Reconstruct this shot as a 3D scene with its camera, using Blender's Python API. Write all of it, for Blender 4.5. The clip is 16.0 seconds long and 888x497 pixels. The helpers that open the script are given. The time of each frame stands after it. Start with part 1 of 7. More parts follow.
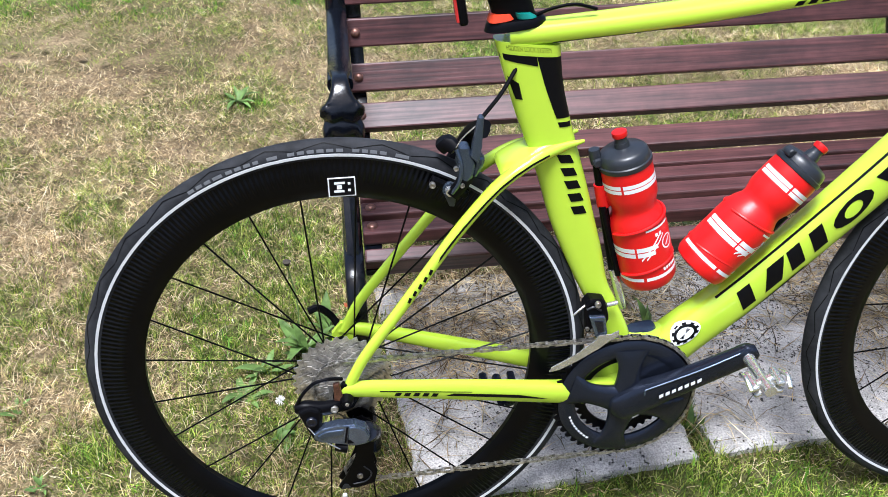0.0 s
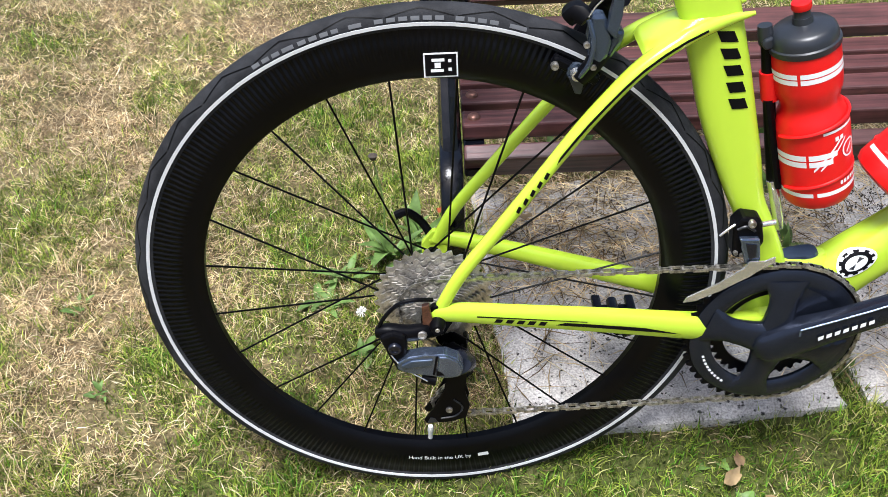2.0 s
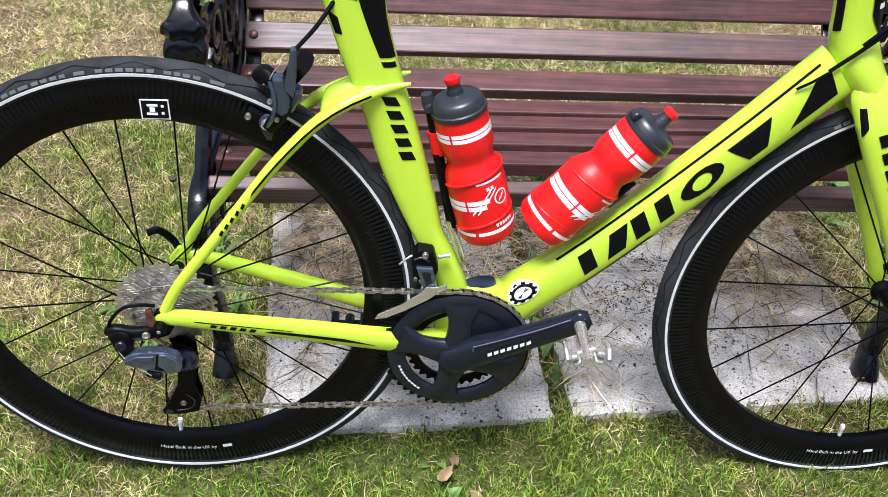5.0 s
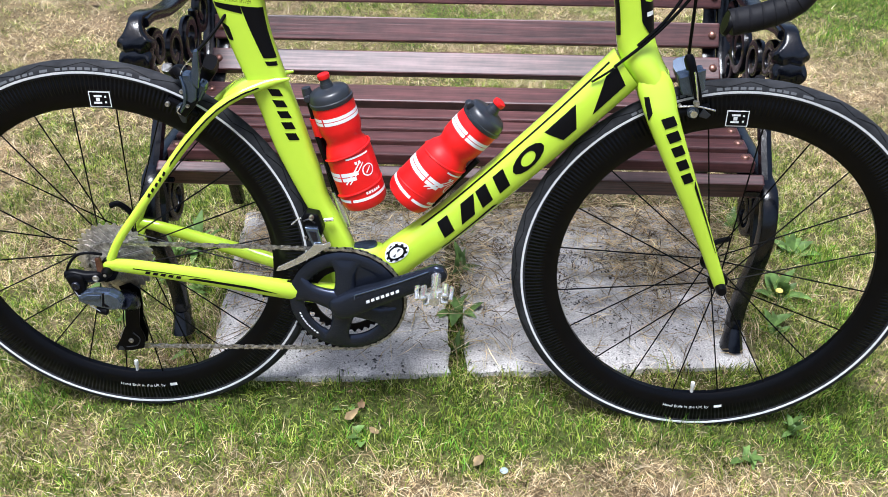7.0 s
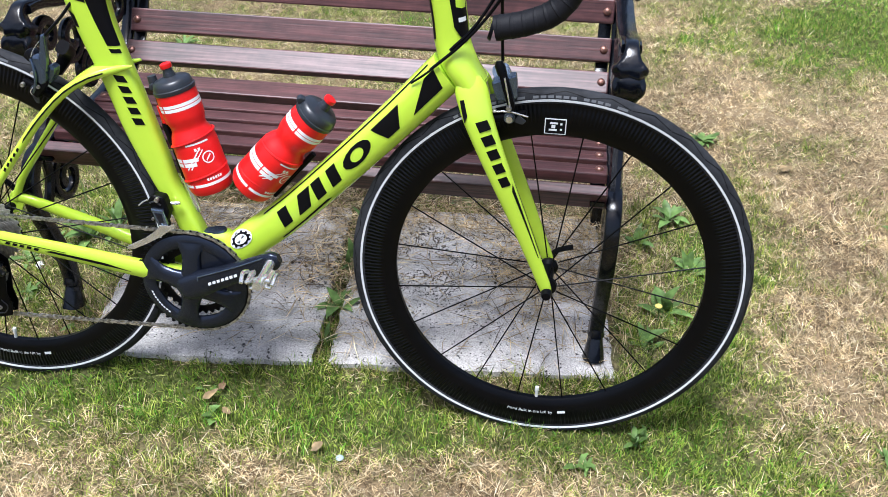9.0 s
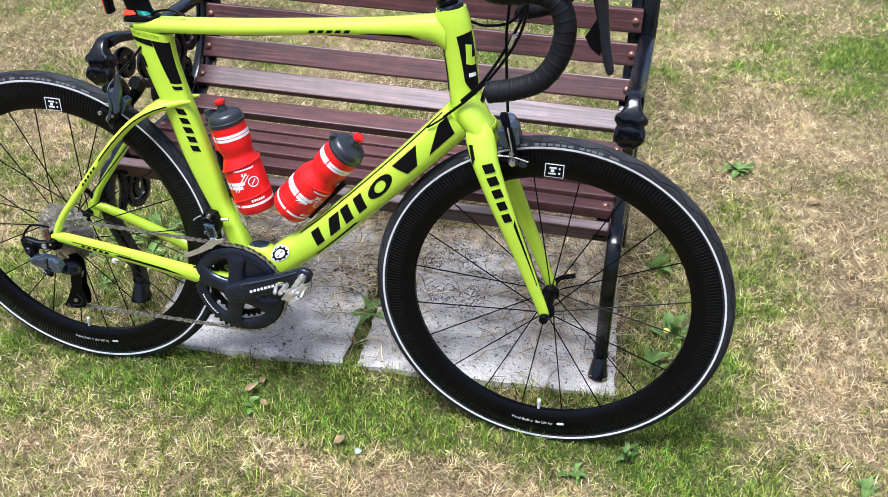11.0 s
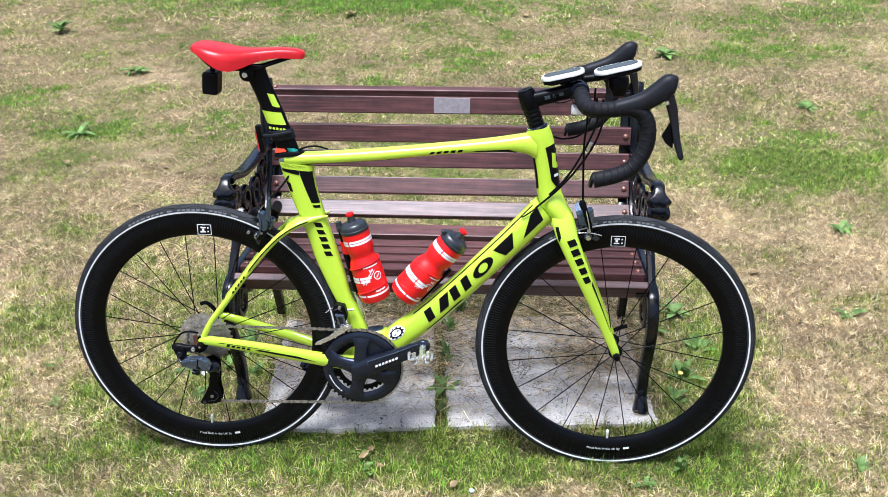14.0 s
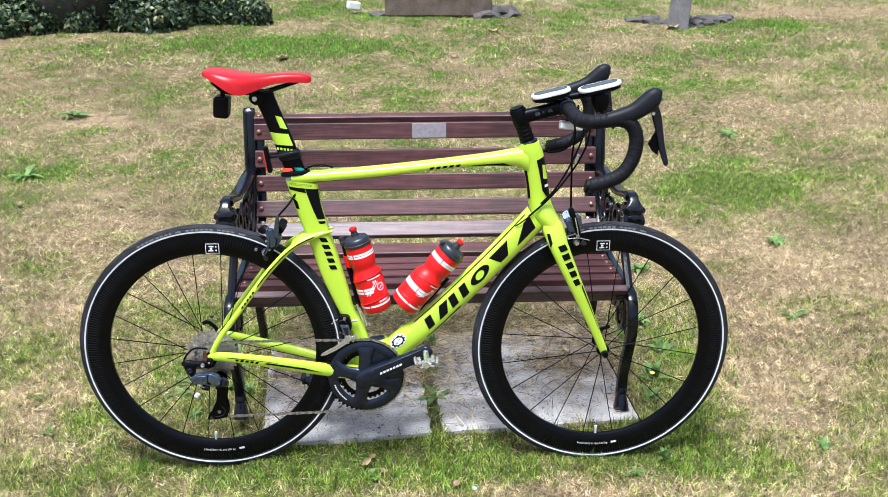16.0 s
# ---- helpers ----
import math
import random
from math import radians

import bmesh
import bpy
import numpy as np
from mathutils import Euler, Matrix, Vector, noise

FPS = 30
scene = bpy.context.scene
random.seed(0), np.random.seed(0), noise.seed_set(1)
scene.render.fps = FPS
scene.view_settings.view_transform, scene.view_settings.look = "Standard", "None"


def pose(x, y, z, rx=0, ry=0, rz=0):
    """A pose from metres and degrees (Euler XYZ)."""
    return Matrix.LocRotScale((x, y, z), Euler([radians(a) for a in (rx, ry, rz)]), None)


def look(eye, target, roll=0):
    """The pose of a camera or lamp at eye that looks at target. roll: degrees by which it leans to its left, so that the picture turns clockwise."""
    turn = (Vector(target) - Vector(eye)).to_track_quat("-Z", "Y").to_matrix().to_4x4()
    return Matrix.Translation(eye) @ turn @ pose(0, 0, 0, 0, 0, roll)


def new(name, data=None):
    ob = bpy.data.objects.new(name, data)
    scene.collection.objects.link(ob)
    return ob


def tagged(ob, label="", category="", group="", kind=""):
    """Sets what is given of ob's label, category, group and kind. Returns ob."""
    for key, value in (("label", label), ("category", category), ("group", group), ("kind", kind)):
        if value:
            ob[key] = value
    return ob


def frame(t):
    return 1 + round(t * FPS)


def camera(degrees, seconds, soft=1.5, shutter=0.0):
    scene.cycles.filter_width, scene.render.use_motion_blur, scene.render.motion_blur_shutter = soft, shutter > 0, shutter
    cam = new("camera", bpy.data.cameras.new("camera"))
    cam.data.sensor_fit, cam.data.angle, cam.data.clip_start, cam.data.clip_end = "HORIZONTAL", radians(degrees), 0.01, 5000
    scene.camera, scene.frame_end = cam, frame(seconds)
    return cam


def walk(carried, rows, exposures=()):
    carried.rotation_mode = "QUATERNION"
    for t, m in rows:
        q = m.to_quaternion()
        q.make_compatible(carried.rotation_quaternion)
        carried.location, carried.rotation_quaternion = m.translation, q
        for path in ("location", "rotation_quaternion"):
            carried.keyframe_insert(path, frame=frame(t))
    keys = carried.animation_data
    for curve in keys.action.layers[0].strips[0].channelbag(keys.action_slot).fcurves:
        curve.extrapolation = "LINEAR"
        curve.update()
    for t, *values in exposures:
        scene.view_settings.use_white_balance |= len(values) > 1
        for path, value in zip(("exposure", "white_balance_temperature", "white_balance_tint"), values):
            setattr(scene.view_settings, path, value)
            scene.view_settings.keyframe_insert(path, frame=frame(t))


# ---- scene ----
cam = camera(50.93, 16.0, soft=0.85)
# seconds, place, yaw, pitch and roll in degrees
PATH = [
    (0, 0.0347, -0.9681, 1.2108, -6.74, -35.09, 0.57),
    (0.5, 0.0737, -0.8523, 1.1577, -3.02, -38.31, 1.61),
    (1, 0.0851, -0.8207, 1.1234, -0.68, -40.81, 2.16),
    (1.5, 0.0413, -0.8037, 1.0985, -0.55, -40.98, 2.33),
    (2, 0.0245, -0.7879, 1.0853, -1.09, -41.29, 2.10),
    (2.5, 0.0287, -0.7789, 1.0763, -2.30, -41.46, 1.80),
    (3, 0.0226, -0.7725, 1.0515, -2.90, -41.65, 1.94),
    (3.5, 0.0130, -0.7732, 1.0589, -3.34, -41.67, 1.91),
    (4, 0.0216, -0.8078, 1.1125, -4.49, -41.59, 2.32),
    (4.5, 0.1045, -0.8569, 1.1796, -5.67, -40.45, 2.18),
    (5, 0.2995, -0.9375, 1.2111, -1.91, -39.96, -2.60),
    (5.2, 0.3512, -0.9582, 1.2226, -1.70, -40.58, -2.76),
    (7.3, 0.6960, -1.2783, 1.2858, 3.60, -35.88, -0.36),
    (7.5, 0.7705, -1.2794, 1.2855, 4.33, -35.94, -0.75),
    (8, 0.8949, -1.2750, 1.2961, 6.37, -35.91, -0.20),
    (8.5, 0.9151, -1.2724, 1.2887, 6.34, -35.49, -0.37),
    (8.7, 0.9455, -1.2772, 1.2882, 6.81, -35.32, -0.52),
    (10.8, 1.1509, -1.3671, 1.4185, 14.02, -35.62, 0.25),
    (11, 1.1475, -1.3781, 1.4494, 14.04, -35.89, 0.11),
    (11.5, 1.1280, -1.4066, 1.4914, 14.60, -35.25, 0.24),
    (12, 1.0026, -1.4886, 1.5307, 10.25, -30.78, 0.56),
    (12.5, 0.8714, -1.6089, 1.5442, 5.14, -30.42, 0.66),
    (13, 0.8547, -1.7387, 1.5505, 5.14, -27.57, 0.55),
    (13.5, 0.8369, -1.8805, 1.5671, 4.94, -27.28, 0.34),
    (14, 0.7090, -1.9508, 1.5712, 3.31, -26.66, 0.34),
    (14.5, 0.5145, -2.0057, 1.5546, -1.31, -26.21, 0.37),
    (15, 0.4861, -2.0702, 1.5579, -2.43, -25.37, -0.10),
    (15.5, 0.5137, -2.1187, 1.5613, -2.63, -25.02, -0.10),
    (16, 0.4896, -2.1206, 1.5523, -2.70, -23.79, -0.17),
]
walk(cam, [(t, pose(x, y, z, 90 + pitch, roll, yaw)) for t, x, y, z, yaw, pitch, roll in PATH], exposures=((0.0, 1.16, 6150, 11.5), (1.5, 1.16, 6500, 11.5), (3.5, 1.16, 6500, 11.5), (5.0, 1.17, 6350, 11.5), (8.0, 1.17, 6130, 11.5), (12.0, 1.23, 6100, 11.5), (14.5, 1.29, 6100, 11), (16.0, 1.29, 6100, 10.5)))

# ---- world, sun ----
world = bpy.data.worlds.new("world")
scene.world = world
world.use_nodes = True
wn = world.node_tree
sky = wn.nodes.new("ShaderNodeTexSky")
sky.sky_type = "NISHITA"
sky.sun_disc = False
sky.sun_elevation = radians(74)
sky.sun_rotation = radians(210)
sky.air_density, sky.dust_density, sky.ozone_density = 1.0, 4.0, 1.0
bg = wn.nodes["Background"]
bg.inputs["Strength"].default_value = 0.085
wn.links.new(sky.outputs["Color"], bg.inputs["Color"])
sun_data = bpy.data.lights.new("sun", "SUN")
sun_data.energy = 3.35
sun_data.angle = radians(22)
sun_data.color = (0.905, 0.945, 1.0)
sun = new("sun", sun_data)
sun.matrix_world = look((-0.5, -0.85, 3.6), (0, 0, 0))

# ---- materials ----


def material(name, color, rough=0.5, metal=0.0, vary=0.12, scale=30.0, bump=0.0, bump_scale=200.0, color2=None, spec=0.5, coat=0.0, contrast=1.0, use="Object"):
    """A Principled material whose colour varies at two scales, with fine relief."""
    m = bpy.data.materials.new(name)
    m.use_nodes = True
    nt = m.node_tree
    b = nt.nodes["Principled BSDF"]
    b.inputs["Roughness"].default_value = rough
    b.inputs["Metallic"].default_value = metal
    b.inputs["Specular IOR Level"].default_value = spec
    b.inputs["Coat Weight"].default_value = coat
    b.inputs["Coat Roughness"].default_value = 0.08
    tc = nt.nodes.new("ShaderNodeTexCoord")
    if vary > 0 or color2:
        n1 = nt.nodes.new("ShaderNodeTexNoise")
        n1.inputs["Scale"].default_value = scale
        n1.inputs["Detail"].default_value = 6
        nt.links.new(tc.outputs[use], n1.inputs["Vector"])
        n2 = nt.nodes.new("ShaderNodeTexNoise")
        n2.inputs["Scale"].default_value = scale * 7
        n2.inputs["Detail"].default_value = 3
        nt.links.new(tc.outputs[use], n2.inputs["Vector"])
        add = nt.nodes.new("ShaderNodeMath")
        add.operation = "MULTIPLY_ADD"
        nt.links.new(n2.outputs["Fac"], add.inputs[0])
        add.inputs[1].default_value = 0.5
        nt.links.new(n1.outputs["Fac"], add.inputs[2])
        ramp = nt.nodes.new("ShaderNodeMapRange")
        ramp.inputs["From Min"].default_value = 0.75 - 0.3 / contrast
        ramp.inputs["From Max"].default_value = 0.75 + 0.3 / contrast
        nt.links.new(add.outputs[0], ramp.inputs["Value"])
        mix = nt.nodes.new("ShaderNodeMix")
        mix.data_type = "RGBA"
        c2 = color2 or tuple(max(0, c * (1 - vary * 2)) for c in color)
        c1 = color if color2 else tuple(min(1, c * (1 + vary)) for c in color)
        mix.inputs["A"].default_value = (*c1, 1)
        mix.inputs["B"].default_value = (*c2, 1)
        nt.links.new(ramp.outputs["Result"], mix.inputs["Factor"])
        nt.links.new(mix.outputs["Result"], b.inputs["Base Color"])
    else:
        b.inputs["Base Color"].default_value = (*color, 1)
    if bump > 0:
        n3 = nt.nodes.new("ShaderNodeTexNoise")
        n3.inputs["Scale"].default_value = bump_scale
        n3.inputs["Detail"].default_value = 5
        nt.links.new(tc.outputs[use], n3.inputs["Vector"])
        bp = nt.nodes.new("ShaderNodeBump")
        bp.inputs["Strength"].default_value = bump
        bp.inputs["Distance"].default_value = 0.002
        nt.links.new(n3.outputs["Fac"], bp.inputs["Height"])
        nt.links.new(bp.outputs["Normal"], b.inputs["Normal"])
    return m


LIME = material("lime_paint", (0.46, 0.66, 0.045), 0.22, vary=0.02, scale=8, coat=0.6)
DECAL = material("black_decal", (0.003, 0.003, 0.004), 0.4, vary=0.1, spec=0.12)
TYRE = material("tyre_rubber", (0.030, 0.031, 0.034), 0.55, vary=0.3, scale=14, bump=0.25, bump_scale=500, spec=0.06)
STRIPE = material("reflective_stripe", (0.62, 0.63, 0.64), 0.4, vary=0.06, scale=40)
PRINT = material("pale_print", (0.75, 0.76, 0.76), 0.45, vary=0.03)
TYREPRINT = material("tyre_print", (0.10, 0.104, 0.11), 0.5, vary=0.1)
SPOKE = material("black_spoke", (0.0015, 0.0015, 0.0015), 0.45, vary=0.1, spec=0.1)
STEEL = material("silver_steel", (0.70, 0.70, 0.68), 0.27, metal=0.85, vary=0.12, scale=60)
CHAINM = material("chain_steel", (0.50, 0.48, 0.44), 0.34, metal=0.85, vary=0.5, scale=160)
CASS = material("cassette_steel", (0.60, 0.57, 0.52), 0.32, metal=0.85, vary=0.35, scale=90)
ALLOY = material("grey_alloy", (0.085, 0.115, 0.165), 0.27, metal=0.75, vary=0.15, scale=25)
LINKBLUE = material("polished_blue_grey", (0.15, 0.195, 0.28), 0.2, metal=0.85, vary=0.15, scale=60)
GLOSS = material("gloss_black", (0.005, 0.0065, 0.013), 0.26, vary=0.2, scale=20, spec=0.5)
CRANKM = material("dark_anodised_alloy", (0.024, 0.030, 0.047), 0.27, metal=0.7, vary=0.1, scale=30)
SATIN = material("satin_black", (0.002, 0.002, 0.003), 0.4, vary=0.2, scale=40, spec=0.11)
TAPE = material("bar_tape", (0.008, 0.008, 0.010), 0.6, vary=0.25, scale=50, bump=0.2, bump_scale=900, spec=0.15)
HOOD = material("hood_rubber", (0.010, 0.011, 0.014), 0.5, vary=0.15, scale=50, spec=0.16)
BOTTLE = material("red_plastic", (0.66, 0.008, 0.008), 0.36, vary=0.06, scale=20, bump=0.05, bump_scale=300, spec=0.4)
CAP = material("charcoal_plastic", (0.018, 0.021, 0.027), 0.36, vary=0.12, scale=40)
SADDLE = material("red_leather", (0.44, 0.010, 0.014), 0.30, vary=0.12, scale=30, bump=0.1, bump_scale=700, spec=0.28)
WHITE = material("white_plastic", (0.78, 0.78, 0.76), 0.35, vary=0.04, scale=40)
SCREEN = material("dark_screen", (0.03, 0.033, 0.036), 0.10, vary=0.1, spec=0.6)
REDLENS = material("red_lens", (0.55, 0.03, 0.03), 0.25, vary=0.1)
TEAL = material("teal_plastic", (0.0, 0.16, 0.13), 0.4, vary=0.1)
ORANGE = material("orange_red_plastic", (0.7, 0.06, 0.02), 0.4, vary=0.1)
IRON = material("black_painted_iron", (0.003, 0.004, 0.007), 0.22, vary=0.3, scale=20, bump=0.6, bump_scale=38, spec=0.4)
COPPER = material("coppery_bolt", (0.26, 0.13, 0.10), 0.4, metal=0.7, vary=0.3, scale=90)
PLAQUE = material("engraved_plaque", (0.36, 0.32, 0.34), 0.35, metal=0.5, vary=0.15, scale=80)


def wood_material():
    m = material("brown_bench_paint", (0.094, 0.035, 0.034), 0.38, vary=0.3, scale=6, spec=0.5, coat=0.0)
    nt = m.node_tree
    b = nt.nodes["Principled BSDF"]
    tc = nt.nodes.new("ShaderNodeTexCoord")
    mp = nt.nodes.new("ShaderNodeMapping")
    mp.inputs["Scale"].default_value = (6, 160, 160)
    n = nt.nodes.new("ShaderNodeTexNoise")
    n.inputs["Scale"].default_value = 1.0
    n.inputs["Detail"].default_value = 5
    nt.links.new(tc.outputs["Object"], mp.inputs["Vector"])
    nt.links.new(mp.outputs["Vector"], n.inputs["Vector"])
    bp = nt.nodes.new("ShaderNodeBump")
    bp.inputs["Strength"].default_value = 0.4
    bp.inputs["Distance"].default_value = 0.0015
    nt.links.new(n.outputs["Fac"], bp.inputs["Height"])
    nt.links.new(bp.outputs["Normal"], b.inputs["Normal"])
    # dark open grain, and dust that dulls the gloss in streaks
    base = b.inputs["Base Color"].links[0].from_socket
    grain = nt.nodes.new("ShaderNodeMapRange")
    grain.inputs["From Min"].default_value, grain.inputs["From Max"].default_value = 0.35, 0.65
    grain.inputs["To Min"].default_value, grain.inputs["To Max"].default_value = 0.45, 1.25
    nt.links.new(n.outputs["Fac"], grain.inputs["Value"])
    mul = nt.nodes.new("ShaderNodeMix")
    mul.data_type, mul.blend_type = "RGBA", "MULTIPLY"
    mul.inputs["Factor"].default_value = 1.0
    nt.links.new(base, mul.inputs["A"])
    nt.links.new(grain.outputs["Result"], mul.inputs["B"])
    nt.links.new(mul.outputs["Result"], b.inputs["Base Color"])
    dull = nt.nodes.new("ShaderNodeMapRange")
    dull.inputs["From Min"].default_value, dull.inputs["From Max"].default_value = 0.3, 0.7
    dull.inputs["To Min"].default_value, dull.inputs["To Max"].default_value = 0.5, 0.42
    nt.links.new(n.outputs["Fac"], dull.inputs["Value"])
    nt.links.new(dull.outputs["Result"], b.inputs["Roughness"])
    return m


WOOD = wood_material()


def carbon_material():
    """Deep black carbon rim with fine radial bands."""
    m = material("carbon_rim", (0.0013, 0.0014, 0.0022), 0.30, vary=0.25, scale=25, spec=0.15)
    nt = m.node_tree
    b = nt.nodes["Principled BSDF"]
    tc = nt.nodes.new("ShaderNodeTexCoord")
    sx = nt.nodes.new("ShaderNodeSeparateXYZ")
    nt.links.new(tc.outputs["Object"], sx.inputs[0])
    at = nt.nodes.new("ShaderNodeMath")
    at.operation = "ARCTAN2"
    nt.links.new(sx.outputs["Z"], at.inputs[0])
    nt.links.new(sx.outputs["X"], at.inputs[1])
    mu = nt.nodes.new("ShaderNodeMath")
    mu.operation = "MULTIPLY"
    mu.inputs[1].default_value = 290.0
    nt.links.new(at.outputs[0], mu.inputs[0])
    si = nt.nodes.new("ShaderNodeMath")
    si.operation = "SINE"
    nt.links.new(mu.outputs[0], si.inputs[0])
    ln = nt.nodes.new("ShaderNodeVectorMath")
    ln.operation = "LENGTH"
    nt.links.new(tc.outputs["Object"], ln.inputs[0])
    band = nt.nodes.new("ShaderNodeMapRange")
    band.inputs["From Min"].default_value = 0.284
    band.inputs["From Max"].default_value = 0.292
    nt.links.new(ln.outputs["Value"], band.inputs["Value"])
    hi = nt.nodes.new("ShaderNodeMath")
    hi.operation = "MULTIPLY"
    nt.links.new(si.outputs[0], hi.inputs[0])
    nt.links.new(band.outputs["Result"], hi.inputs[1])
    bp = nt.nodes.new("ShaderNodeBump")
    bp.inputs["Strength"].default_value = 0.7
    bp.inputs["Distance"].default_value = 0.001
    nt.links.new(hi.outputs[0], bp.inputs["Height"])
    nt.links.new(bp.outputs["Normal"], b.inputs["Normal"])
    return m


CARBON = carbon_material()

# ---- mesh helpers ----


def mesh_object(name, bm, mat, parent=None, label="", smooth=40.0):
    me = bpy.data.meshes.new(name)
    bmesh.ops.recalc_face_normals(bm, faces=bm.faces)
    limit = radians(smooth)
    for e in bm.edges:
        if len(e.link_faces) == 2:
            e.smooth = e.calc_face_angle(0.0) < limit
    flat = bm.faces.layers.int.get("flat")
    for f in bm.faces:
        f.smooth = not (flat and f[flat])
    if flat:
        bm.faces.layers.int.remove(flat)
    bm.to_mesh(me)
    bm.free()
    me.materials.append(mat)
    ob = new(name, me)
    if parent is not None:
        ob.parent = parent
    if label:
        ob["label"] = label
    return ob


def part(name, bm, mat, parent, label="", smooth=40.0):
    return mesh_object(name, bm, mat, parent, label, smooth)


def thing(name, label, category, group="", m=None):
    ob = new(name)
    ob.empty_display_size = 0.1
    if m is not None:
        ob.matrix_world = m
    return tagged(ob, label, category, group)


def add_loft(bm, rings, closed=False, cap=True):
    rows = [[bm.verts.new(p) for p in ring] for ring in rings]
    n = len(rows[0])
    pairs = list(zip(rows, rows[1:])) + ([(rows[-1], rows[0])] if closed else [])
    for a, b in pairs:
        for i in range(n):
            j = (i + 1) % n
            bm.faces.new((a[i], a[j], b[j], b[i]))
    if cap and not closed:
        bm.faces.new(rows[0])
        bm.faces.new(rows[-1])
    return bm


def smooth_path(pts, per=6, closed=False):
    """Catmull-Rom through the points (tuples of any length)."""
    pts = [np.array(p, float) for p in pts]
    out = []
    n = len(pts)
    for i in range(n if closed else n - 1):
        p1, p2 = pts[i], pts[(i + 1) % n]
        p0 = pts[i - 1] if (i > 0 or closed) else 2 * p1 - p2
        p3 = pts[(i + 2) % n] if (i + 2 < n or closed) else 2 * p2 - p1
        for k in range(per):
            t = k / per
            out.append(0.5 * (2 * p1 + (p2 - p0) * t + (2 * p0 - 5 * p1 + 4 * p2 - p3) * t * t + (3 * p1 - p0 - 3 * p2 + p3) * t ** 3))
    if not closed:
        out.append(pts[-1])
    return out


def add_tube(bm, pts, radius, sides=10, per=6, power=2.0, side=(0, 1, 0), cap=True):
    """A tube along points (x, y, z, a, b) or (x, y, z) with one radius: a across in the plane, b along `side`."""
    full = [(*p[:3], *(p[3:5] if len(p) > 4 else (radius, radius))) for p in pts]
    path = smooth_path(full, per) if per > 1 else [np.array(p, float) for p in full]
    rings = []
    up = Vector(side)
    for i, p in enumerate(path):
        a, b = path[max(0, i - 1)], path[min(len(path) - 1, i + 1)]
        d = Vector(b[:3] - a[:3])
        d = d.normalized() if d.length > 1e-9 else Vector((0, 0, 1))
        u = d.cross(up)
        if u.length < 1e-4:
            u = d.cross(Vector((0.3, 0, 1)))
        u.normalize()
        v = d.cross(u).normalized()
        c = Vector(p[:3])
        ring = []
        for k in range(sides):
            th = 2 * math.pi * k / sides
            cu, cv = math.cos(th), math.sin(th)
            cu = math.copysign(abs(cu) ** (2 / power), cu)
            cv = math.copysign(abs(cv) ** (2 / power), cv)
            ring.append(c + u * (cu * p[3]) + v * (cv * p[4]))
        rings.append(ring)
    return add_loft(bm, rings, cap=cap)


def tube(pts, radius=0.01, **kw):
    return add_tube(bmesh.new(), pts, radius, **kw)


def add_lathe(bm, profile, segs=32, axis="z", m=None, closed=False, cap=True):
    """Turn (r, h) round an axis; rings of points, closed profile for a torus-like body."""
    rings = []
    for k in range(segs):
        th = 2 * math.pi * k / segs
        c, s = math.cos(th), math.sin(th)
        ring = []
        for r, h in profile:
            p = {"z": (r * c, r * s, h), "y": (r * c, h, r * s), "x": (h, r * c, r * s)}[axis]
            ring.append(m @ Vector(p) if m is not None else p)
        rings.append(ring)
    rows = [[bm.verts.new(p) for p in ring] for ring in rings]
    n = len(profile)
    for k in range(segs):
        a, b = rows[k], rows[(k + 1) % segs]
        for i in range(n if closed else n - 1):
            j = (i + 1) % n
            bm.faces.new((a[i], a[j], b[j], b[i]))
    if cap and not closed:
        for i in (0, n - 1):
            if profile[i][0] > 1e-6:
                bm.faces.new([row[i] for row in rows])
    return bm


def lathe(profile, **kw):
    return add_lathe(bmesh.new(), profile, **kw)


def add_box(bm, size, m=None, bevel=0.0):
    new_geo = bmesh.ops.create_cube(bm, size=1.0)
    vs = new_geo["verts"]
    bmesh.ops.scale(bm, vec=size, verts=vs)
    if bevel > 0:
        es = list({e for v in vs for e in v.link_edges})
        r = bmesh.ops.bevel(bm, geom=es, offset=bevel, segments=2, affect="EDGES", profile=0.5)
        vs = list({v for f in r["faces"] for v in f.verts} | {v for v in vs if v.is_valid})
    if m is not None:
        bmesh.ops.transform(bm, matrix=m, verts=vs)
    return bm


def keep_flat(bm):
    """Mark all faces, so that they are not shaded as if rounded."""
    layer = bm.faces.layers.int.new("flat")
    for f in bm.faces:
        f[layer] = 1
    return bm


def box(size, m=None, bevel=0.0):
    return keep_flat(add_box(bmesh.new(), size, m, bevel))


def add_prism(bm, poly, thick, axis="y", centre=0.0):
    """A flat outline of (x, z) pushed out along y by thick (or (y, z) along x)."""
    fr, bk = [], []
    for a, b in poly:
        if axis == "y":
            fr.append(bm.verts.new((a, centre - thick / 2, b)))
            bk.append(bm.verts.new((a, centre + thick / 2, b)))
        else:
            fr.append(bm.verts.new((centre - thick / 2, a, b)))
            bk.append(bm.verts.new((centre + thick / 2, a, b)))
    bm.faces.new(fr)
    bm.faces.new(bk)
    n = len(poly)
    for i in range(n):
        j = (i + 1) % n
        bm.faces.new((fr[i], fr[j], bk[j], bk[i]))
    return bm


def prism(poly, thick, axis="y", centre=0.0, bevel=0.0):
    bm = add_prism(bmesh.new(), poly, thick, axis, centre)
    if bevel > 0:
        bmesh.ops.bevel(bm, geom=list(bm.edges), offset=bevel, segments=2, affect="EDGES", profile=0.5)
    return keep_flat(bm)

# ---- ground, slabs ----
SLAB_TOP = 0.05


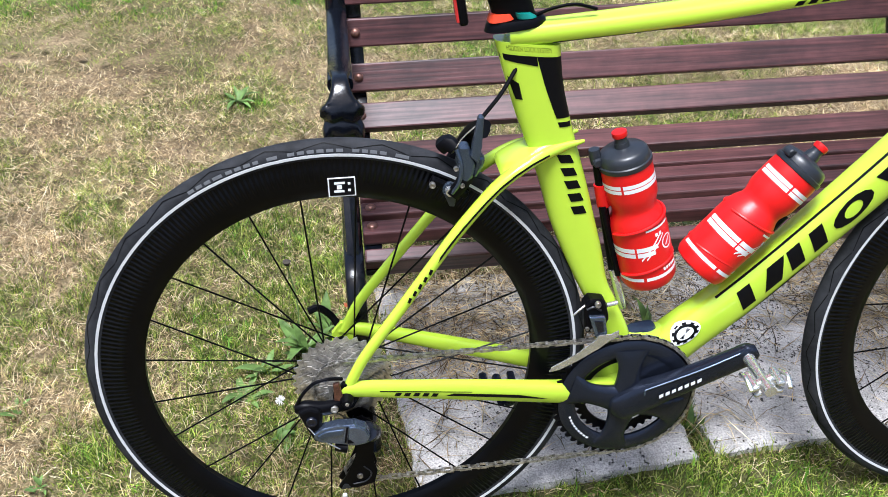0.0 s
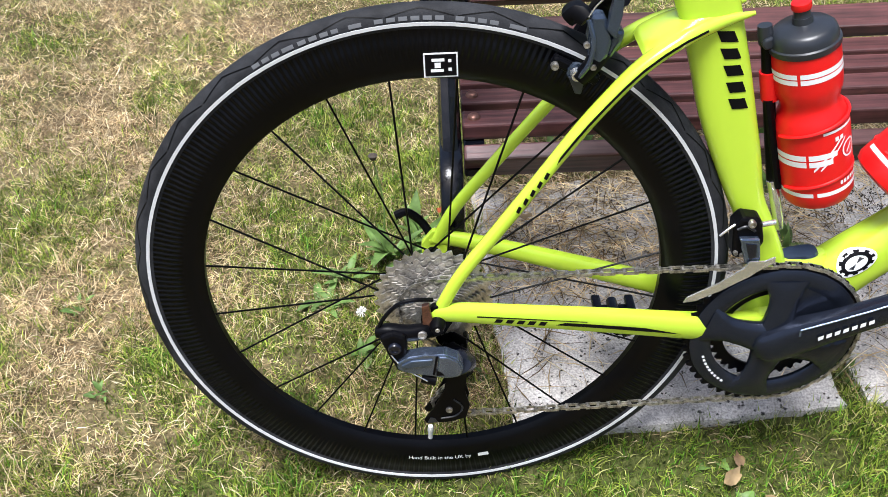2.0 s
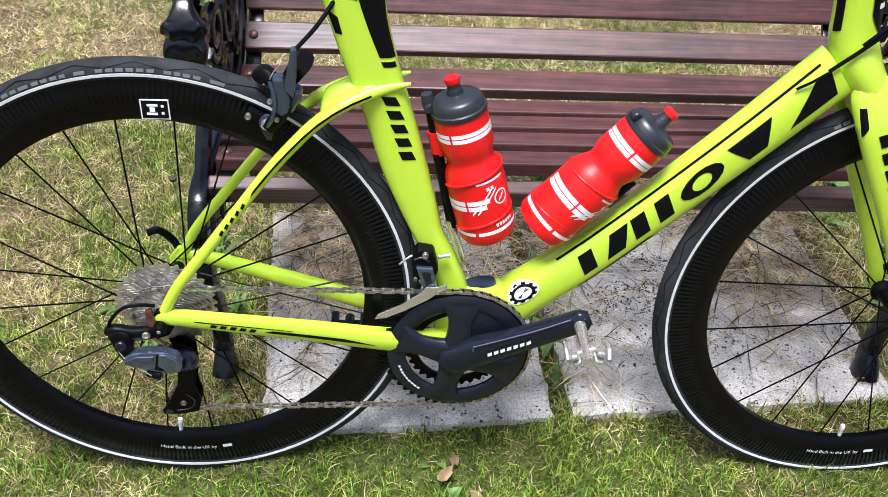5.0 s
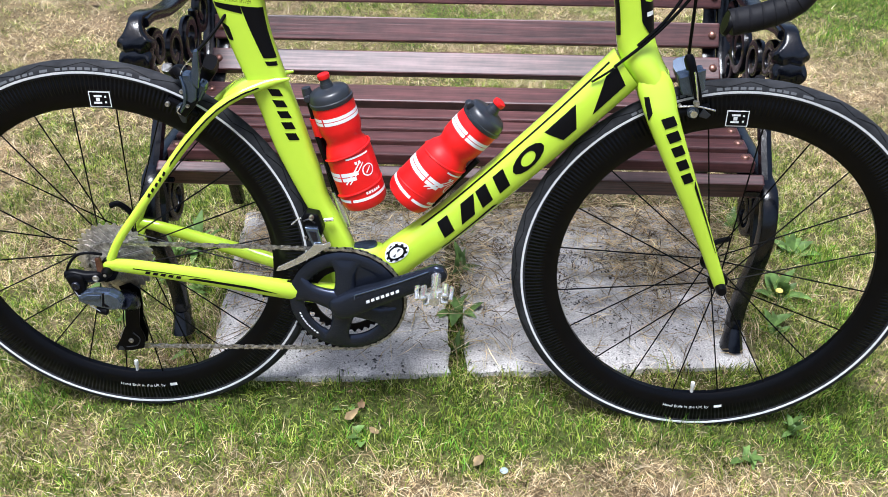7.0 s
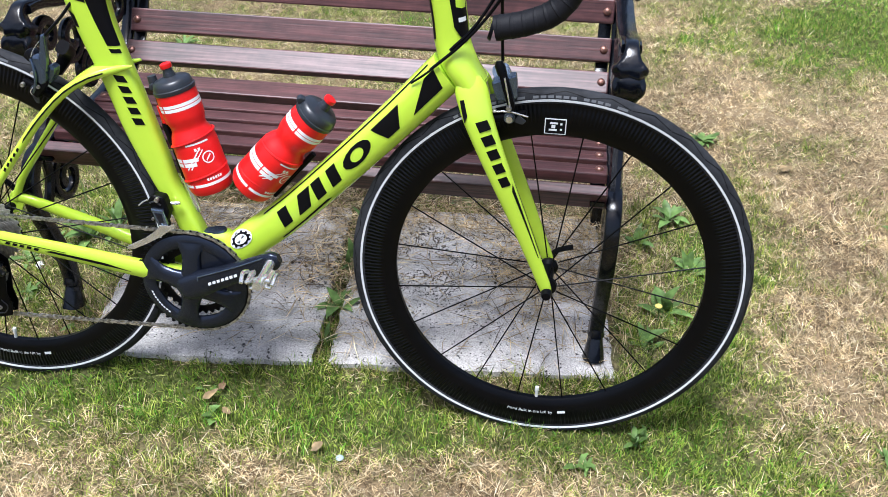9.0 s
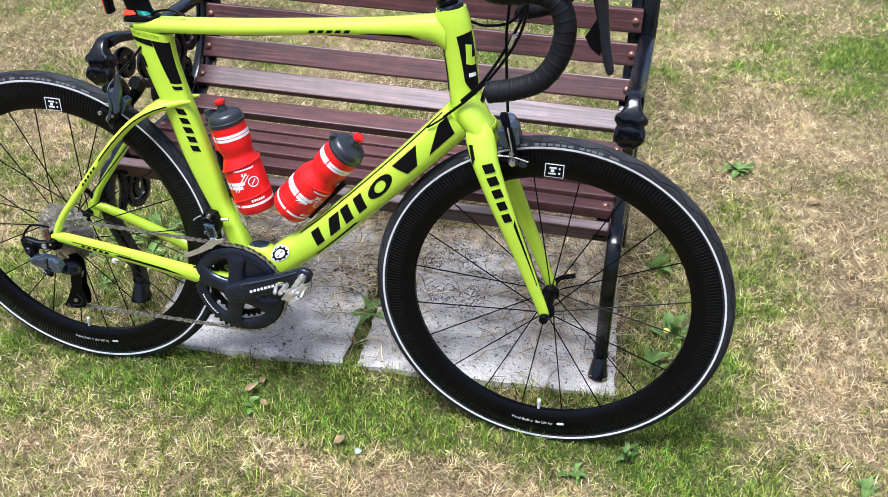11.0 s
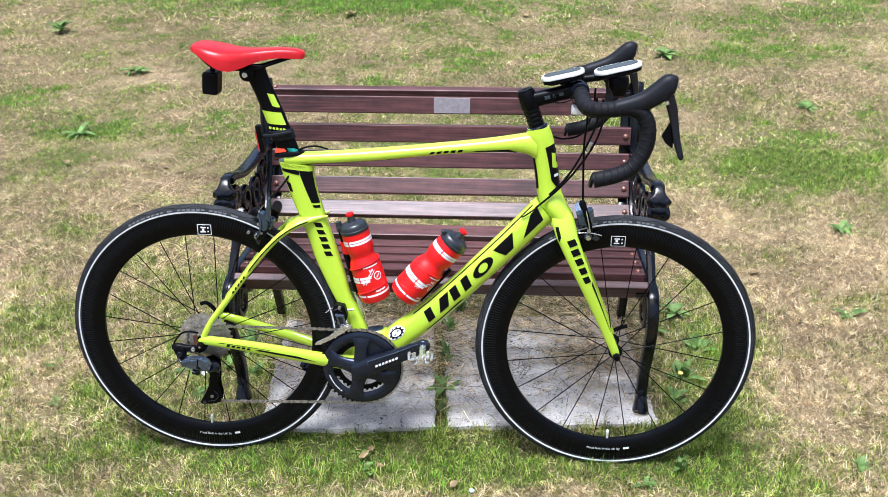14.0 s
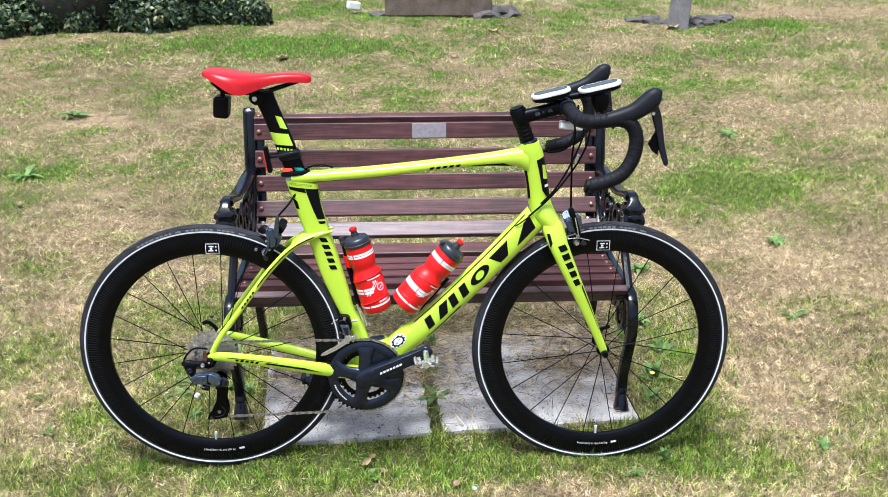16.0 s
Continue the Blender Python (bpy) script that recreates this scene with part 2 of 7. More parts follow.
def value_noise(x, y, scale, seed):
    """Smooth lattice noise, 0 to 1, over arrays of places."""
    u, v = np.asarray(x, float) * scale + seed * 5.3, np.asarray(y, float) * scale - seed * 3.1
    i, j = np.floor(u), np.floor(v)
    fu, fv = u - i, v - j
    fu, fv = fu * fu * (3 - 2 * fu), fv * fv * (3 - 2 * fv)
    h = lambda a, b: np.mod(np.sin(a * 127.1 + b * 311.7 + seed * 74.7) * 43758.5453, 1.0)
    return (h(i, j) * (1 - fu) + h(i + 1, j) * fu) * (1 - fv) + (h(i, j + 1) * (1 - fu) + h(i + 1, j + 1) * fu) * fv


def patch(x, y):
    """Share of green growth, 0 (straw-dry) to 1 (lush), by places on the lawn."""
    g = 0.42 + 0.08 * np.clip((y - 0.9) / 2.0, 0, 1) + 0.0 * x
    for cx, cy, sx, sy, w in (
        (-0.05, 5.45, 0.75, 0.40, 0.85), (2.10, 2.05, 0.42, 0.26, 0.85), (3.86, 6.30, 0.7, 0.25, 0.75), (0.5, 7.0, 2.6, 0.45, 0.4), (3.6, 5.2, 1.3, 0.3, 0.25),
        (-1.35, 2.38, 0.45, 0.2, 0.22), (-0.55, 2.6, 0.45, 0.25, 0.2), (0.25, 3.7, 0.9, 0.5, 0.25), (2.4, 4.0, 0.5, 0.3, 0.45), (-1.3, 5.6, 1.2, 0.3, 0.25),
        (-1.7, 4.6, 0.9, 0.5, -0.2), (3.1, 3.4, 1.0, 0.7, -0.35), (2.4, 5.4, 0.9, 0.3, -0.22), (-1.05, 3.3, 0.7, 0.4, -0.22), (4.6, 6.9, 1.1, 0.35, -0.6), (1.1, 4.6, 0.5, 0.3, -0.25),
        (1.40, 0.50, 0.14, 0.45, 0.65), (1.30, 0.05, 0.12, 0.2, 0.45), (1.62, 0.55, 0.25, 0.5, -0.3), (2.0, 1.0, 0.7, 0.6, -0.36), (1.5, -0.05, 0.3, 0.2, -0.1), (2.9, 1.6, 0.8, 0.5, -0.2),
        (0.45, -0.06, 0.75, 0.09, 0.75), (0.14, -0.18, 0.25, 0.1, 0.3), (0.78, -0.19, 0.32, 0.08, -0.35), (1.1, -0.30, 0.3, 0.1, -0.1),
        (-0.62, 0.56, 0.16, 0.14, 0.45), (-0.80, 1.20, 0.3, 0.3, -0.25), (-0.58, 1.75, 0.4, 0.25, -0.25), (-0.20, 1.05, 0.16, 0.2, 0.25), (-0.30, 0.32, 0.14, 0.1, -0.3), (-0.74, 0.88, 0.2, 0.12, -0.25), (-0.48, 0.05, 0.14, 0.06, -0.2), (-0.42, 0.17, 0.1, 0.07, 0.2), (0.0, 0.65, 0.3, 0.2, 0.12), (-1.0, 1.25, 0.15, 0.12, 0.3),
    ):
        g = g + w * np.exp(-((x - cx) / sx) ** 2 - ((y - cy) / sy) ** 2)
    for sc, seed, w in ((1.1, 1, 0.25), (2.7, 2, 0.4), (6.5, 3, 0.5), (15.0, 4, 0.55), (38.0, 5, 0.5)):
        g = g + w * (value_noise(x, y, sc, seed) - 0.5)
    return np.clip(g, 0.02, 1.0)


def bank(x, y):
    """Soil heaped level with the slabs, up to their edges."""
    c, s = math.cos(radians(4.3)), math.sin(radians(4.3))
    u, v = (x - 0.1) * c + (y + 0.003) * s, -(x - 0.1) * s + (y + 0.003) * c
    du = np.maximum(np.maximum(-u, u - 1.055), 0)
    dv = np.maximum(np.maximum(-v, v - 0.56), 0)
    return 0.034 * np.exp(-(du * du + dv * dv) / 0.0022)


def relief(x, y):
    return bank(x, y) + 0.006 * np.sin(5.1 * x + 1.3) * np.sin(4.3 * y) + 0.004 * np.sin(13.7 * x - 8.1 * y) + 0.012 * np.clip(y - 3, 0, 8) * 0.2


def on_slab(x, y):
    """Within one of the two slabs (turned by 4.3 degrees)."""
    c, s = math.cos(radians(4.3)), math.sin(radians(4.3))
    u, v = (x - 0.1) * c + (y + 0.003) * s, -(x - 0.1) * s + (y + 0.003) * c
    wob = 0.008 * np.sin(u * 31) + 0.006 * np.sin(u * 77 + 1)
    return (v > 0.0 + wob) & (v < 0.56 + wob * 4) & (((u > 0.0 + wob) & (u < 0.464 + wob * 0.5)) | ((u > 0.496 + wob * 0.5) & (u < 1.055 + wob)))


def ground_material():
    m = bpy.data.materials.new("lawn_soil")
    m.use_nodes = True
    nt = m.node_tree
    b = nt.nodes["Principled BSDF"]
    b.inputs["Roughness"].default_value = 0.95
    b.inputs["Specular IOR Level"].default_value = 0.1
    tc = nt.nodes.new("ShaderNodeTexCoord")

    def noise_node(scale, detail):
        n = nt.nodes.new("ShaderNodeTexNoise")
        n.inputs["Scale"].default_value = scale
        n.inputs["Detail"].default_value = detail
        nt.links.new(tc.outputs["Object"], n.inputs["Vector"])
        return n
    big, mid, fine = noise_node(1.1, 4), noise_node(9, 5), noise_node(140, 4)
    ramp = nt.nodes.new("ShaderNodeValToRGB")
    cr = ramp.color_ramp
    # soil browns, darkened to put shade between the blades into the colour
    cr.elements[0].position, cr.elements[0].color = 0.30, (0.055, 0.036, 0.02, 1)
    cr.elements[1].position, cr.elements[1].color = 0.70, (0.46, 0.35, 0.21, 1)
    e = cr.elements.new(0.5)
    e.color = (0.24, 0.17, 0.10, 1)
    s = nt.nodes.new("ShaderNodeMath")
    s.operation = "MULTIPLY_ADD"
    s.inputs[1].default_value = 0.5
    nt.links.new(mid.outputs["Fac"], s.inputs[0])
    half = nt.nodes.new("ShaderNodeMath")
    half.operation = "MULTIPLY"
    half.inputs[1].default_value = 0.5
    nt.links.new(big.outputs["Fac"], half.inputs[0])
    nt.links.new(half.outputs[0], s.inputs[2])
    nt.links.new(s.outputs[0], ramp.inputs["Fac"])
    gr = nt.nodes.new("ShaderNodeAttribute")
    gr.attribute_name = "growth"
    gmix = nt.nodes.new("ShaderNodeMix")
    gmix.data_type = "RGBA"
    gmix.inputs["B"].default_value = (0.085, 0.10, 0.028, 1)
    nt.links.new(gr.outputs["Fac"], gmix.inputs["Factor"])
    nt.links.new(ramp.outputs["Color"], gmix.inputs["A"])
    mix = nt.nodes.new("ShaderNodeMix")
    mix.data_type = "RGBA"
    mix.blend_type = "MULTIPLY"
    mix.inputs["Factor"].default_value = 0.85
    fr = nt.nodes.new("ShaderNodeMapRange")
    fr.inputs["From Min"].default_value = 0.3
    fr.inputs["From Max"].default_value = 0.7
    fr.inputs["To Min"].default_value = 0.2
    fr.inputs["To Max"].default_value = 1.25
    nt.links.new(fine.outputs["Fac"], fr.inputs["Value"])
    nt.links.new(gmix.outputs["Result"], mix.inputs["A"])
    nt.links.new(fr.outputs["Result"], mix.inputs["B"])
    nt.links.new(mix.outputs["Result"], b.inputs["Base Color"])
    bp = nt.nodes.new("ShaderNodeBump")
    bp.inputs["Strength"].default_value = 0.9
    bp.inputs["Distance"].default_value = 0.01
    nt.links.new(fine.outputs["Fac"], bp.inputs["Height"])
    nt.links.new(bp.outputs["Normal"], b.inputs["Normal"])
    return m


def edge_fade(x, y):
    """1 over the tended lawn, falling to 0 towards its borders."""
    d = np.minimum(np.minimum(x + 5.9, 7.9 - x), np.minimum(y + 4.4, 9.3 - y))
    return np.clip(d / 1.2, 0, 1)


def build_ground():
    xs = np.concatenate([[-300, -120, -50, -20, -10], np.arange(-6, -0.3, 0.07), np.arange(-0.3, 1.6, 0.02), np.arange(1.6, 8.01, 0.07), [10, 20, 50, 120, 300]])
    ys = np.concatenate([[-300, -100, -30, -12], np.arange(-6, -2, 0.14), np.arange(-2, -0.3, 0.07), np.arange(-0.3, 0.9, 0.02), np.arange(0.9, 9.01, 0.07), [12, 20, 50, 120, 400]])
    X, Y = np.meshgrid(xs, ys)
    Z = relief(X, Y)
    verts = np.stack([X.ravel(), Y.ravel(), Z.ravel()], -1)
    nx = len(xs)
    i = np.arange(len(verts)).reshape(len(ys), nx)
    faces = np.stack([i[:-1, :-1].ravel(), i[:-1, 1:].ravel(), i[1:, 1:].ravel(), i[1:, :-1].ravel()], -1)
    me = bpy.data.meshes.new("ground")
    me.from_pydata(verts.tolist(), [], faces.tolist())
    for p in me.polygons:
        p.use_smooth = True
    at = me.attributes.new('growth', 'FLOAT', 'POINT')
    inside = (verts[:, 0] > -6.01) & (verts[:, 0] < 8.01) & (verts[:, 1] > -6.01) & (verts[:, 1] < 9.01)
    at.data.foreach_set('value', np.where(inside, 0.43 + (patch(verts[:, 0], verts[:, 1]) - 0.43) * edge_fade(verts[:, 0], verts[:, 1]), 0.43).astype(np.float32))
    me.materials.append(ground_material())
    return tagged(new("ground", me), "dry patchy lawn soil with straw-coloured thatch", "ground", kind="structure")


build_ground()


def concrete_material():
    m = material("weathered_concrete", (0.64, 0.605, 0.57), 0.88, scale=22, color2=(0.40, 0.375, 0.345), bump=1.0, bump_scale=150, contrast=1.7, spec=0.25)
    nt = m.node_tree
    b = nt.nodes["Principled BSDF"]
    base = b.inputs["Base Color"].links[0].from_socket
    tc = nt.nodes.new("ShaderNodeTexCoord")
    n = nt.nodes.new("ShaderNodeTexNoise")
    n.inputs["Scale"].default_value = 95
    n.inputs["Detail"].default_value = 2
    nt.links.new(tc.outputs["Object"], n.inputs["Vector"])
    big = nt.nodes.new("ShaderNodeTexNoise")
    big.inputs["Scale"].default_value = 5
    big.inputs["Detail"].default_value = 3
    nt.links.new(tc.outputs["Object"], big.inputs["Vector"])
    add = nt.nodes.new("ShaderNodeMath")
    add.operation = "MULTIPLY_ADD"
    add.inputs[1].default_value = 0.45
    nt.links.new(big.outputs["Fac"], add.inputs[0])
    nt.links.new(n.outputs["Fac"], add.inputs[2])
    mr = nt.nodes.new("ShaderNodeMapRange")
    mr.inputs["From Min"].default_value = 0.855
    mr.inputs["From Max"].default_value = 0.94
    nt.links.new(add.outputs[0], mr.inputs["Value"])
    mix = nt.nodes.new("ShaderNodeMix")
    mix.data_type = "RGBA"
    mix.inputs["B"].default_value = (0.045, 0.042, 0.04, 1)
    nt.links.new(mr.outputs["Result"], mix.inputs["Factor"])
    nt.links.new(base, mix.inputs["A"])
    grit = nt.nodes.new("ShaderNodeTexNoise")
    grit.inputs["Scale"].default_value, grit.inputs["Detail"].default_value = 330, 3
    nt.links.new(tc.outputs["Object"], grit.inputs["Vector"])
    gr = nt.nodes.new("ShaderNodeMapRange")
    gr.inputs["From Min"].default_value, gr.inputs["From Max"].default_value = 0.36, 0.62
    gr.inputs["To Min"].default_value, gr.inputs["To Max"].default_value = 0.66, 1.16
    nt.links.new(grit.outputs["Fac"], gr.inputs["Value"])
    speck = nt.nodes.new("ShaderNodeMix")
    speck.data_type, speck.blend_type = "RGBA", "MULTIPLY"
    speck.inputs["Factor"].default_value = 1.0
    nt.links.new(mix.outputs["Result"], speck.inputs["A"])
    nt.links.new(gr.outputs["Result"], speck.inputs["B"])
    nt.links.new(speck.outputs["Result"], b.inputs["Base Color"])
    return m


CONCRETE = concrete_material()


def build_slab(u0, u1, label):
    bm = bmesh.new()
    nu, nv = 24, 26
    rows = []
    rnd = random.Random(int(u0 * 100) + 5)
    for j in range(nv + 1):
        row = []
        for i in range(nu + 1):
            u = u0 + (u1 - u0) * i / nu
            v = 0.56 * j / nv
            edge = (0.0015 * math.sin(u * 60 + v * 80) + rnd.uniform(-0.002, 0.002)) if (i in (0, nu) or j in (0, nv)) else 0
            row.append(bm.verts.new((u + edge, v + edge, 0.0015 * noise.noise((u * 9, v * 9, 1)) - (0.004 if i in (0, nu) or j in (0, nv) else 0))))
        rows.append(row)
    for j in range(nv):
        for i in range(nu):
            bm.faces.new((rows[j][i], rows[j][i + 1], rows[j + 1][i + 1], rows[j + 1][i]))
    r = bmesh.ops.extrude_edge_only(bm, edges=[e for e in bm.edges if e.is_boundary])
    for v in r["geom"]:
        if isinstance(v, bmesh.types.BMVert):
            v.co.z = -0.09
    ob = mesh_object("slab", bm, CONCRETE)
    ob.matrix_world = pose(0.1, -0.003, SLAB_TOP, 0, 0, 4.3)
    return tagged(ob, label, "slab", "slabs under the bench", "structure")


build_slab(0.0, 0.464, "weathered pale concrete slab stained under a bench")
build_slab(0.496, 1.055, "weathered pale concrete slab with dark lichen spots")

# ---- bench ----
bench = thing("park_bench", "brown slatted park bench with black cast-iron ends", "bench", m=pose(0, 0, 0))
SLATS = [  # y, z, turn of the face from level, height of the slat
    (0.676, 0.761, 14, 0.026), (0.662, 0.725, 78, 0.050), (0.640, 0.645, 80, 0.052), (0.624, 0.571, 72, 0.050), (0.588, 0.499, 58, 0.050),
    (0.533, 0.447, 40, 0.050), (0.452, 0.412, 14, 0.050), (0.372, 0.408, 0, 0.038), (0.315, 0.414, -3, 0.038),
    (0.258, 0.420, -3, 0.038), (0.200, 0.424, -3, 0.038), (0.132, 0.418, -62, 0.046),
]


def build_bench():
    for y, z, turn, h in SLATS:
        bm = box((1.054, h, 0.022), None, 0.003)
        ob = part("slat", bm, WOOD, bench)
        ob.matrix_local = pose(0.569, y, z, turn, 0, 0)
        for x in (-0.512, 0.512):
            b = lathe([(0.0085, 0.0), (0.008, 0.0025), (0.005, 0.005), (0.0, 0.0055)], segs=12, cap=False)
            bo = part("bolt", b, COPPER, ob)
            bo.matrix_local = pose(x, 0, 0.011)
    pl = part("plaque", box((0.105, 0.045, 0.003), None, 0.0008), PLAQUE, bench, "small engraved metal plaque")
    pl.matrix_local = pose(0.577, 0.662, 0.725, 78) @ pose(0, 0, 0.0125)


def spiral(x, cy, cz, r, start, turns, inner=0.3, n=18, thick=0.010, flat=0.010):
    """A cast scroll in the plane of the bench end, thicker at its eye."""
    pts = []
    for k in range(n + 1):
        a = radians(start) + math.tau * turns * k / n
        rr = r * (1 - (1 - inner) * k / n)
        t = thick * (1.0 + 0.35 * (k / n) ** 3)
        pts.append((x, cy + rr * math.cos(a), cz + rr * math.sin(a), t, flat))
    return pts


def build_bench_end(x, inward):
    """A cast end: flanged rim, plate behind the slats, arm with a carved head, scrolls and legs."""
    bm = bmesh.new()
    w = 0.0145
    back = [(0.694, 0.779), (0.690, 0.775), (0.676, 0.736), (0.658, 0.66), (0.645, 0.585), (0.612, 0.50), (0.553, 0.432), (0.47, 0.398), (0.38, 0.392), (0.28, 0.40), (0.19, 0.408), (0.125, 0.405), (0.095, 0.365), (0.092, 0.31), (0.115, 0.235), (0.138, 0.16), (0.142, 0.10), (0.14, 0.075)]
    add_tube(bm, [(x, y, z, 0.014, w + (0.004 if z > 0.55 else 0.0)) for y, z in back], 0.015, sides=14, per=4, power=5, side=(1, 0, 0))
    # raised bead along the flange's outer edge
    add_tube(bm, [(x - inward * 0.010, y - 0.013, z + 0.004, 0.004, 0.005) for y, z in back[1:6]], 0.004, sides=8, per=4, side=(1, 0, 0))
    rear = [(0.50, 0.40), (0.53, 0.30), (0.575, 0.18), (0.62, 0.04)]
    add_tube(bm, [(x, y, z, 0.015, w) for y, z in rear], 0.015, sides=8, per=4, power=3, side=(1, 0, 0))
    arm = [(0.652, 0.60), (0.60, 0.612), (0.53, 0.618), (0.43, 0.622), (0.33, 0.636), (0.25, 0.660), (0.21, 0.664)]
    add_tube(bm, [(x, y, z, 0.0095, 0.018) for y, z in arm], 0.012, sides=12, per=4, power=4, side=(1, 0, 0))
    post = [(0.19, 0.60), (0.232, 0.556), (0.238, 0.50), (0.195, 0.455), (0.15, 0.41)]
    add_tube(bm, [(x, y, z, 0.013, 0.012) for y, z in post], 0.012, sides=8, per=4, power=2.5, side=(1, 0, 0))
    # bold scrolls under the arm and under the seat
    for cy, cz, r, start, turns in ((0.262, 0.592, 0.034, 150, -1.1), (0.345, 0.555, 0.046, 200, 1.3), (0.455, 0.535, 0.055, 20, -1.3), (0.545, 0.555, 0.045, 160, 1.2), (0.39, 0.47, 0.040, 100, 1.2), (0.50, 0.475, 0.036, 300, -1.1), (0.212, 0.315, 0.050, 95, 1.35), (0.30, 0.335, 0.042, 60, -1.25), (0.40, 0.335, 0.048, 120, 1.25)):
        add_tube(bm, spiral(x, cy, cz, r, start, turns), 0.01, sides=8, per=2, power=2.6, side=(1, 0, 0))
    add_tube(bm, [(x, 0.155, 0.39, 0.010, 0.010), (x, 0.16, 0.345, 0.011, 0.010), (x, 0.13, 0.29, 0.010, 0.009)], 0.01, sides=8, per=3, side=(1, 0, 0))
    # foot with a flared toe
    add_tube(bm, [(x, 0.141, 0.115, 0.015, 0.013), (x, 0.139, 0.100, 0.018, 0.017), (x, 0.138, 0.094, 0.015, 0.014), (x, 0.132, 0.072, 0.022, 0.018), (x, 0.126, SLAB_TOP, 0.028, 0.022)], 0.02, sides=12, per=2, power=2.5, side=(1, 0, 0))
    root = part("end_frame", bm, IRON, bench, smooth=35)
    # flat plate that carries the slats, just behind them
    plate = bmesh.new()
    pts = [(x + inward * 0.030, y + math.sin(radians(t)) * 0.0165, z - math.cos(radians(t)) * 0.0165, 0.0045, 0.0135) for y, z, t, h in SLATS]
    add_tube(plate, pts, 0.01, sides=12, per=3, power=7, side=(1, 0, 0))
    part("slat_plate", plate, IRON, root, smooth=35)
    # carved head at the arm's end: narrow neck, flared shoulders, lobed chin
    head = bmesh.new()
    cast = [(0.262, 0.657, 0.010, 0.017), (0.235, 0.664, 0.011, 0.015), (0.212, 0.667, 0.012, 0.0125), (0.200, 0.664, 0.014, 0.0125), (0.192, 0.656, 0.016, 0.016), (0.187, 0.647, 0.018, 0.024), (0.184, 0.640, 0.019, 0.0305), (0.183, 0.632, 0.019, 0.0295), (0.181, 0.625, 0.017, 0.0255), (0.178, 0.617, 0.019, 0.0285), (0.178, 0.607, 0.019, 0.028), (0.182, 0.597, 0.016, 0.024), (0.189, 0.590, 0.011, 0.016), (0.197, 0.586, 0.005, 0.008)]
    add_tube(head, [(x, *q) for q in cast], 0.02, sides=32, per=4, power=4.6, side=(1, 0, 0))
    for v in head.verts:
        u, d = (v.co.x - x) / 0.03, 0.665 - v.co.z
        if d > 0.012 and v.co.y < 0.2:
            v.co.y += 0.0045 * math.cos(u * 7.5) * math.cos((d - 0.03) * 130) + 0.0015 * noise.noise(v.co * 160)
        v.co.x += 0.0012 * noise.noise(v.co * 120 + Vector((5, 0, 0)))
    part("arm_head", head, IRON, root, "carved cast-iron head at the arm's end", smooth=50)
    return root


build_bench()
build_bench_end(0.026, 1)
build_bench_end(1.110, -1)

# ---- bicycle ----
AXLE_Z = 0.337
LEAN_DEG = 5.2
BIKE = pose(0, 0, AXLE_Z) @ pose(0, 0, 0, -LEAN_DEG) @ pose(0, 0, -AXLE_Z)
bike = thing("bicycle", "lime-green road bicycle leaning against a bench", "bicycle", m=BIKE)
REAR = (0.0, 0.342)
FRONT = (1.0047, 0.333)
BB = (0.389, 0.281)


def side_loft(rows, power=2.3, sides=20):
    """Rows of (rear x, rear z, front x, front z, half thickness): a body in the bicycle's plane."""
    rings = []
    for x0, z0, x1, z1, b in rows:
        c = Vector(((x0 + x1) / 2, 0, (z0 + z1) / 2))
        u = Vector(((x1 - x0) / 2, 0, (z1 - z0) / 2))
        ring = []
        for k in range(sides):
            th = 2 * math.pi * k / sides
            cu, cv = math.cos(th), math.sin(th)
            cu = math.copysign(abs(cu) ** (2 / power), cu)
            cv = math.copysign(abs(cv) ** (2 / power), cv)
            ring.append(c + u * cu + Vector((0, b * cv, 0)))
        rings.append(ring)
    return add_loft(bmesh.new(), rings)


def dense(rows, per=4):
    return [tuple(r) for r in smooth_path(rows, per)]


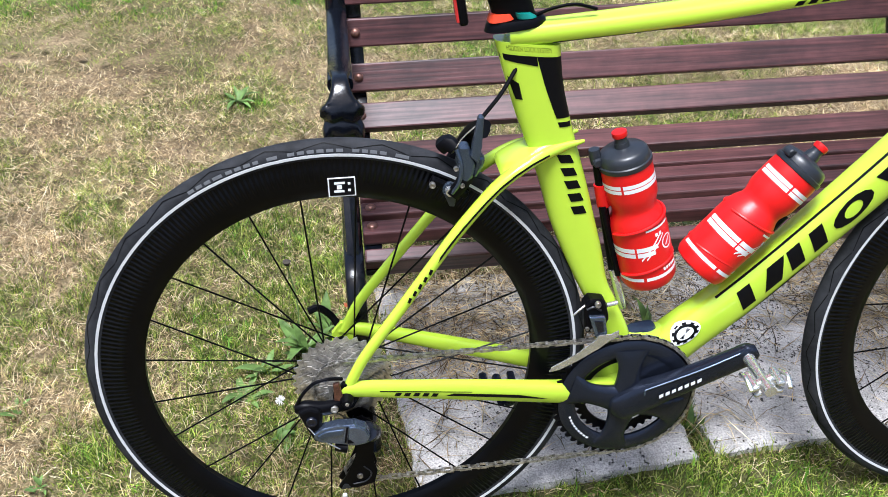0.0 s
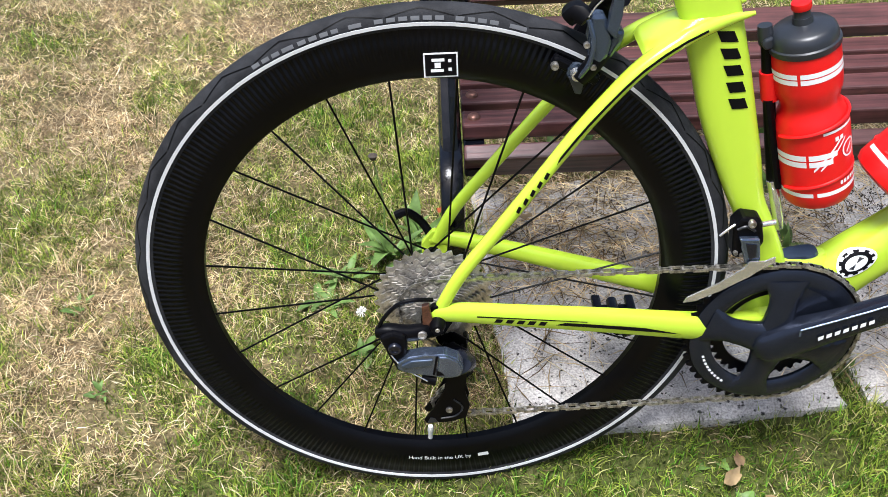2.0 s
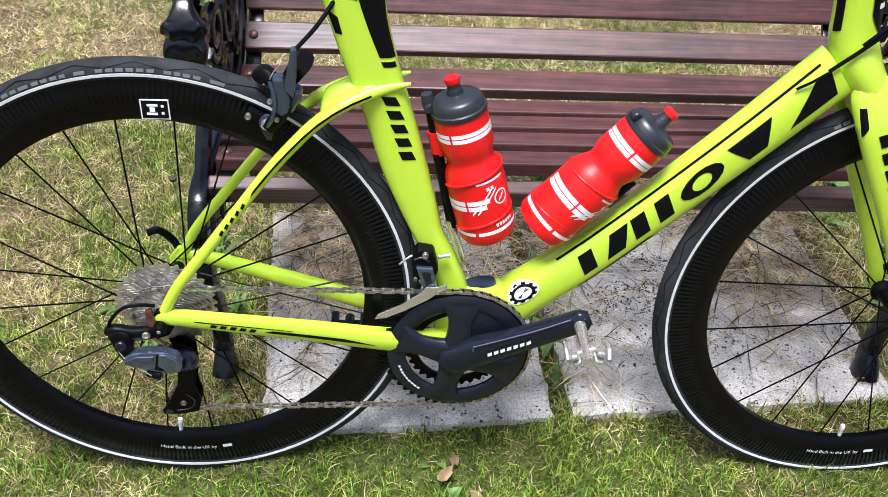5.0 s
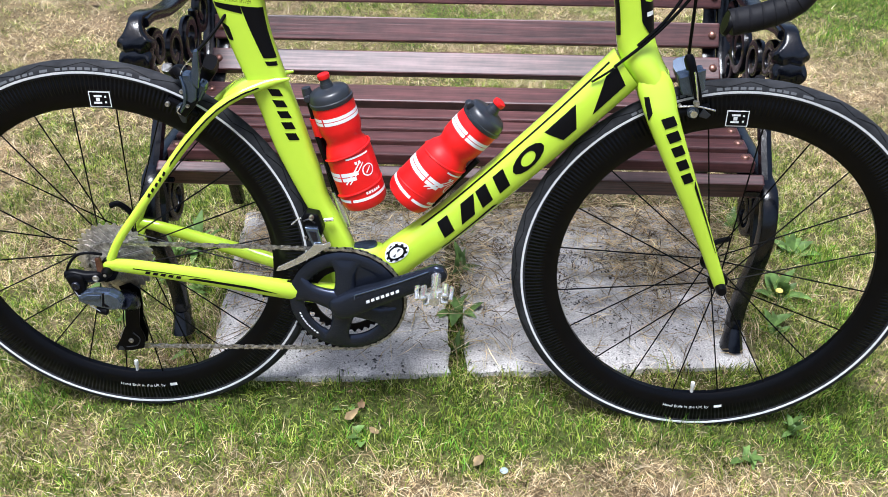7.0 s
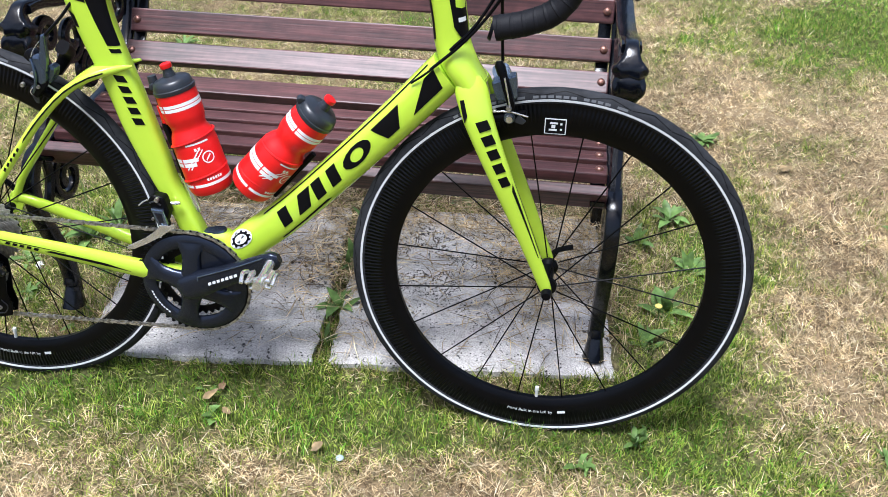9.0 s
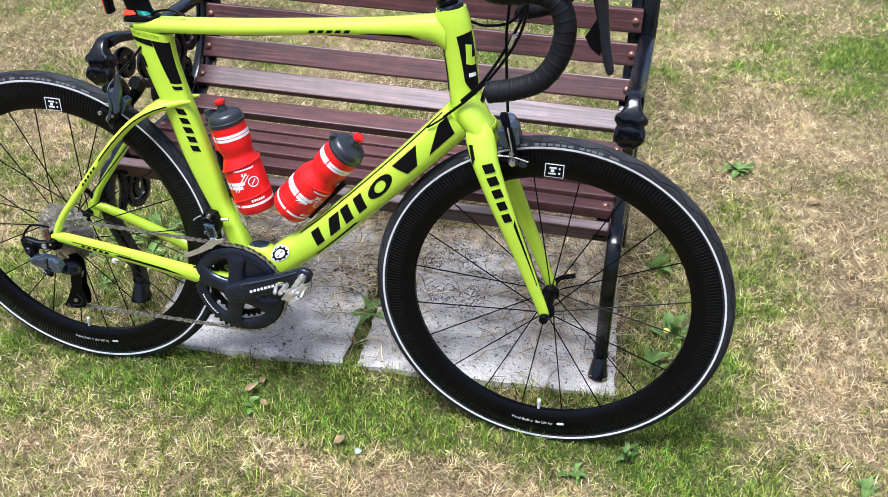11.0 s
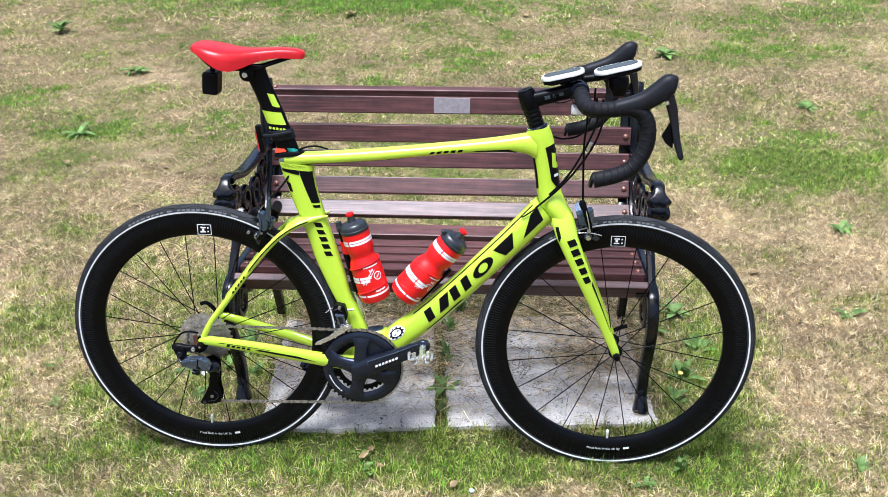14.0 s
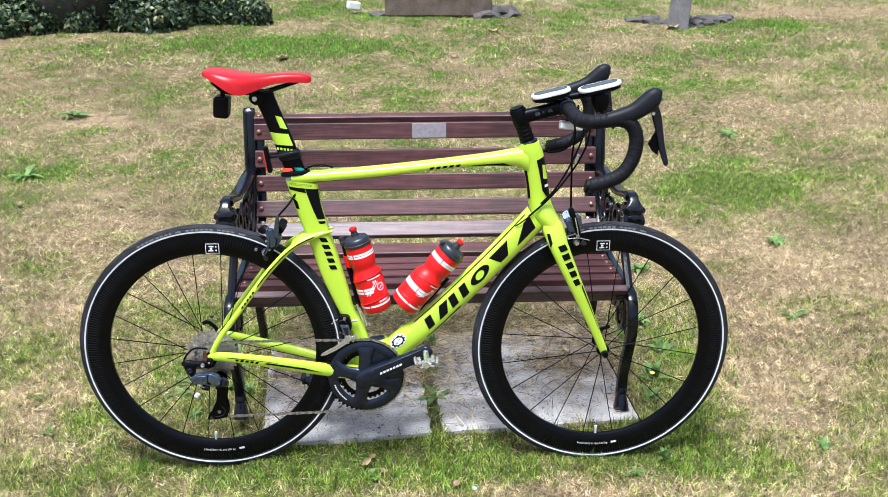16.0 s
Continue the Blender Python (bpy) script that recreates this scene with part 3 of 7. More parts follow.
def build_frame():
    seat = [(0.207, 0.792, 0.286, 0.782, 0.019), (0.221, 0.742, 0.291, 0.735, 0.0185), (0.236, 0.692, 0.302, 0.688, 0.018), (0.254, 0.642, 0.316, 0.638, 0.018),
            (0.267, 0.60, 0.327, 0.60, 0.018), (0.281, 0.55, 0.340, 0.55, 0.018), (0.300, 0.50, 0.353, 0.50, 0.018), (0.322, 0.45, 0.364, 0.45, 0.018),
            (0.341, 0.41, 0.382, 0.41, 0.019), (0.360, 0.36, 0.402, 0.36, 0.022), (0.368, 0.31, 0.412, 0.30, 0.028)]
    frame_ob = part("frame", side_loft(dense(seat), 3.0, 32), LIME, bike, "lime-green carbon frame")
    top = [(0.225, 0.782, 0.222, 0.812, 0.020), (0.264, 0.783, 0.262, 0.811, 0.020), (0.423, 0.794, 0.421, 0.822, 0.021), (0.588, 0.812, 0.586, 0.838, 0.021), (0.70, 0.819, 0.697, 0.851, 0.021), (0.770, 0.818, 0.765, 0.862, 0.023), (0.80, 0.80, 0.798, 0.868, 0.024)]
    part("top_tube", side_loft(dense(top), 2.6), LIME, frame_ob)
    head = [(0.777, 0.874, 0.826, 0.881, 0.024), (0.775, 0.855, 0.835, 0.858, 0.025), (0.787, 0.82, 0.843, 0.825, 0.0245), (0.797, 0.77, 0.851, 0.775, 0.0235), (0.803, 0.725, 0.858, 0.735, 0.024), (0.815, 0.692, 0.872, 0.702, 0.031), (0.836, 0.664, 0.887, 0.678, 0.034)]
    part("head_tube", side_loft(dense(head), 2.2), LIME, frame_ob)
    down = [(0.780, 0.745, 0.868, 0.672, 0.026), (0.802, 0.712, 0.843, 0.660, 0.027), (0.70, 0.600, 0.744, 0.556, 0.0265), (0.548, 0.447, 0.592, 0.403, 0.025), (0.456, 0.371, 0.503, 0.327, 0.028), (0.405, 0.325, 0.432, 0.262, 0.034), (0.372, 0.305, 0.392, 0.250, 0.034)]
    part("down_tube", side_loft(dense(down[1:]), 2.7, 32), LIME, frame_ob)
    part("bracket_fairing", side_loft(dense([(0.362, 0.258, 0.44, 0.262, 0.030), (0.358, 0.30, 0.462, 0.305, 0.030), (0.362, 0.335, 0.462, 0.338, 0.026), (0.368, 0.352, 0.456, 0.356, 0.020), (0.372, 0.361, 0.448, 0.366, 0.012)]), 2.6), LIME, frame_ob)
    part("bracket_plate", side_loft([(0.398, 0.360, 0.440, 0.366, 0.0125), (0.399, 0.3635, 0.438, 0.3695, 0.011)], 3.0), ALLOY, frame_ob, "grey plate at the tube junction")
    part("bottom_bracket", lathe([(0.0, -0.037), (0.026, -0.037), (0.029, -0.030), (0.029, 0.030), (0.026, 0.037), (0.0, 0.037)], segs=28, axis="y", m=pose(BB[0], 0, BB[1])), LIME, frame_ob)
    for s, nm in ((-1, "right"), (1, "left")):
        stay = [(0.004, s * 0.070, 0.352, 0.011, 0.006), (0.03, s * 0.0685, 0.402, 0.0105, 0.0065), (0.072, s * 0.064, 0.458, 0.0105, 0.007), (0.116, s * 0.058, 0.516, 0.0105, 0.0075), (0.152, s * 0.051, 0.562, 0.011, 0.008), (0.181, s * 0.045, 0.594, 0.011, 0.009),
                (0.21, s * 0.038, 0.621, 0.011, 0.010), (0.245, s * 0.029, 0.642, 0.011, 0.010), (0.285, s * 0.017, 0.654, 0.010, 0.006), (0.318, s * 0.0165, 0.662, 0.003, 0.002)]
        stay = [(p[0], p[1], p[2], p[3] * 0.68, p[4]) for p in stay]
        part("seat_stay", tube(stay, sides=12, per=5, power=2.4), LIME, frame_ob)
        chain_st = [(-0.004, s * 0.071, 0.352, 0.007, 0.005), (0.02, s * 0.0715, 0.356, 0.0115, 0.007), (0.10, s * 0.068, 0.344, 0.0135, 0.008), (0.19, s * 0.056, 0.323, 0.0155, 0.009), (0.29, s * 0.043, 0.299, 0.017, 0.011), (0.36, s * 0.034, 0.286, 0.020, 0.012), (0.39, s * 0.030, 0.281, 0.02, 0.01)]
        if s > 0:
            chain_st = [(p[0], p[1], p[2] - 0.011 * min(1, max(0, p[0]) / 0.1), p[3] * 0.82, p[4]) for p in chain_st]
        part("chain_stay", tube(chain_st, sides=12, per=4, power=2.6), LIME, frame_ob)
        drop = [(-0.014, 0.350), (0.0, 0.368), (0.016, 0.366), (0.022, 0.346), (0.012, 0.328), (-0.004, 0.322), (-0.014, 0.332)]
        part("dropout", prism(drop, 0.008, centre=s * 0.071, bevel=0.0015), LIME if s > 0 else SATIN, frame_ob)
    part("stay_bridge", tube([(0.214, 0, 0.627, 0.003, 0.030), (0.222, 0, 0.632, 0.007, 0.034), (0.245, 0, 0.645, 0.008, 0.029), (0.275, 0, 0.655, 0.008, 0.020), (0.30, 0, 0.661, 0.006, 0.014)], sides=16, per=4, power=3), LIME, frame_ob)
    # collar and seat clamp
    part("seat_clamp", side_loft([(0.196, 0.800, 0.268, 0.808, 0.021), (0.198, 0.807, 0.268, 0.814, 0.021), (0.202, 0.812, 0.262, 0.817, 0.019)], 2.3), SATIN, frame_ob)
    part("clamp_wedge", side_loft([(0.200, 0.812, 0.231, 0.816, 0.017), (0.203, 0.821, 0.226, 0.822, 0.016)], 3), ORANGE, frame_ob, "orange-red clamp wedge")
    part("clamp_cover", side_loft([(0.231, 0.816, 0.256, 0.817, 0.018), (0.229, 0.823, 0.248, 0.822, 0.017)], 3), TEAL, frame_ob, "teal clamp cover")
    # fork: crown and two blades
    crown = [(0.838, 0.668, 0.885, 0.682, 0.033), (0.842, 0.657, 0.886, 0.670, 0.032), (0.848, 0.646, 0.889, 0.659, 0.032), (0.855, 0.628, 0.893, 0.640, 0.030), (0.864, 0.608, 0.897, 0.620, 0.026)]
    fork = part("fork", side_loft(dense(crown), 2.5), LIME, bike, "lime-green carbon fork")
    for s in (-1, 1):
        blade = [(0.858, s * 0.018, 0.682, 0.020, 0.010), (0.863, s * 0.025, 0.666, 0.0255, 0.0105), (0.870, s * 0.031, 0.646, 0.0255, 0.0115), (0.878, s * 0.037, 0.622, 0.024, 0.012), (0.899, s * 0.043, 0.573, 0.021, 0.0105), (0.922, s * 0.046, 0.522, 0.018, 0.0095), (0.953, s * 0.048, 0.454, 0.0145, 0.008), (0.982, s * 0.049, 0.387, 0.0115, 0.007), (1.000, s * 0.049, 0.345, 0.0105, 0.0065), (1.006, s * 0.049, 0.328, 0.008, 0.005)]
        part("fork_blade", tube(blade, sides=14, per=4, power=2.3), LIME, fork)
        part("axle_nut", lathe([(0.0, -0.009), (0.007, -0.009), (0.009, -0.004), (0.009, 0.006), (0.0, 0.006)], segs=16, axis="y", m=pose(FRONT[0], s * 0.058, FRONT[1])), SATIN, fork)
    part("skewer_lever", tube([(1.003, 0.064, 0.335), (1.02, 0.072, 0.345), (1.045, 0.075, 0.352)], 0.005, sides=8), SATIN, fork)
    part("skewer_lever", tube([(0.0, 0.085, 0.342), (-0.012, 0.094, 0.362), (-0.03, 0.092, 0.38), (-0.045, 0.088, 0.378)], 0.0055, sides=8), SATIN, frame_ob)
    return frame_ob, fork


frame_ob, fork = build_frame()


def ring_lathe(name, profile, mat, parent, label="", segs=128):
    return part(name, lathe(profile, segs=segs, axis="y", closed=True), mat, parent, label, 50)


def wheel_profile(points):
    return points + [(r, -h) for r, h in reversed(points)]


R_OUT, R_STRIPE, R_RIM, R_IN = 0.3385, 0.3185, 0.3165, 0.2615


def build_wheel(centre, spokes, crossing, front):
    name = "front_wheel" if front else "rear_wheel"
    rim_profile = wheel_profile([(R_IN, 0.0045), (R_IN + 0.004, 0.0078), (R_IN + 0.014, 0.0112), (R_IN + 0.030, 0.0128), (R_RIM - 0.012, 0.0128), (R_RIM - 0.010, 0.0119), (R_RIM, 0.0119)])
    wheel = ring_lathe(name, rim_profile, CARBON, bike, "deep black carbon rim")
    wheel.location = (centre[0], 0, centre[1])
    tyre_profile = wheel_profile([(R_RIM - 0.002, 0.0108), (R_RIM + 0.001, 0.0124), (R_RIM + 0.006, 0.0134), (R_RIM + 0.012, 0.0126), (R_RIM + 0.017, 0.0098), (R_OUT - 0.0015, 0.0055), (R_OUT, 0.002)])
    tyre = ring_lathe("tyre", tyre_profile, TYRE, wheel)
    for s in (-1, 1):
        h = s * 0.0137
        part("reflective_stripe", lathe([(R_STRIPE + 0.0015, s * 0.0125), (R_STRIPE + 0.0015, h), (R_STRIPE + 0.0051, s * 0.0140), (R_STRIPE + 0.0051, s * 0.0125)], segs=128, axis="y", closed=True), STRIPE, tyre)
    # hub
    hub_w = 0.034 if not front else 0.036
    part("hub", lathe([(0.0, -0.052), (0.008, -0.052), (0.008, -0.038), (0.016, -0.036), (0.017, -0.030), (0.010, -0.024), (0.010, 0.024), (0.017, 0.030), (0.016, 0.036), (0.008, 0.038), (0.008, 0.06), (0.0, 0.06)], segs=24, axis="y"), SATIN, wheel)
    for k in range(spokes):
        a = 2 * math.pi * (k + 0.25) / spokes + (0.1 if front else 0.06)
        s = 1 if k % 2 else -1
        off = crossing * (1 if (k // 2) % 2 else -1) if not (front and s > 0) else crossing * 0.0
        p0 = (0.018 * math.cos(a + off), s * hub_w * 0.95, 0.018 * math.sin(a + off))
        p1 = ((R_IN + 0.002) * math.cos(a), s * 0.002, (R_IN + 0.002) * math.sin(a))
        part("spoke", tube([p0, p1], 0.00125, sides=5, per=1), SPOKE, wheel)
    va = -math.pi / 2 + (0.0 if front else -0.06)
    c, sn = math.cos(va), math.sin(va)
    part("valve", tube([((R_IN + 0.003) * c, 0, (R_IN + 0.003) * sn, 0.003, 0.003), ((R_IN - 0.012) * c, 0, (R_IN - 0.012) * sn, 0.003, 0.003), ((R_IN - 0.014) * c, 0, (R_IN - 0.014) * sn, 0.0042, 0.0042), ((R_IN - 0.022) * c, 0, (R_IN - 0.022) * sn, 0.0035, 0.0035)], sides=8, per=1), WHITE, wheel, "pale valve cap")
    # square badge: dark field, pale border, plain shapes
    ang = math.radians(86 if not front else 92)
    badge = pose((R_IN + 0.018) * math.cos(ang), -0.0131, (R_IN + 0.018) * math.sin(ang), 90, 0, 0) @ pose(0, 0, 0, 0, 0, 0)
    bd = bmesh.new()
    add_box(bd, (0.0335, 0.0255, 0.0006), badge)
    bo = part("rim_badge", bd, PRINT, wheel, "pale square badge with dark field")
    part("badge_field", box((0.0305, 0.0225, 0.0006), badge @ pose(0, 0, 0.0004)), DECAL, bo)
    sh = bmesh.new()
    top = badge @ pose(-0.003, 0, 0.0008)
    for sx, sy, px, py, rz in ((0.0125, 0.0030, 0.0005, 0.0055, 0), (0.0125, 0.0030, -0.0005, -0.0055, 0), (0.0060, 0.0055, 0, 0, 0), (0.0032, 0.0032, 0.012, 0.0045, 0), (0.0032, 0.0032, 0.012, -0.0045, 0)):
        add_box(sh, (sx, sy, 0.0004), top @ pose(px, py, 0, 0, 0, rz))
    part("badge_mark", sh, PRINT, bo)
    # maker's mark on the tyre: a row of plain pale blocks along the arc
    pr = bmesh.new()
    start = math.radians(120 if not front else 121)
    widths = [6, 6, 6, 9, 6, 6, 6, 5, 0, 9, 0, 6, 6, 6, 6, 6, 6, 0, 6, 5, 6, 6, 0, 12]
    a = start
    for i, wd in enumerate(widths):
        da = (wd if wd else 4) * 0.00175 / 0.326
        if wd:
            add_arc_block(pr, 0.3258, 0.3297, a, a - da * 0.80)
        a -= da * 1.1
    part("tyre_print", pr, TYREPRINT, tyre)
    tread = bmesh.new()
    for k in range(30):
        a = math.tau * k / 30
        for da, r0, r1 in ((0.0, 0.3300, 0.3362), (0.10, 0.3362, 0.3300)):
            rows = []
            for i in range(5):
                t = i / 4
                r, th = r0 + (r1 - r0) * t, a + da + 0.10 * t
                rows.append([tread.verts.new((q * math.cos(th), -(0.0138 - max(0, q - R_RIM - 0.006) ** 2 * 34) - 0.00025, q * math.sin(th))) for q in (r - 0.0005, r + 0.0005)])
            for p, q in zip(rows, rows[1:]):
                tread.faces.new((p[0], p[1], q[1], q[0]))
    part("tread_pattern", tread, SPOKE, tyre)
    txt = bpy.data.curves.new("rim_text", "FONT")
    txt.body = "Hand Built in the UK by"
    txt.size = 0.0086
    txt.align_x = "CENTER"
    to = new("rim_text_source", txt)
    dg = bpy.context.evaluated_depsgraph_get()
    me = bpy.data.meshes.new_from_object(to.evaluated_get(dg))
    bpy.data.objects.remove(to)
    base = -math.pi / 2 + (0.02 if not front else 0.0)
    for v in me.vertices:
        x, y = v.co.x, v.co.y
        r = R_RIM - 0.027 - y
        th = base + (x - 0.010) / (R_RIM - 0.03)
        v.co = (r * math.cos(th), -0.01295, r * math.sin(th))
    me.materials.append(PRINT)
    tob = new("rim_lettering", me)
    tob.parent = wheel
    mb = bmesh.new()
    add_arc_block(mb, R_RIM - 0.0330, R_RIM - 0.0272, base + 0.041 / 0.287, base + 0.055 / 0.287, y=-0.01305)
    part("lettering_bar", mb, PRINT, wheel)
    return wheel


def add_arc_block(bm, r0, r1, a0, a1, y=None, n=3):
    """A thin plate along an arc, on the side that faces the path."""
    def yy(r):
        if y is not None:
            return y
        t = (r - R_RIM)
        return -(0.0138 - max(0, t - 0.006) ** 2 * 34) - 0.0003
    rows = []
    for i in range(n + 1):
        a = a0 + (a1 - a0) * i / n
        rows.append([bm.verts.new((r * math.cos(a), yy(r), r * math.sin(a))) for r in (r0, (r0 + r1) / 2, r1)])
    for p, q in zip(rows, rows[1:]):
        for k in range(2):
            bm.faces.new((p[k], p[k + 1], q[k + 1], q[k]))


rear_wheel = build_wheel(REAR, 24, 1.15, False)
front_wheel = build_wheel(FRONT, 20, 0.0, True)

# ---- drivetrain ----


def toothed(radius, teeth, depth, hole, thick, centre_y, lobes=0):
    """A sprocket plate with its teeth."""
    bm = bmesh.new()
    outer, inner = [], []
    for k in range(teeth * 4):
        a = 2 * math.pi * k / (teeth * 4)
        r = radius - (depth if k % 4 in (0, 3) else 0) - (depth * 0.25 if k % 4 == 2 else 0)
        ri = hole
        outer.append((r * math.cos(a), r * math.sin(a)))
        inner.append((ri * math.cos(a), ri * math.sin(a)))
    vs = []
    for y in (centre_y - thick / 2, centre_y + thick / 2):
        vs.append(([bm.verts.new((x, y, z)) for x, z in outer], [bm.verts.new((x, y, z)) for x, z in inner]))
    n = len(outer)
    for i in range(n):
        j = (i + 1) % n
        (o0, i0), (o1, i1) = vs
        bm.faces.new((o0[i], o0[j], i0[j], i0[i]))
        bm.faces.new((o1[i], i1[i], i1[j], o1[j]))
        bm.faces.new((o0[i], o1[i], o1[j], o0[j]))
        bm.faces.new((i0[i], i0[j], i1[j], i1[i]))
    return bm


def build_cassette():
    teeth = [32, 28, 25, 23, 21, 19, 17, 15, 14, 12, 11]
    body = part("cassette", lathe([(0.0, -0.064), (0.013, -0.064), (0.016, -0.060), (0.017, -0.028), (0.0, -0.028)], segs=24, axis="y"), SATIN, bike, "silver cassette of eleven sprockets")
    body.location = (REAR[0], 0, REAR[1])
    for i, t in enumerate(teeth):
        r = 0.0127 * t / (2 * math.pi) + 0.0035
        part("sprocket", toothed(r, t, 0.0055, max(0.013, r - 0.016), 0.0016, -0.027 - i * 0.0035), CASS, body)
    # black spacer cone, added so that the gaps between sprockets look shaded
    cone = [(0.0127 * t / (2 * math.pi) - 0.0095, -0.027 - i * 0.0035) for i, t in enumerate(teeth)]
    part("dark_gap_cone", lathe([(0.0, -0.026)] + cone + [(0.0, -0.0625)], segs=40, axis="y"), SPOKE, body)
    return body


build_cassette()
CHAIN_Y = -0.044


def build_crank():
    ring = part("chainring", toothed(0.1035, 50, 0.006, 0.080, 0.004, 0.0), SATIN, bike, "black chainring with worn teeth")
    ring.location = (BB[0], CHAIN_Y, BB[1])
    # smooth outer face of the ring
    part("ring_face", lathe([(0.071, -0.004), (0.076, -0.0075), (0.088, -0.0075), (0.0955, -0.004), (0.0955, 0.0), (0.071, 0.0)], segs=64, axis="y", closed=True), CRANKM, ring)
    part("inner_ring", toothed(0.0715, 34, 0.0055, 0.055, 0.003, 0.008), SATIN, ring)
    mk = bmesh.new()
    for k in range(9):
        a0 = math.radians(196 + k * 4.2)
        rr = []
        for i in range(2):
            a = a0 + math.radians(2.6) * i
            rr.append([mk.verts.new((r * math.cos(a), -0.0079, r * math.sin(a))) for r in (0.0805, 0.0835)])
        mk.faces.new((rr[0][0], rr[0][1], rr[1][1], rr[1][0]))
    part("ring_print", mk, PRINT, ring)
    crank_angle = math.radians(26.5)
    sp = part("spider", lathe([(0.0, -0.016), (0.018, -0.016), (0.026, -0.010), (0.027, 0.0), (0.0, 0.0)], segs=32, axis="y"), CRANKM, ring)
    for deg in (88, 163, 257, 338):
        a = math.radians(deg)
        c, s = math.cos(a), math.sin(a)
        part("spider_arm", tube([(0.006 * c, -0.008, 0.006 * s, 0.026, 0.011), (0.03 * c, -0.0085, 0.03 * s, 0.0185, 0.009), (0.055 * c, -0.008, 0.055 * s, 0.0165, 0.0075), (0.070 * c, -0.007, 0.070 * s, 0.021, 0.006), (0.082 * c, -0.005, 0.082 * s, 0.028, 0.0045)], 0.01, sides=14, per=5, power=2.3), CRANKM, sp)
    for d0, d1 in ((28, 96), (330, 386)):
        web = bmesh.new()
        rings = []
        for i in range(13):
            a = math.radians(d0 + (d1 - d0) * i / 12)
            ca_, sa_ = math.cos(a), math.sin(a)
            rings.append([(r * ca_, y, r * sa_) for r, y in ((0.018, -0.006), (0.036, -0.0075), (0.056, -0.0060), (0.074, -0.0072), (0.084, -0.0060), (0.084, 0.0), (0.018, 0.0))])
        part("spider_web", add_loft(web, rings), CRANKM, sp)
    arm = bmesh.new()
    c, s = math.cos(crank_angle), math.sin(crank_angle)
    add_tube(arm, [(-0.024 * c, -0.012, -0.024 * s, 0.012, 0.008), (-0.012 * c, -0.014, -0.012 * s, 0.022, 0.013), (0.02 * c, -0.016, 0.02 * s, 0.0235, 0.013), (0.07 * c, -0.022, 0.07 * s, 0.0195, 0.0105), (0.12 * c, -0.027, 0.12 * s, 0.0178, 0.0095), (0.16 * c, -0.030, 0.16 * s, 0.0172, 0.009), (0.178 * c, -0.031, 0.178 * s, 0.016, 0.009), (0.188 * c, -0.031, 0.188 * s, 0.008, 0.007)], 0.02, sides=14, per=4, power=3.2)
    ca = part("crank_arm", arm, CRANKM, bike, "dark anodised hollow crank arm")
    ca.location = (BB[0], CHAIN_Y, BB[1])
    bars = bmesh.new()
    m = pose(0, 0, 0, 0, -math.degrees(crank_angle), 0)
    for k in range(7):
        x = 0.045 + k * 0.0092
        y = -0.0255 - (x - 0.02) * 0.085 - 0.0055
        sh = [(x - 0.0030, -0.0026), (x + 0.0032, -0.0026), (x + 0.0052, 0.0026), (x - 0.0010, 0.0026)]
        vs = [bars.verts.new(m @ Vector((px, y, pz))) for px, pz in sh]
        bars.faces.new(vs)
    part("crank_print", bars, PRINT, ca)
    # thin paler line along the arm's upper edge
    edge = bmesh.new()
    add_tube(edge, [m @ Vector(p) for p in ((0.030, -0.0285, 0.0175), (0.075, -0.0325, 0.0150), (0.12, -0.0365, 0.0135), (0.165, -0.0385, 0.0130))], 0.0013, sides=6, per=3)
    add_tube(edge, [m @ Vector(p) for p in ((0.030, -0.0285, 0.0175), (0.0265, -0.0300, 0.0110))], 0.0013, sides=6, per=1)
    part("pale_edge_line", edge, LINKBLUE, ca, "thin pale blue-grey line along the crank arm's edge")
    # pedal
    px, pz = BB[0] + 0.1725 * c, BB[1] + 0.1725 * s
    ped = part("pedal", tube([(px, CHAIN_Y - 0.04, pz, 0.0085, 0.0085), (px, CHAIN_Y - 0.056, pz, 0.0075, 0.0075), (px, CHAIN_Y - 0.075, pz, 0.007, 0.007), (px, CHAIN_Y - 0.112, pz, 0.008, 0.008)], sides=12, per=2, side=(1, 0, 0)), STEEL, bike, "silver clipless pedal")
    tilt = pose(px, CHAIN_Y - 0.090, pz, 0, -8, 0)
    for dx, dz, sx, sy, sz in ((0.017, 0.005, 0.010, 0.034, 0.008), (-0.017, 0.005, 0.010, 0.036, 0.008), (0.014, -0.008, 0.013, 0.030, 0.007), (-0.013, -0.008, 0.012, 0.030, 0.007), (0.0, -0.001, 0.028, 0.012, 0.014)):
        part("pedal_jaw", box((sx, sy, sz), tilt @ pose(dx, 0, dz, 0, 15 if dx > 0 else -15, 0), 0.003), STEEL, ped)
    for dx in (0.025, -0.026):
        part("cleat_spring", tube([(px + dx, CHAIN_Y - 0.112, pz + 0.004), (px + dx * 1.08, CHAIN_Y - 0.094, pz + 0.012), (px + dx, CHAIN_Y - 0.076, pz + 0.004)], 0.0035, sides=8, side=(1, 0, 0)), STEEL, ped)
    # the far crank arm
    part("crank_arm", tube([(BB[0], 0.045, BB[1], 0.02, 0.009), (BB[0] - 0.17 * c, 0.062, BB[1] - 0.17 * s, 0.013, 0.009)], sides=12, per=2, power=3), GLOSS, bike)
    # far pedal matches the silver one; its shade is put into dark metal
    fx, fz = BB[0] - 0.1725 * c, BB[1] - 0.1725 * s
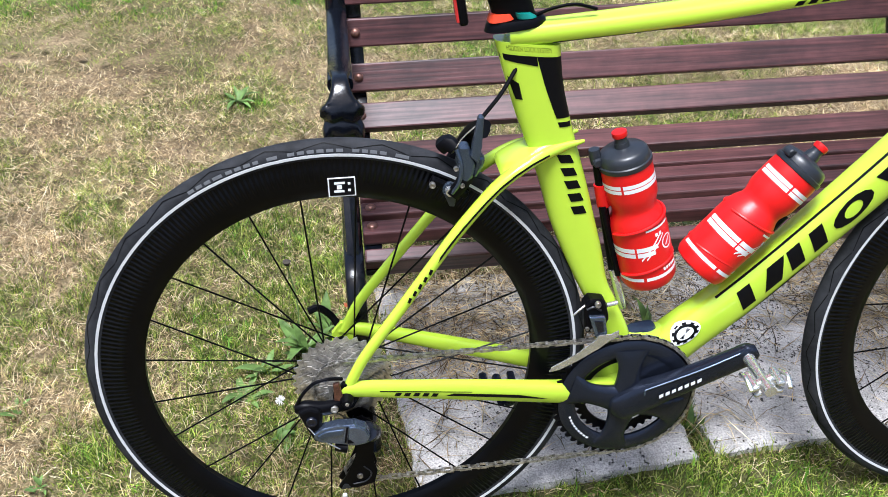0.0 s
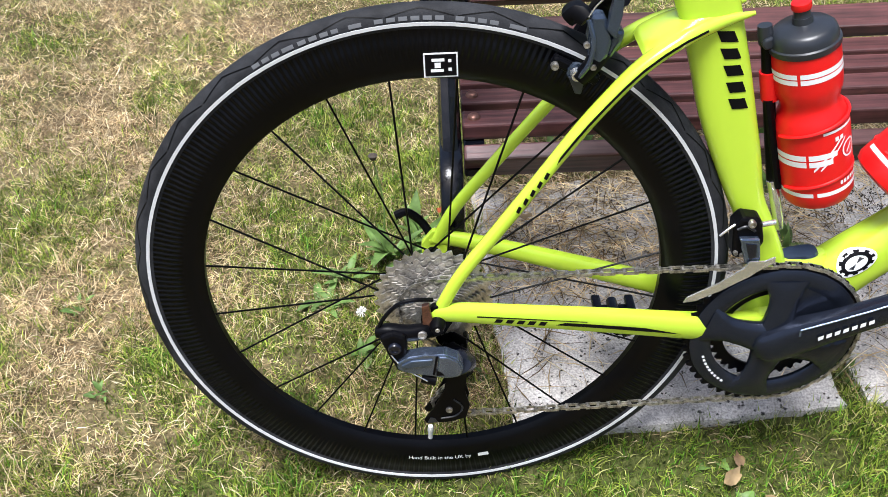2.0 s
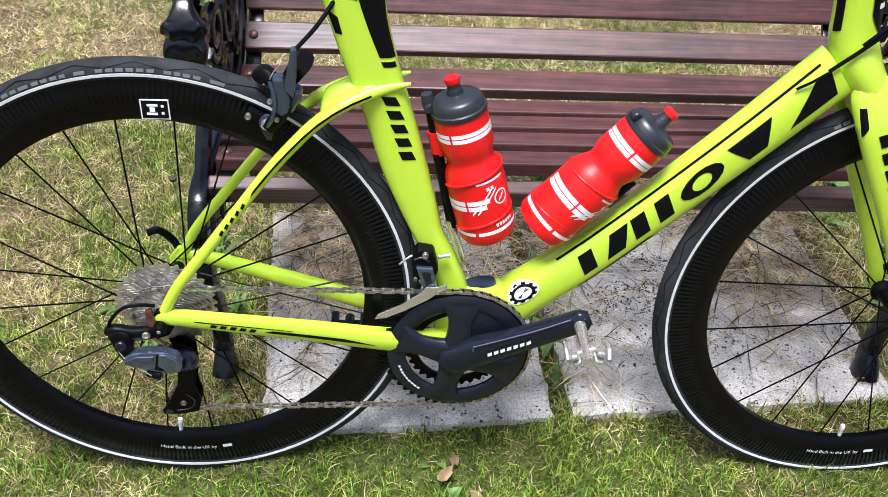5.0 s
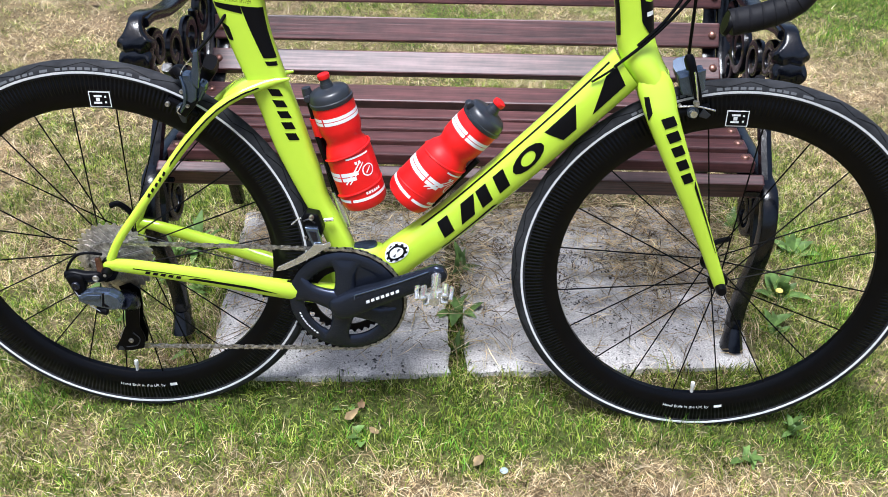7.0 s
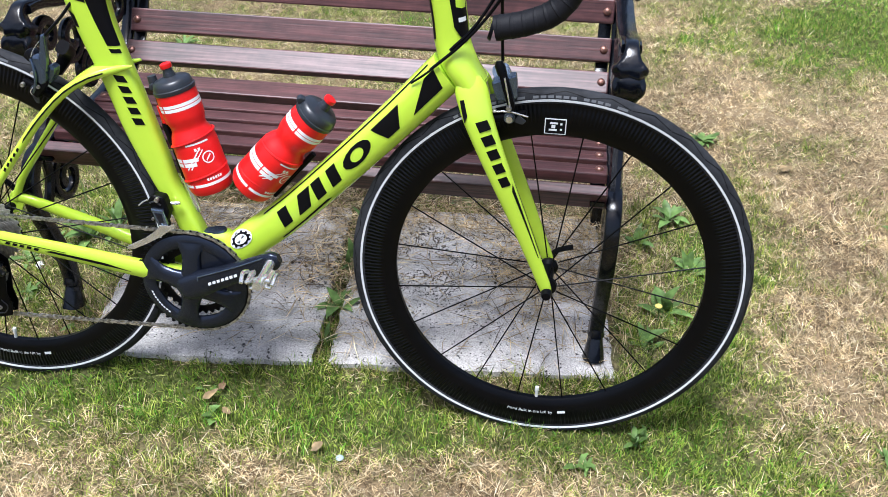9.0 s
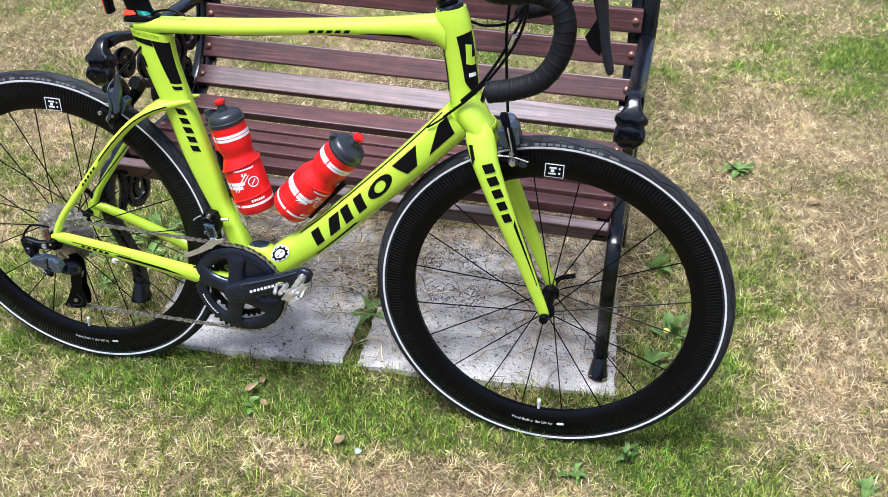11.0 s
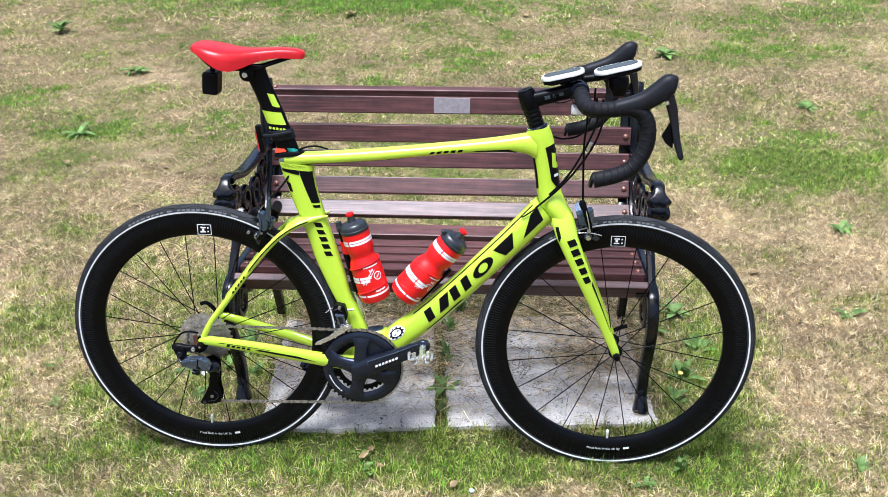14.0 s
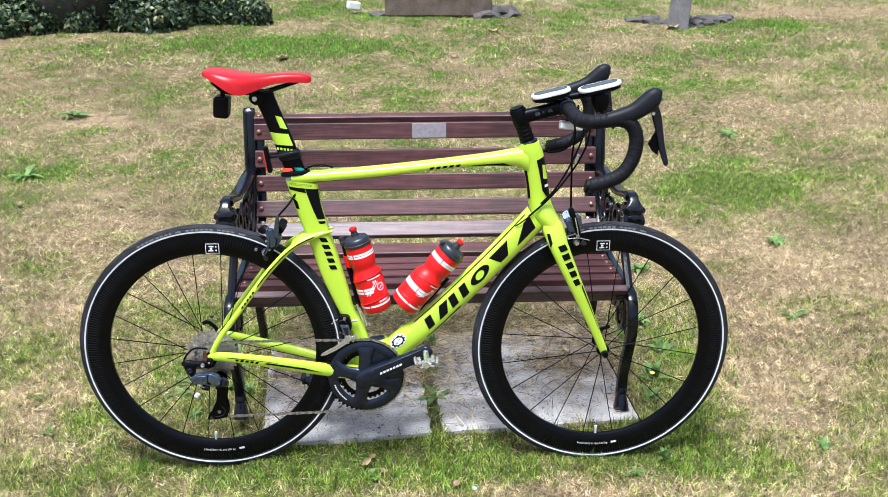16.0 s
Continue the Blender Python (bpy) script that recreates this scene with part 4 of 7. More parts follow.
    fp = part("pedal", tube([(fx, 0.06, fz, 0.0085, 0.0085), (fx, 0.12, fz, 0.0075, 0.0075)], sides=12, per=2, side=(1, 0, 0)), CRANKM, bike, "clipless pedal of the silver pair, coloured dark for shade")
    for dx, dz, sx, sy, sz in ((0.022, 0.006, 0.012, 0.042, 0.010), (-0.022, 0.006, 0.012, 0.046, 0.010), (0.0, -0.006, 0.05, 0.03, 0.012)):
        part("pedal_jaw", box((sx, sy, sz), pose(fx + dx, 0.10, fz + dz), 0.003), CRANKM, fp)


build_crank()


def build_chain():
    """Links along the run: top, round the rear sprocket and the cage, bottom."""
    cy = CHAIN_Y
    rs = 0.0415
    pts = []
    ring_r = 0.1005
    for k in range(30):  # round the front of the ring, top to bottom
        a = math.radians(97) - math.radians(190) * k / 29
        pts.append((BB[0] + ring_r * math.cos(a), cy, BB[1] + ring_r * math.sin(a)))
    pts.append((0.20, cy - 0.001, 0.1765))
    low = (0.012, 0.194)
    for k in range(7):
        a = math.radians(-90) - math.radians(150) * k / 6
        pts.append((low[0] + 0.020 * math.cos(a), cy - 0.004, low[1] + 0.020 * math.sin(a)))
    up = (0.013, 0.262)
    for k in range(6):
        a = math.radians(-40) + math.radians(150) * k / 5
        pts.append((up[0] + 0.020 * math.cos(a), cy - 0.004, up[1] + 0.020 * math.sin(a)))
    for k in range(9):
        a = math.radians(235) - math.radians(150) * k / 8
        pts.append((REAR[0] + rs * math.cos(a), cy - 0.003, REAR[1] + rs * math.sin(a)))
    pts.append((0.2, cy - 0.001, 0.382))
    # even steps of half an inch
    P = [np.array(p) for p in pts] + [np.array(pts[0])]
    seg = [np.linalg.norm(b - a) for a, b in zip(P, P[1:])]
    total = sum(seg)
    n = int(total / 0.0127)
    bm = bmesh.new()
    cum = np.concatenate([[0], np.cumsum(seg)])
    at = lambda d: np.array([np.interp(d % total, cum, [p[i] for p in P]) for i in range(3)])
    for k in range(n):
        a, b = at(k * total / n), at((k + 1) * total / n)
        d = Vector(b - a)
        m = Matrix.Translation(Vector((a + b) / 2)) @ Matrix(((d.normalized().x, 0, -d.normalized().z, 0), (0, 1, 0, 0), (d.normalized().z, 0, d.normalized().x, 0), (0, 0, 0, 1)))
        w = 0.0036 if k % 2 else 0.0019
        for s in (-1, 1):
            outline = []
            for j in range(10):
                t = 2 * math.pi * j / 10
                waist = 0.0039 if abs(math.sin(t)) < 0.8 else 0.0020
                outline.append((math.cos(t) * 0.0040 + math.copysign(0.0050, math.cos(t)), math.sin(t) * waist))
            fr = [bm.verts.new(m @ Vector((x, s * w - 0.0005, z))) for x, z in outline]
            bk = [bm.verts.new(m @ Vector((x, s * w + 0.0005, z))) for x, z in outline]
            bm.faces.new(fr)
            bm.faces.new(bk)
            for j in range(10):
                bm.faces.new((fr[j], fr[(j + 1) % 10], bk[(j + 1) % 10], bk[j]))
        add_lathe(bm, [(0.0, -0.0036), (0.0018, -0.0036), (0.0018, 0.0036), (0.0, 0.0036)], segs=6, axis="y", m=Matrix.Translation(Vector(a)), cap=False)
    part("chain", bm, CHAINM, bike, "oily steel chain")


build_chain()


def pulley(x, z, parent):
    p = part("pulley", toothed(0.021, 11, 0.005, 0.004, 0.003, 0.0), SATIN, parent)
    p.location = (x, CHAIN_Y - 0.004, z)


def stud(x, y, z, r, mat, parent, name="bolt", h=0.003):
    """A round bolt head that faces the path."""
    mat = CHAINM if mat is STEEL else mat
    return part(name, lathe([(0.0, -h * 0.6), (r * 0.45, -h * 0.6), (r * 0.5, -h), (r * 0.85, -h), (r, -h * 0.5), (r, h), (0.0, h)], segs=14, axis="y", m=pose(x, y, z)), mat, parent)


def build_derailleurs():
    rd = part("rear_derailleur", tube([(0.0, -0.077, 0.337, 0.008, 0.005), (-0.013, -0.081, 0.338, 0.0095, 0.007), (-0.030, -0.085, 0.340, 0.0095, 0.008), (-0.050, -0.086, 0.344, 0.010, 0.008), (-0.063, -0.085, 0.344, 0.006, 0.006)], sides=12, per=4, power=2.6), SATIN, bike, "black and blue-grey rear derailleur")
    part("knuckle", prism([(-0.060, 0.345), (-0.045, 0.352), (-0.030, 0.346), (-0.029, 0.328), (-0.037, 0.296), (-0.042, 0.294), (-0.048, 0.314)], 0.017, centre=-0.090, bevel=0.004), SATIN, rd)
    part("link_plate", prism([(-0.041, 0.313), (-0.030, 0.321), (-0.010, 0.3235), (0.012, 0.3235), (0.026, 0.316), (0.031, 0.303), (0.027, 0.291), (0.010, 0.288), (-0.004, 0.293), (-0.034, 0.299), (-0.042, 0.305)], 0.015, centre=-0.097, bevel=0.0018), LINKBLUE, rd, "blue-grey polished parallelogram link")
    part("link_face", prism([(0.004, 0.3225), (0.013, 0.3225), (0.025, 0.315), (0.029, 0.303), (0.025, 0.293), (0.012, 0.291), (0.009, 0.300), (0.002, 0.302)], 0.006, centre=-0.1045, bevel=0.0016), LINKBLUE, rd)
    part("link_facet", prism([(-0.037, 0.3115), (-0.026, 0.3175), (-0.002, 0.3185), (-0.004, 0.3095), (-0.036, 0.3065)], 0.0035, centre=-0.1048, bevel=0.0012), ALLOY, rd)
    part("link_groove", prism([(0.001, 0.3220), (0.0035, 0.3220), (-0.001, 0.2960), (-0.0035, 0.2960)], 0.004, centre=-0.1042), SATIN, rd)
    part("link_notch", box((0.009, 0.003, 0.007), pose(0.005, -0.1052, 0.2985), 0.0005), SATIN, rd)
    part("cable_clamp", tube([(-0.016, -0.096, 0.284, 0.007, 0.006), (0.000, -0.099, 0.281, 0.007, 0.006)], sides=10, per=2), SATIN, rd)
    part("p_knuckle", tube([(0.026, -0.090, 0.292, 0.014, 0.009), (0.028, -0.075, 0.284, 0.018, 0.014), (0.024, -0.06, 0.276, 0.018, 0.014)], sides=14, per=3), GLOSS, rd)
    for y in (CHAIN_Y - 0.014, CHAIN_Y + 0.005):
        cage = [(0.000, 0.292), (0.020, 0.300), (0.036, 0.288), (0.036, 0.258), (0.031, 0.225), (0.037, 0.200), (0.032, 0.178), (0.010, 0.172), (-0.016, 0.171), (-0.019, 0.177), (-0.006, 0.197), (0.008, 0.226), (0.012, 0.255)]
        part("cage_plate", prism(cage, 0.0025, centre=y, bevel=0.0006), SATIN, rd)
    part("cage_tip", prism([(-0.015, 0.1725), (-0.003, 0.1735), (-0.006, 0.180), (-0.011, 0.181)], 0.0010, centre=CHAIN_Y - 0.0158), CAP, rd)
    pulley(0.016, 0.272, rd)
    pulley(0.012, 0.194, rd)
    stud(0.012, CHAIN_Y - 0.0165, 0.194, 0.0042, STEEL, rd, "cage_bolt", 0.002)
    part("cage_bow", tube([(0.018, CHAIN_Y - 0.0165, 0.211), (0.028, CHAIN_Y - 0.0165, 0.198), (0.020, CHAIN_Y - 0.0165, 0.184), (0.002, CHAIN_Y - 0.0165, 0.180)], 0.0011, sides=6), CAP, rd)
    part("hanger", prism([(-0.012, 0.372), (-0.004, 0.374), (0.000, 0.345), (-0.012, 0.338)], 0.006, centre=-0.0775, bevel=0.001), material("worn_hanger", (0.16, 0.07, 0.04), 0.4, metal=0.5, vary=0.4, scale=90), rd, "worn brown hanger")
    stud(-0.013, -0.0885, 0.339, 0.0055, STEEL, rd, "hanger_bolt", 0.0015)
    stud(-0.043, -0.0995, 0.331, 0.0075, GLOSS, rd, "link_pivot")
    part("axle_nut", lathe([(0.0, -0.012), (0.006, -0.012), (0.009, -0.004), (0.009, 0.008), (0.0, 0.008)], segs=16, axis="y", m=pose(0.004, -0.078, 0.346)), SATIN, rd)
    stud(0.004, -0.0895, 0.346, 0.0028, STEEL, rd, "axle_screw", 0.001)
    part("cable_housing", tube([(0.000, -0.076, 0.378), (-0.018, -0.084, 0.385), (-0.037, -0.086, 0.381), (-0.054, -0.086, 0.362), (-0.062, -0.086, 0.342)], 0.0024, sides=8, per=6), SATIN, rd)
    part("inner_cable", tube([(-0.058, -0.092, 0.336), (-0.038, -0.102, 0.308), (-0.010, -0.103, 0.284)], 0.0009, sides=5), STEEL, rd)
    fd = part("front_derailleur", prism([(0.323, 0.436), (0.331, 0.447), (0.352, 0.443), (0.359, 0.414), (0.350, 0.392), (0.327, 0.394)], 0.022, centre=-0.034, bevel=0.004), SATIN, bike, "black front derailleur with a silver cage")
    part("fd_link", prism([(0.329, 0.424), (0.351, 0.423), (0.356, 0.394), (0.340, 0.389)], 0.007, centre=-0.048, bevel=0.0018), LINKBLUE, fd, "blue-grey link")
    part("fd_slot", prism([(0.336, 0.418), (0.348, 0.416), (0.350, 0.400), (0.343, 0.397)], 0.0012, centre=-0.0518), GLOSS, fd)
    stud(0.341, -0.047, 0.440, 0.0042, STEEL, fd, "fd_bolt")
    stud(0.329, -0.046, 0.402, 0.0026, STEEL, fd, "limit_screw", 0.002)
    stud(0.336, -0.046, 0.399, 0.0026, STEEL, fd, "limit_screw", 0.002)
    part("fd_ridge", tube([(0.327, -0.045, 0.432), (0.336, -0.046, 0.436), (0.346, -0.046, 0.430)], 0.0016, sides=6), CAP, fd)
    part("clamp_bolt", tube([(0.358, -0.030, 0.427), (0.373, -0.028, 0.428)], 0.0032, sides=10, per=1), STEEL, fd)
    plate = [(0.277, 0.342), (0.281, 0.350), (0.314, 0.368), (0.339, 0.387), (0.343, 0.396), (0.360, 0.395), (0.370, 0.401), (0.371, 0.393), (0.355, 0.384), (0.346, 0.375), (0.316, 0.357), (0.291, 0.344)]
    part("cage_plate", prism(plate, 0.0018, centre=CHAIN_Y - 0.010, bevel=0.0005), STEEL, fd, "silver shifting cage")
    part("cable_end", tube([(0.324, -0.044, 0.438), (0.316, -0.047, 0.434), (0.308, -0.048, 0.427)], 0.0014, sides=6), STEEL, fd)


build_derailleurs()

# ---- saddle, seat post, lights ----


def build_saddle():
    post = part("seat_post", side_loft(dense([(0.212, 0.80, 0.262, 0.80, 0.012), (0.197, 0.845, 0.247, 0.845, 0.012), (0.177, 0.905, 0.226, 0.905, 0.012), (0.159, 0.955, 0.207, 0.955, 0.012), (0.146, 0.985, 0.195, 0.988, 0.014), (0.143, 1.006, 0.190, 1.008, 0.016)]), 2.2), SATIN, bike, "black aero seat post with lime bands")
    part("lime_band", side_loft([(0.1855, 0.880, 0.2355, 0.876, 0.0126), (0.1755, 0.910, 0.2255, 0.904, 0.0127)], 2.2), LIME, post, "lime band")
    part("lime_patch", side_loft([(0.196, 0.922, 0.2205, 0.916, 0.0126), (0.187, 0.951, 0.2085, 0.945, 0.0127)], 2.2), LIME, post)
    pr = bmesh.new()
    for k in range(5):
        x = 0.195 + k * 0.0080
        z = 0.8705 - k * 0.0010
        pr.faces.new([pr.verts.new((x + a, -0.0127, z + b)) for a, b in ((-0.0028, -0.002), (0.0022, -0.004), (0.0032, 0.0015), (-0.0016, 0.0035))])
    part("post_print", pr, LIME, post)
    part("clamp", lathe([(0.0, -0.022), (0.012, -0.022), (0.017, -0.018), (0.017, 0.018), (0.012, 0.022), (0.0, 0.022)], segs=20, axis="y", m=pose(0.152, 0, 0.993)), SATIN, post)
    part("clamp_bolt", lathe([(0.0, -0.003), (0.006, -0.003), (0.007, 0.003), (0.0, 0.003)], segs=12, axis="y", m=pose(0.149, -0.024, 0.992)), STEEL, post)
    rows = [(0.030, 0.018, 1.054, 0.004, 0.008), (0.038, 0.036, 1.059, 0.006, 0.010), (0.052, 0.052, 1.060, 0.009, 0.013), (0.074, 0.063, 1.057, 0.013, 0.022), (0.098, 0.066, 1.053, 0.017, 0.032), (0.122, 0.060, 1.049, 0.018, 0.034), (0.146, 0.047, 1.047, 0.016, 0.028), (0.172, 0.034, 1.047, 0.012, 0.021), (0.20, 0.0265, 1.048, 0.009, 0.017), (0.228, 0.023, 1.049, 0.008, 0.016), (0.254, 0.0205, 1.048, 0.008, 0.016), (0.272, 0.017, 1.045, 0.008, 0.014), (0.281, 0.008, 1.040, 0.006, 0.009)]
    rings = []
    for x, w, top, arch, skirt in dense(rows, 4):
        ring = []
        for k in range(15):
            t = -1 + 2 * k / 14
            ring.append((x, w * math.sin(t * math.pi / 2), top - arch * abs(t) ** 2.2 - (skirt * 0.75 * max(0, abs(t) - 0.75) / 0.25)))
        for k in range(9):
            t = 1 - 2 * (k + 0.5) / 9
            ring.append((x, w * 0.86 * t, top - arch * 0.9 - skirt * 0.55))
        rings.append(ring)
    sad = part("saddle", add_loft(bmesh.new(), rings), SADDLE, bike, "red leather racing saddle", 60)
    for s in (-1, 1):
        part("saddle_rail", tube([(0.052, s * 0.024, 1.032), (0.08, s * 0.022, 1.008), (0.12, s * 0.022, 1.004), (0.17, s * 0.022, 1.005), (0.20, s * 0.017, 1.013), (0.255, s * 0.008, 1.030)], 0.0037, sides=8), SATIN, sad)
    part("under_shell", side_loft([(0.060, 1.024, 0.20, 1.024, 0.026), (0.06, 1.032, 0.25, 1.034, 0.018)], 2.4), SATIN, sad)
    box_ob = part("saddle_box", box((0.034, 0.046, 0.050), pose(0.070, -0.008, 0.972, 0, 6, 0), 0.005), SATIN, bike, "black box light hung under the saddle")
    part("box_face", box((0.002, 0.036, 0.040), pose(0.0525, -0.008, 0.974, 0, 6, 0), 0.0008), GLOSS, box_ob)
    part("box_clip", tube([(0.072, -0.006, 0.995), (0.076, -0.006, 1.034)], 0.006, sides=8, per=1), SATIN, box_ob)
    light = part("rear_light", box((0.011, 0.020, 0.066), pose(0.168, -0.002, 0.842, 0, -8, 0), 0.004), SATIN, bike, "slim black rear light with a red lens")
    part("lens", box((0.004, 0.016, 0.050), pose(0.1625, -0.002, 0.838, 0, -8, 0), 0.0015), REDLENS, light)
    part("strap", side_loft([(0.196, 0.838, 0.250, 0.846, 0.0150), (0.1945, 0.842, 0.249, 0.850, 0.0165), (0.190, 0.856, 0.245, 0.864, 0.0165), (0.189, 0.860, 0.243, 0.868, 0.0150)], 2.4), HOOD, light)
    part("strap_ridge", tube([(0.178, -0.012, 0.851, 0.004, 0.004), (0.200, -0.0165, 0.853, 0.004, 0.003), (0.225, -0.018, 0.858, 0.004, 0.003), (0.244, -0.014, 0.862, 0.003, 0.003)], sides=8, per=3), HOOD, light)
    part("light_arm", tube([(0.173, -0.002, 0.850), (0.19, -0.003, 0.852), (0.206, -0.004, 0.858)], 0.006, sides=8), SATIN, light)
    part("cable", tube([(0.255, -0.006, 0.817), (0.275, -0.012, 0.826), (0.30, -0.013, 0.829), (0.325, -0.012, 0.822)], 0.0022, sides=6), SATIN, light)


build_saddle()

# ---- cockpit ----


def build_cockpit():
    stem = part("stem", tube([(0.780, 0, 0.938, 0.017, 0.016), (0.81, 0, 0.945, 0.0165, 0.0155), (0.85, 0, 0.955, 0.016, 0.016), (0.880, 0, 0.963, 0.018, 0.021)], sides=14, per=3, power=2.8), SATIN, bike, "black stem with steerer spacers")
    ax = Vector((0.770 - 0.799, 0, 0.958 - 0.876)).normalized()
    tiltm = Matrix.Translation((0.799, 0, 0.876)) @ ax.to_track_quat("Z", "Y").to_matrix().to_4x4()
    part("headset_cap", lathe([(0.0, -0.002), (0.0235, -0.002), (0.0235, 0.003), (0.0195, 0.006), (0.0, 0.006)], segs=28, m=tiltm), GLOSS, stem)
    for k in range(4):
        h = 0.006 + k * 0.010
        part("spacer", lathe([(0.0, h + 0.0005), (0.0172, h + 0.0005), (0.018, h + 0.0015), (0.018, h + 0.0085), (0.0172, h + 0.0095), (0.0, h + 0.0095)], segs=28, m=tiltm), SATIN, stem)
    part("steerer_clamp", lathe([(0.0, 0.046), (0.0185, 0.046), (0.020, 0.049), (0.020, 0.084), (0.0185, 0.087), (0.0, 0.087)], segs=28, m=tiltm), SATIN, stem)
    part("top_cap", lathe([(0.0, 0.087), (0.0175, 0.087), (0.017, 0.091), (0.005, 0.092), (0.0, 0.090)], segs=28, m=tiltm), SATIN, stem)
    for h in (0.056, 0.076):
        part("clamp_bolt", lathe([(0.0, -0.012), (0.0045, -0.012), (0.0045, 0.012), (0.0, 0.012)], segs=10, axis="y", m=tiltm @ pose(-0.022, 0, h)), STEEL, stem)
    pr = bmesh.new()
    for k, w in enumerate((0.012, 0.007, 0.010)):
        x = 0.818 + k * 0.015
        add_box(pr, (w, 0.0006, 0.008), pose(x, -0.0159, 0.948 + k * 0.004, 0, -15, 0))
    part("stem_print", pr, ALLOY, stem)
    part("faceplate", lathe([(0.0, -0.025), (0.018, -0.025), (0.021, -0.021), (0.021, 0.021), (0.018, 0.025), (0.0, 0.025)], segs=24, axis="y", m=pose(0.888, 0, 0.963)), GLOSS, stem)
    bar = part("handlebar", tube([(0.888, -0.06, 0.963), (0.888, 0.06, 0.963)], 0.0158, sides=16, per=2, side=(1, 0, 0)), SATIN, bike, "black drop handlebar wrapped in tape")
    for s in (-1, 1):
        run = [(0.888, s * 0.045, 0.963), (0.888, s * 0.08, 0.963), (0.888, s * 0.125, 0.962), (0.893, s * 0.165, 0.960), (0.912, s * 0.190, 0.961), (0.940, s * 0.199, 0.965), (0.972, s * 0.201, 0.968), (0.998, s * 0.202, 0.958), (1.012, s * 0.203, 0.928), (1.008, s * 0.204, 0.885), (0.985, s * 0.206, 0.847), (0.950, s * 0.207, 0.829), (0.908, s * 0.208, 0.819)]
        back = 0.026 if s > 0 else 0.0
        run = [(x - back * abs(y) / 0.2, y, z) for x, y, z in run]
        path = smooth_path(run, 8)
        # wraps of tape: a slight ridge every turn
        tape = bmesh.new()
        pts = [(*p, 0.0162, 0.0162) for p in path]
        add_tube(tape, pts, 0.0162, sides=16, per=2)
        tp = part("bar_tape", tape, TAPE, bar)
        for i in range(2, len(path) - 1, 3):
            a = Vector(path[i])
            d = (Vector(path[i + 1]) - Vector(path[i - 1])).normalized()
            q = (d + Vector((0, 0.12, 0.1))).normalized().to_track_quat("Z", "Y").to_matrix().to_4x4()
            part("tape_edge", lathe([(0.0160, -0.004), (0.0169, -0.0005), (0.0160, 0.0012)], segs=16, m=Matrix.Translation(a) @ q, cap=False), TAPE, tp)
        part("bar_plug", lathe([(0.0, -0.004), (0.014, -0.004), (0.0165, 0.001), (0.0, 0.001)], segs=16, axis="x", m=pose(0.906 - back, s * 0.208, 0.8185, 0, 14, 0)), SATIN, bar)
        hood = part("brake_hood", tube([(0.948, s * 0.200, 0.967, 0.0165, 0.0165), (0.978, s * 0.201, 0.975, 0.0180, 0.017), (1.006, s * 0.202, 0.986, 0.0195, 0.0175), (1.030, s * 0.202, 1.003, 0.0215, 0.0175), (1.047, s * 0.202, 1.018, 0.0205, 0.0165), (1.058, s * 0.202, 1.023, 0.014, 0.012), (1.063, s * 0.202, 1.023, 0.005, 0.005)], sides=16, per=4, power=2.4), HOOD, bar, "black rubber brake hood")
        part("hood_badge", box((0.003, 0.010, 0.010), pose(1.064, s * 0.202, 1.014, 0, -20, 0), 0.001), STEEL, hood)
        part("hood_pivot", lathe([(0.0, -0.002), (0.004, -0.002), (0.004, 0.002), (0.0, 0.002)], segs=10, axis="y", m=pose(1.042, s * 0.202 - 0.0185, 0.984)), STEEL, hood)
        lever = part("brake_lever", tube([(1.048, s * 0.202, 0.994, 0.010, 0.009), (1.056, s * 0.202, 0.970, 0.0105, 0.008), (1.063, s * 0.203, 0.940, 0.0085, 0.007), (1.070, s * 0.206, 0.905, 0.0075, 0.006), (1.080, s * 0.210, 0.872, 0.006, 0.005), (1.083, s * 0.211, 0.866, 0.003, 0.003)], sides=12, per=4, power=2.6), GLOSS, bar, "black brake lever")
        paddle = part("shift_paddle", prism([(1.056, 0.945), (1.050, 0.928), (1.040, 0.913), (1.049, 0.897), (1.064, 0.886), (1.067, 0.91)], 0.004, centre=s * 0.202 + 0.004, bevel=0.001), SATIN, bar)
        for o in (hood, lever, paddle):
            o.location.x = -back


build_cockpit()


def rounded_outline(length, width, n=8):
    pts = []
    r = width * 0.42
    for cx, cy, a0 in ((length / 2 - r, width / 2 - r, 0), (-length / 2 + r, width / 2 - r, 90), (-length / 2 + r, -width / 2 + r, 180), (length / 2 - r, -width / 2 + r, 270)):
        for k in range(n):
            a = math.radians(a0 + 90 * k / (n - 1))
            pts.append((cx + r * math.cos(a), cy + r * math.sin(a)))
    return pts


def build_computer(m, length, width):
    """A pale bike computer: shell, dark screen, dark underside and mount."""
    out = rounded_outline(length, width)
    rings = [[(x * k, y * k, z) for x, y in out] for k, z in ((0.90, -0.003), (0.98, -0.002), (1.0, 0.001), (0.98, 0.005), (0.92, 0.007))]
    ob = part("bike_computer", add_loft(bmesh.new(), [[m @ Vector(p) for p in r] for r in rings]), WHITE, bike, "white plastic bike computer with a dark screen")
    inn = rounded_outline(length * 0.86, width * 0.78)
    part("screen", add_loft(bmesh.new(), [[m @ Vector((x, y, 0.0062)) for x, y in inn], [m @ Vector((x, y, 0.0076)) for x, y in inn]]), SCREEN, ob)
    low = [[m @ Vector((x * k, y * k, z)) for x, y in out] for k, z in ((0.72, -0.014), (0.94, -0.010), (0.97, -0.0032))]
    part("underside", add_loft(bmesh.new(), low), SATIN, ob)
    return ob


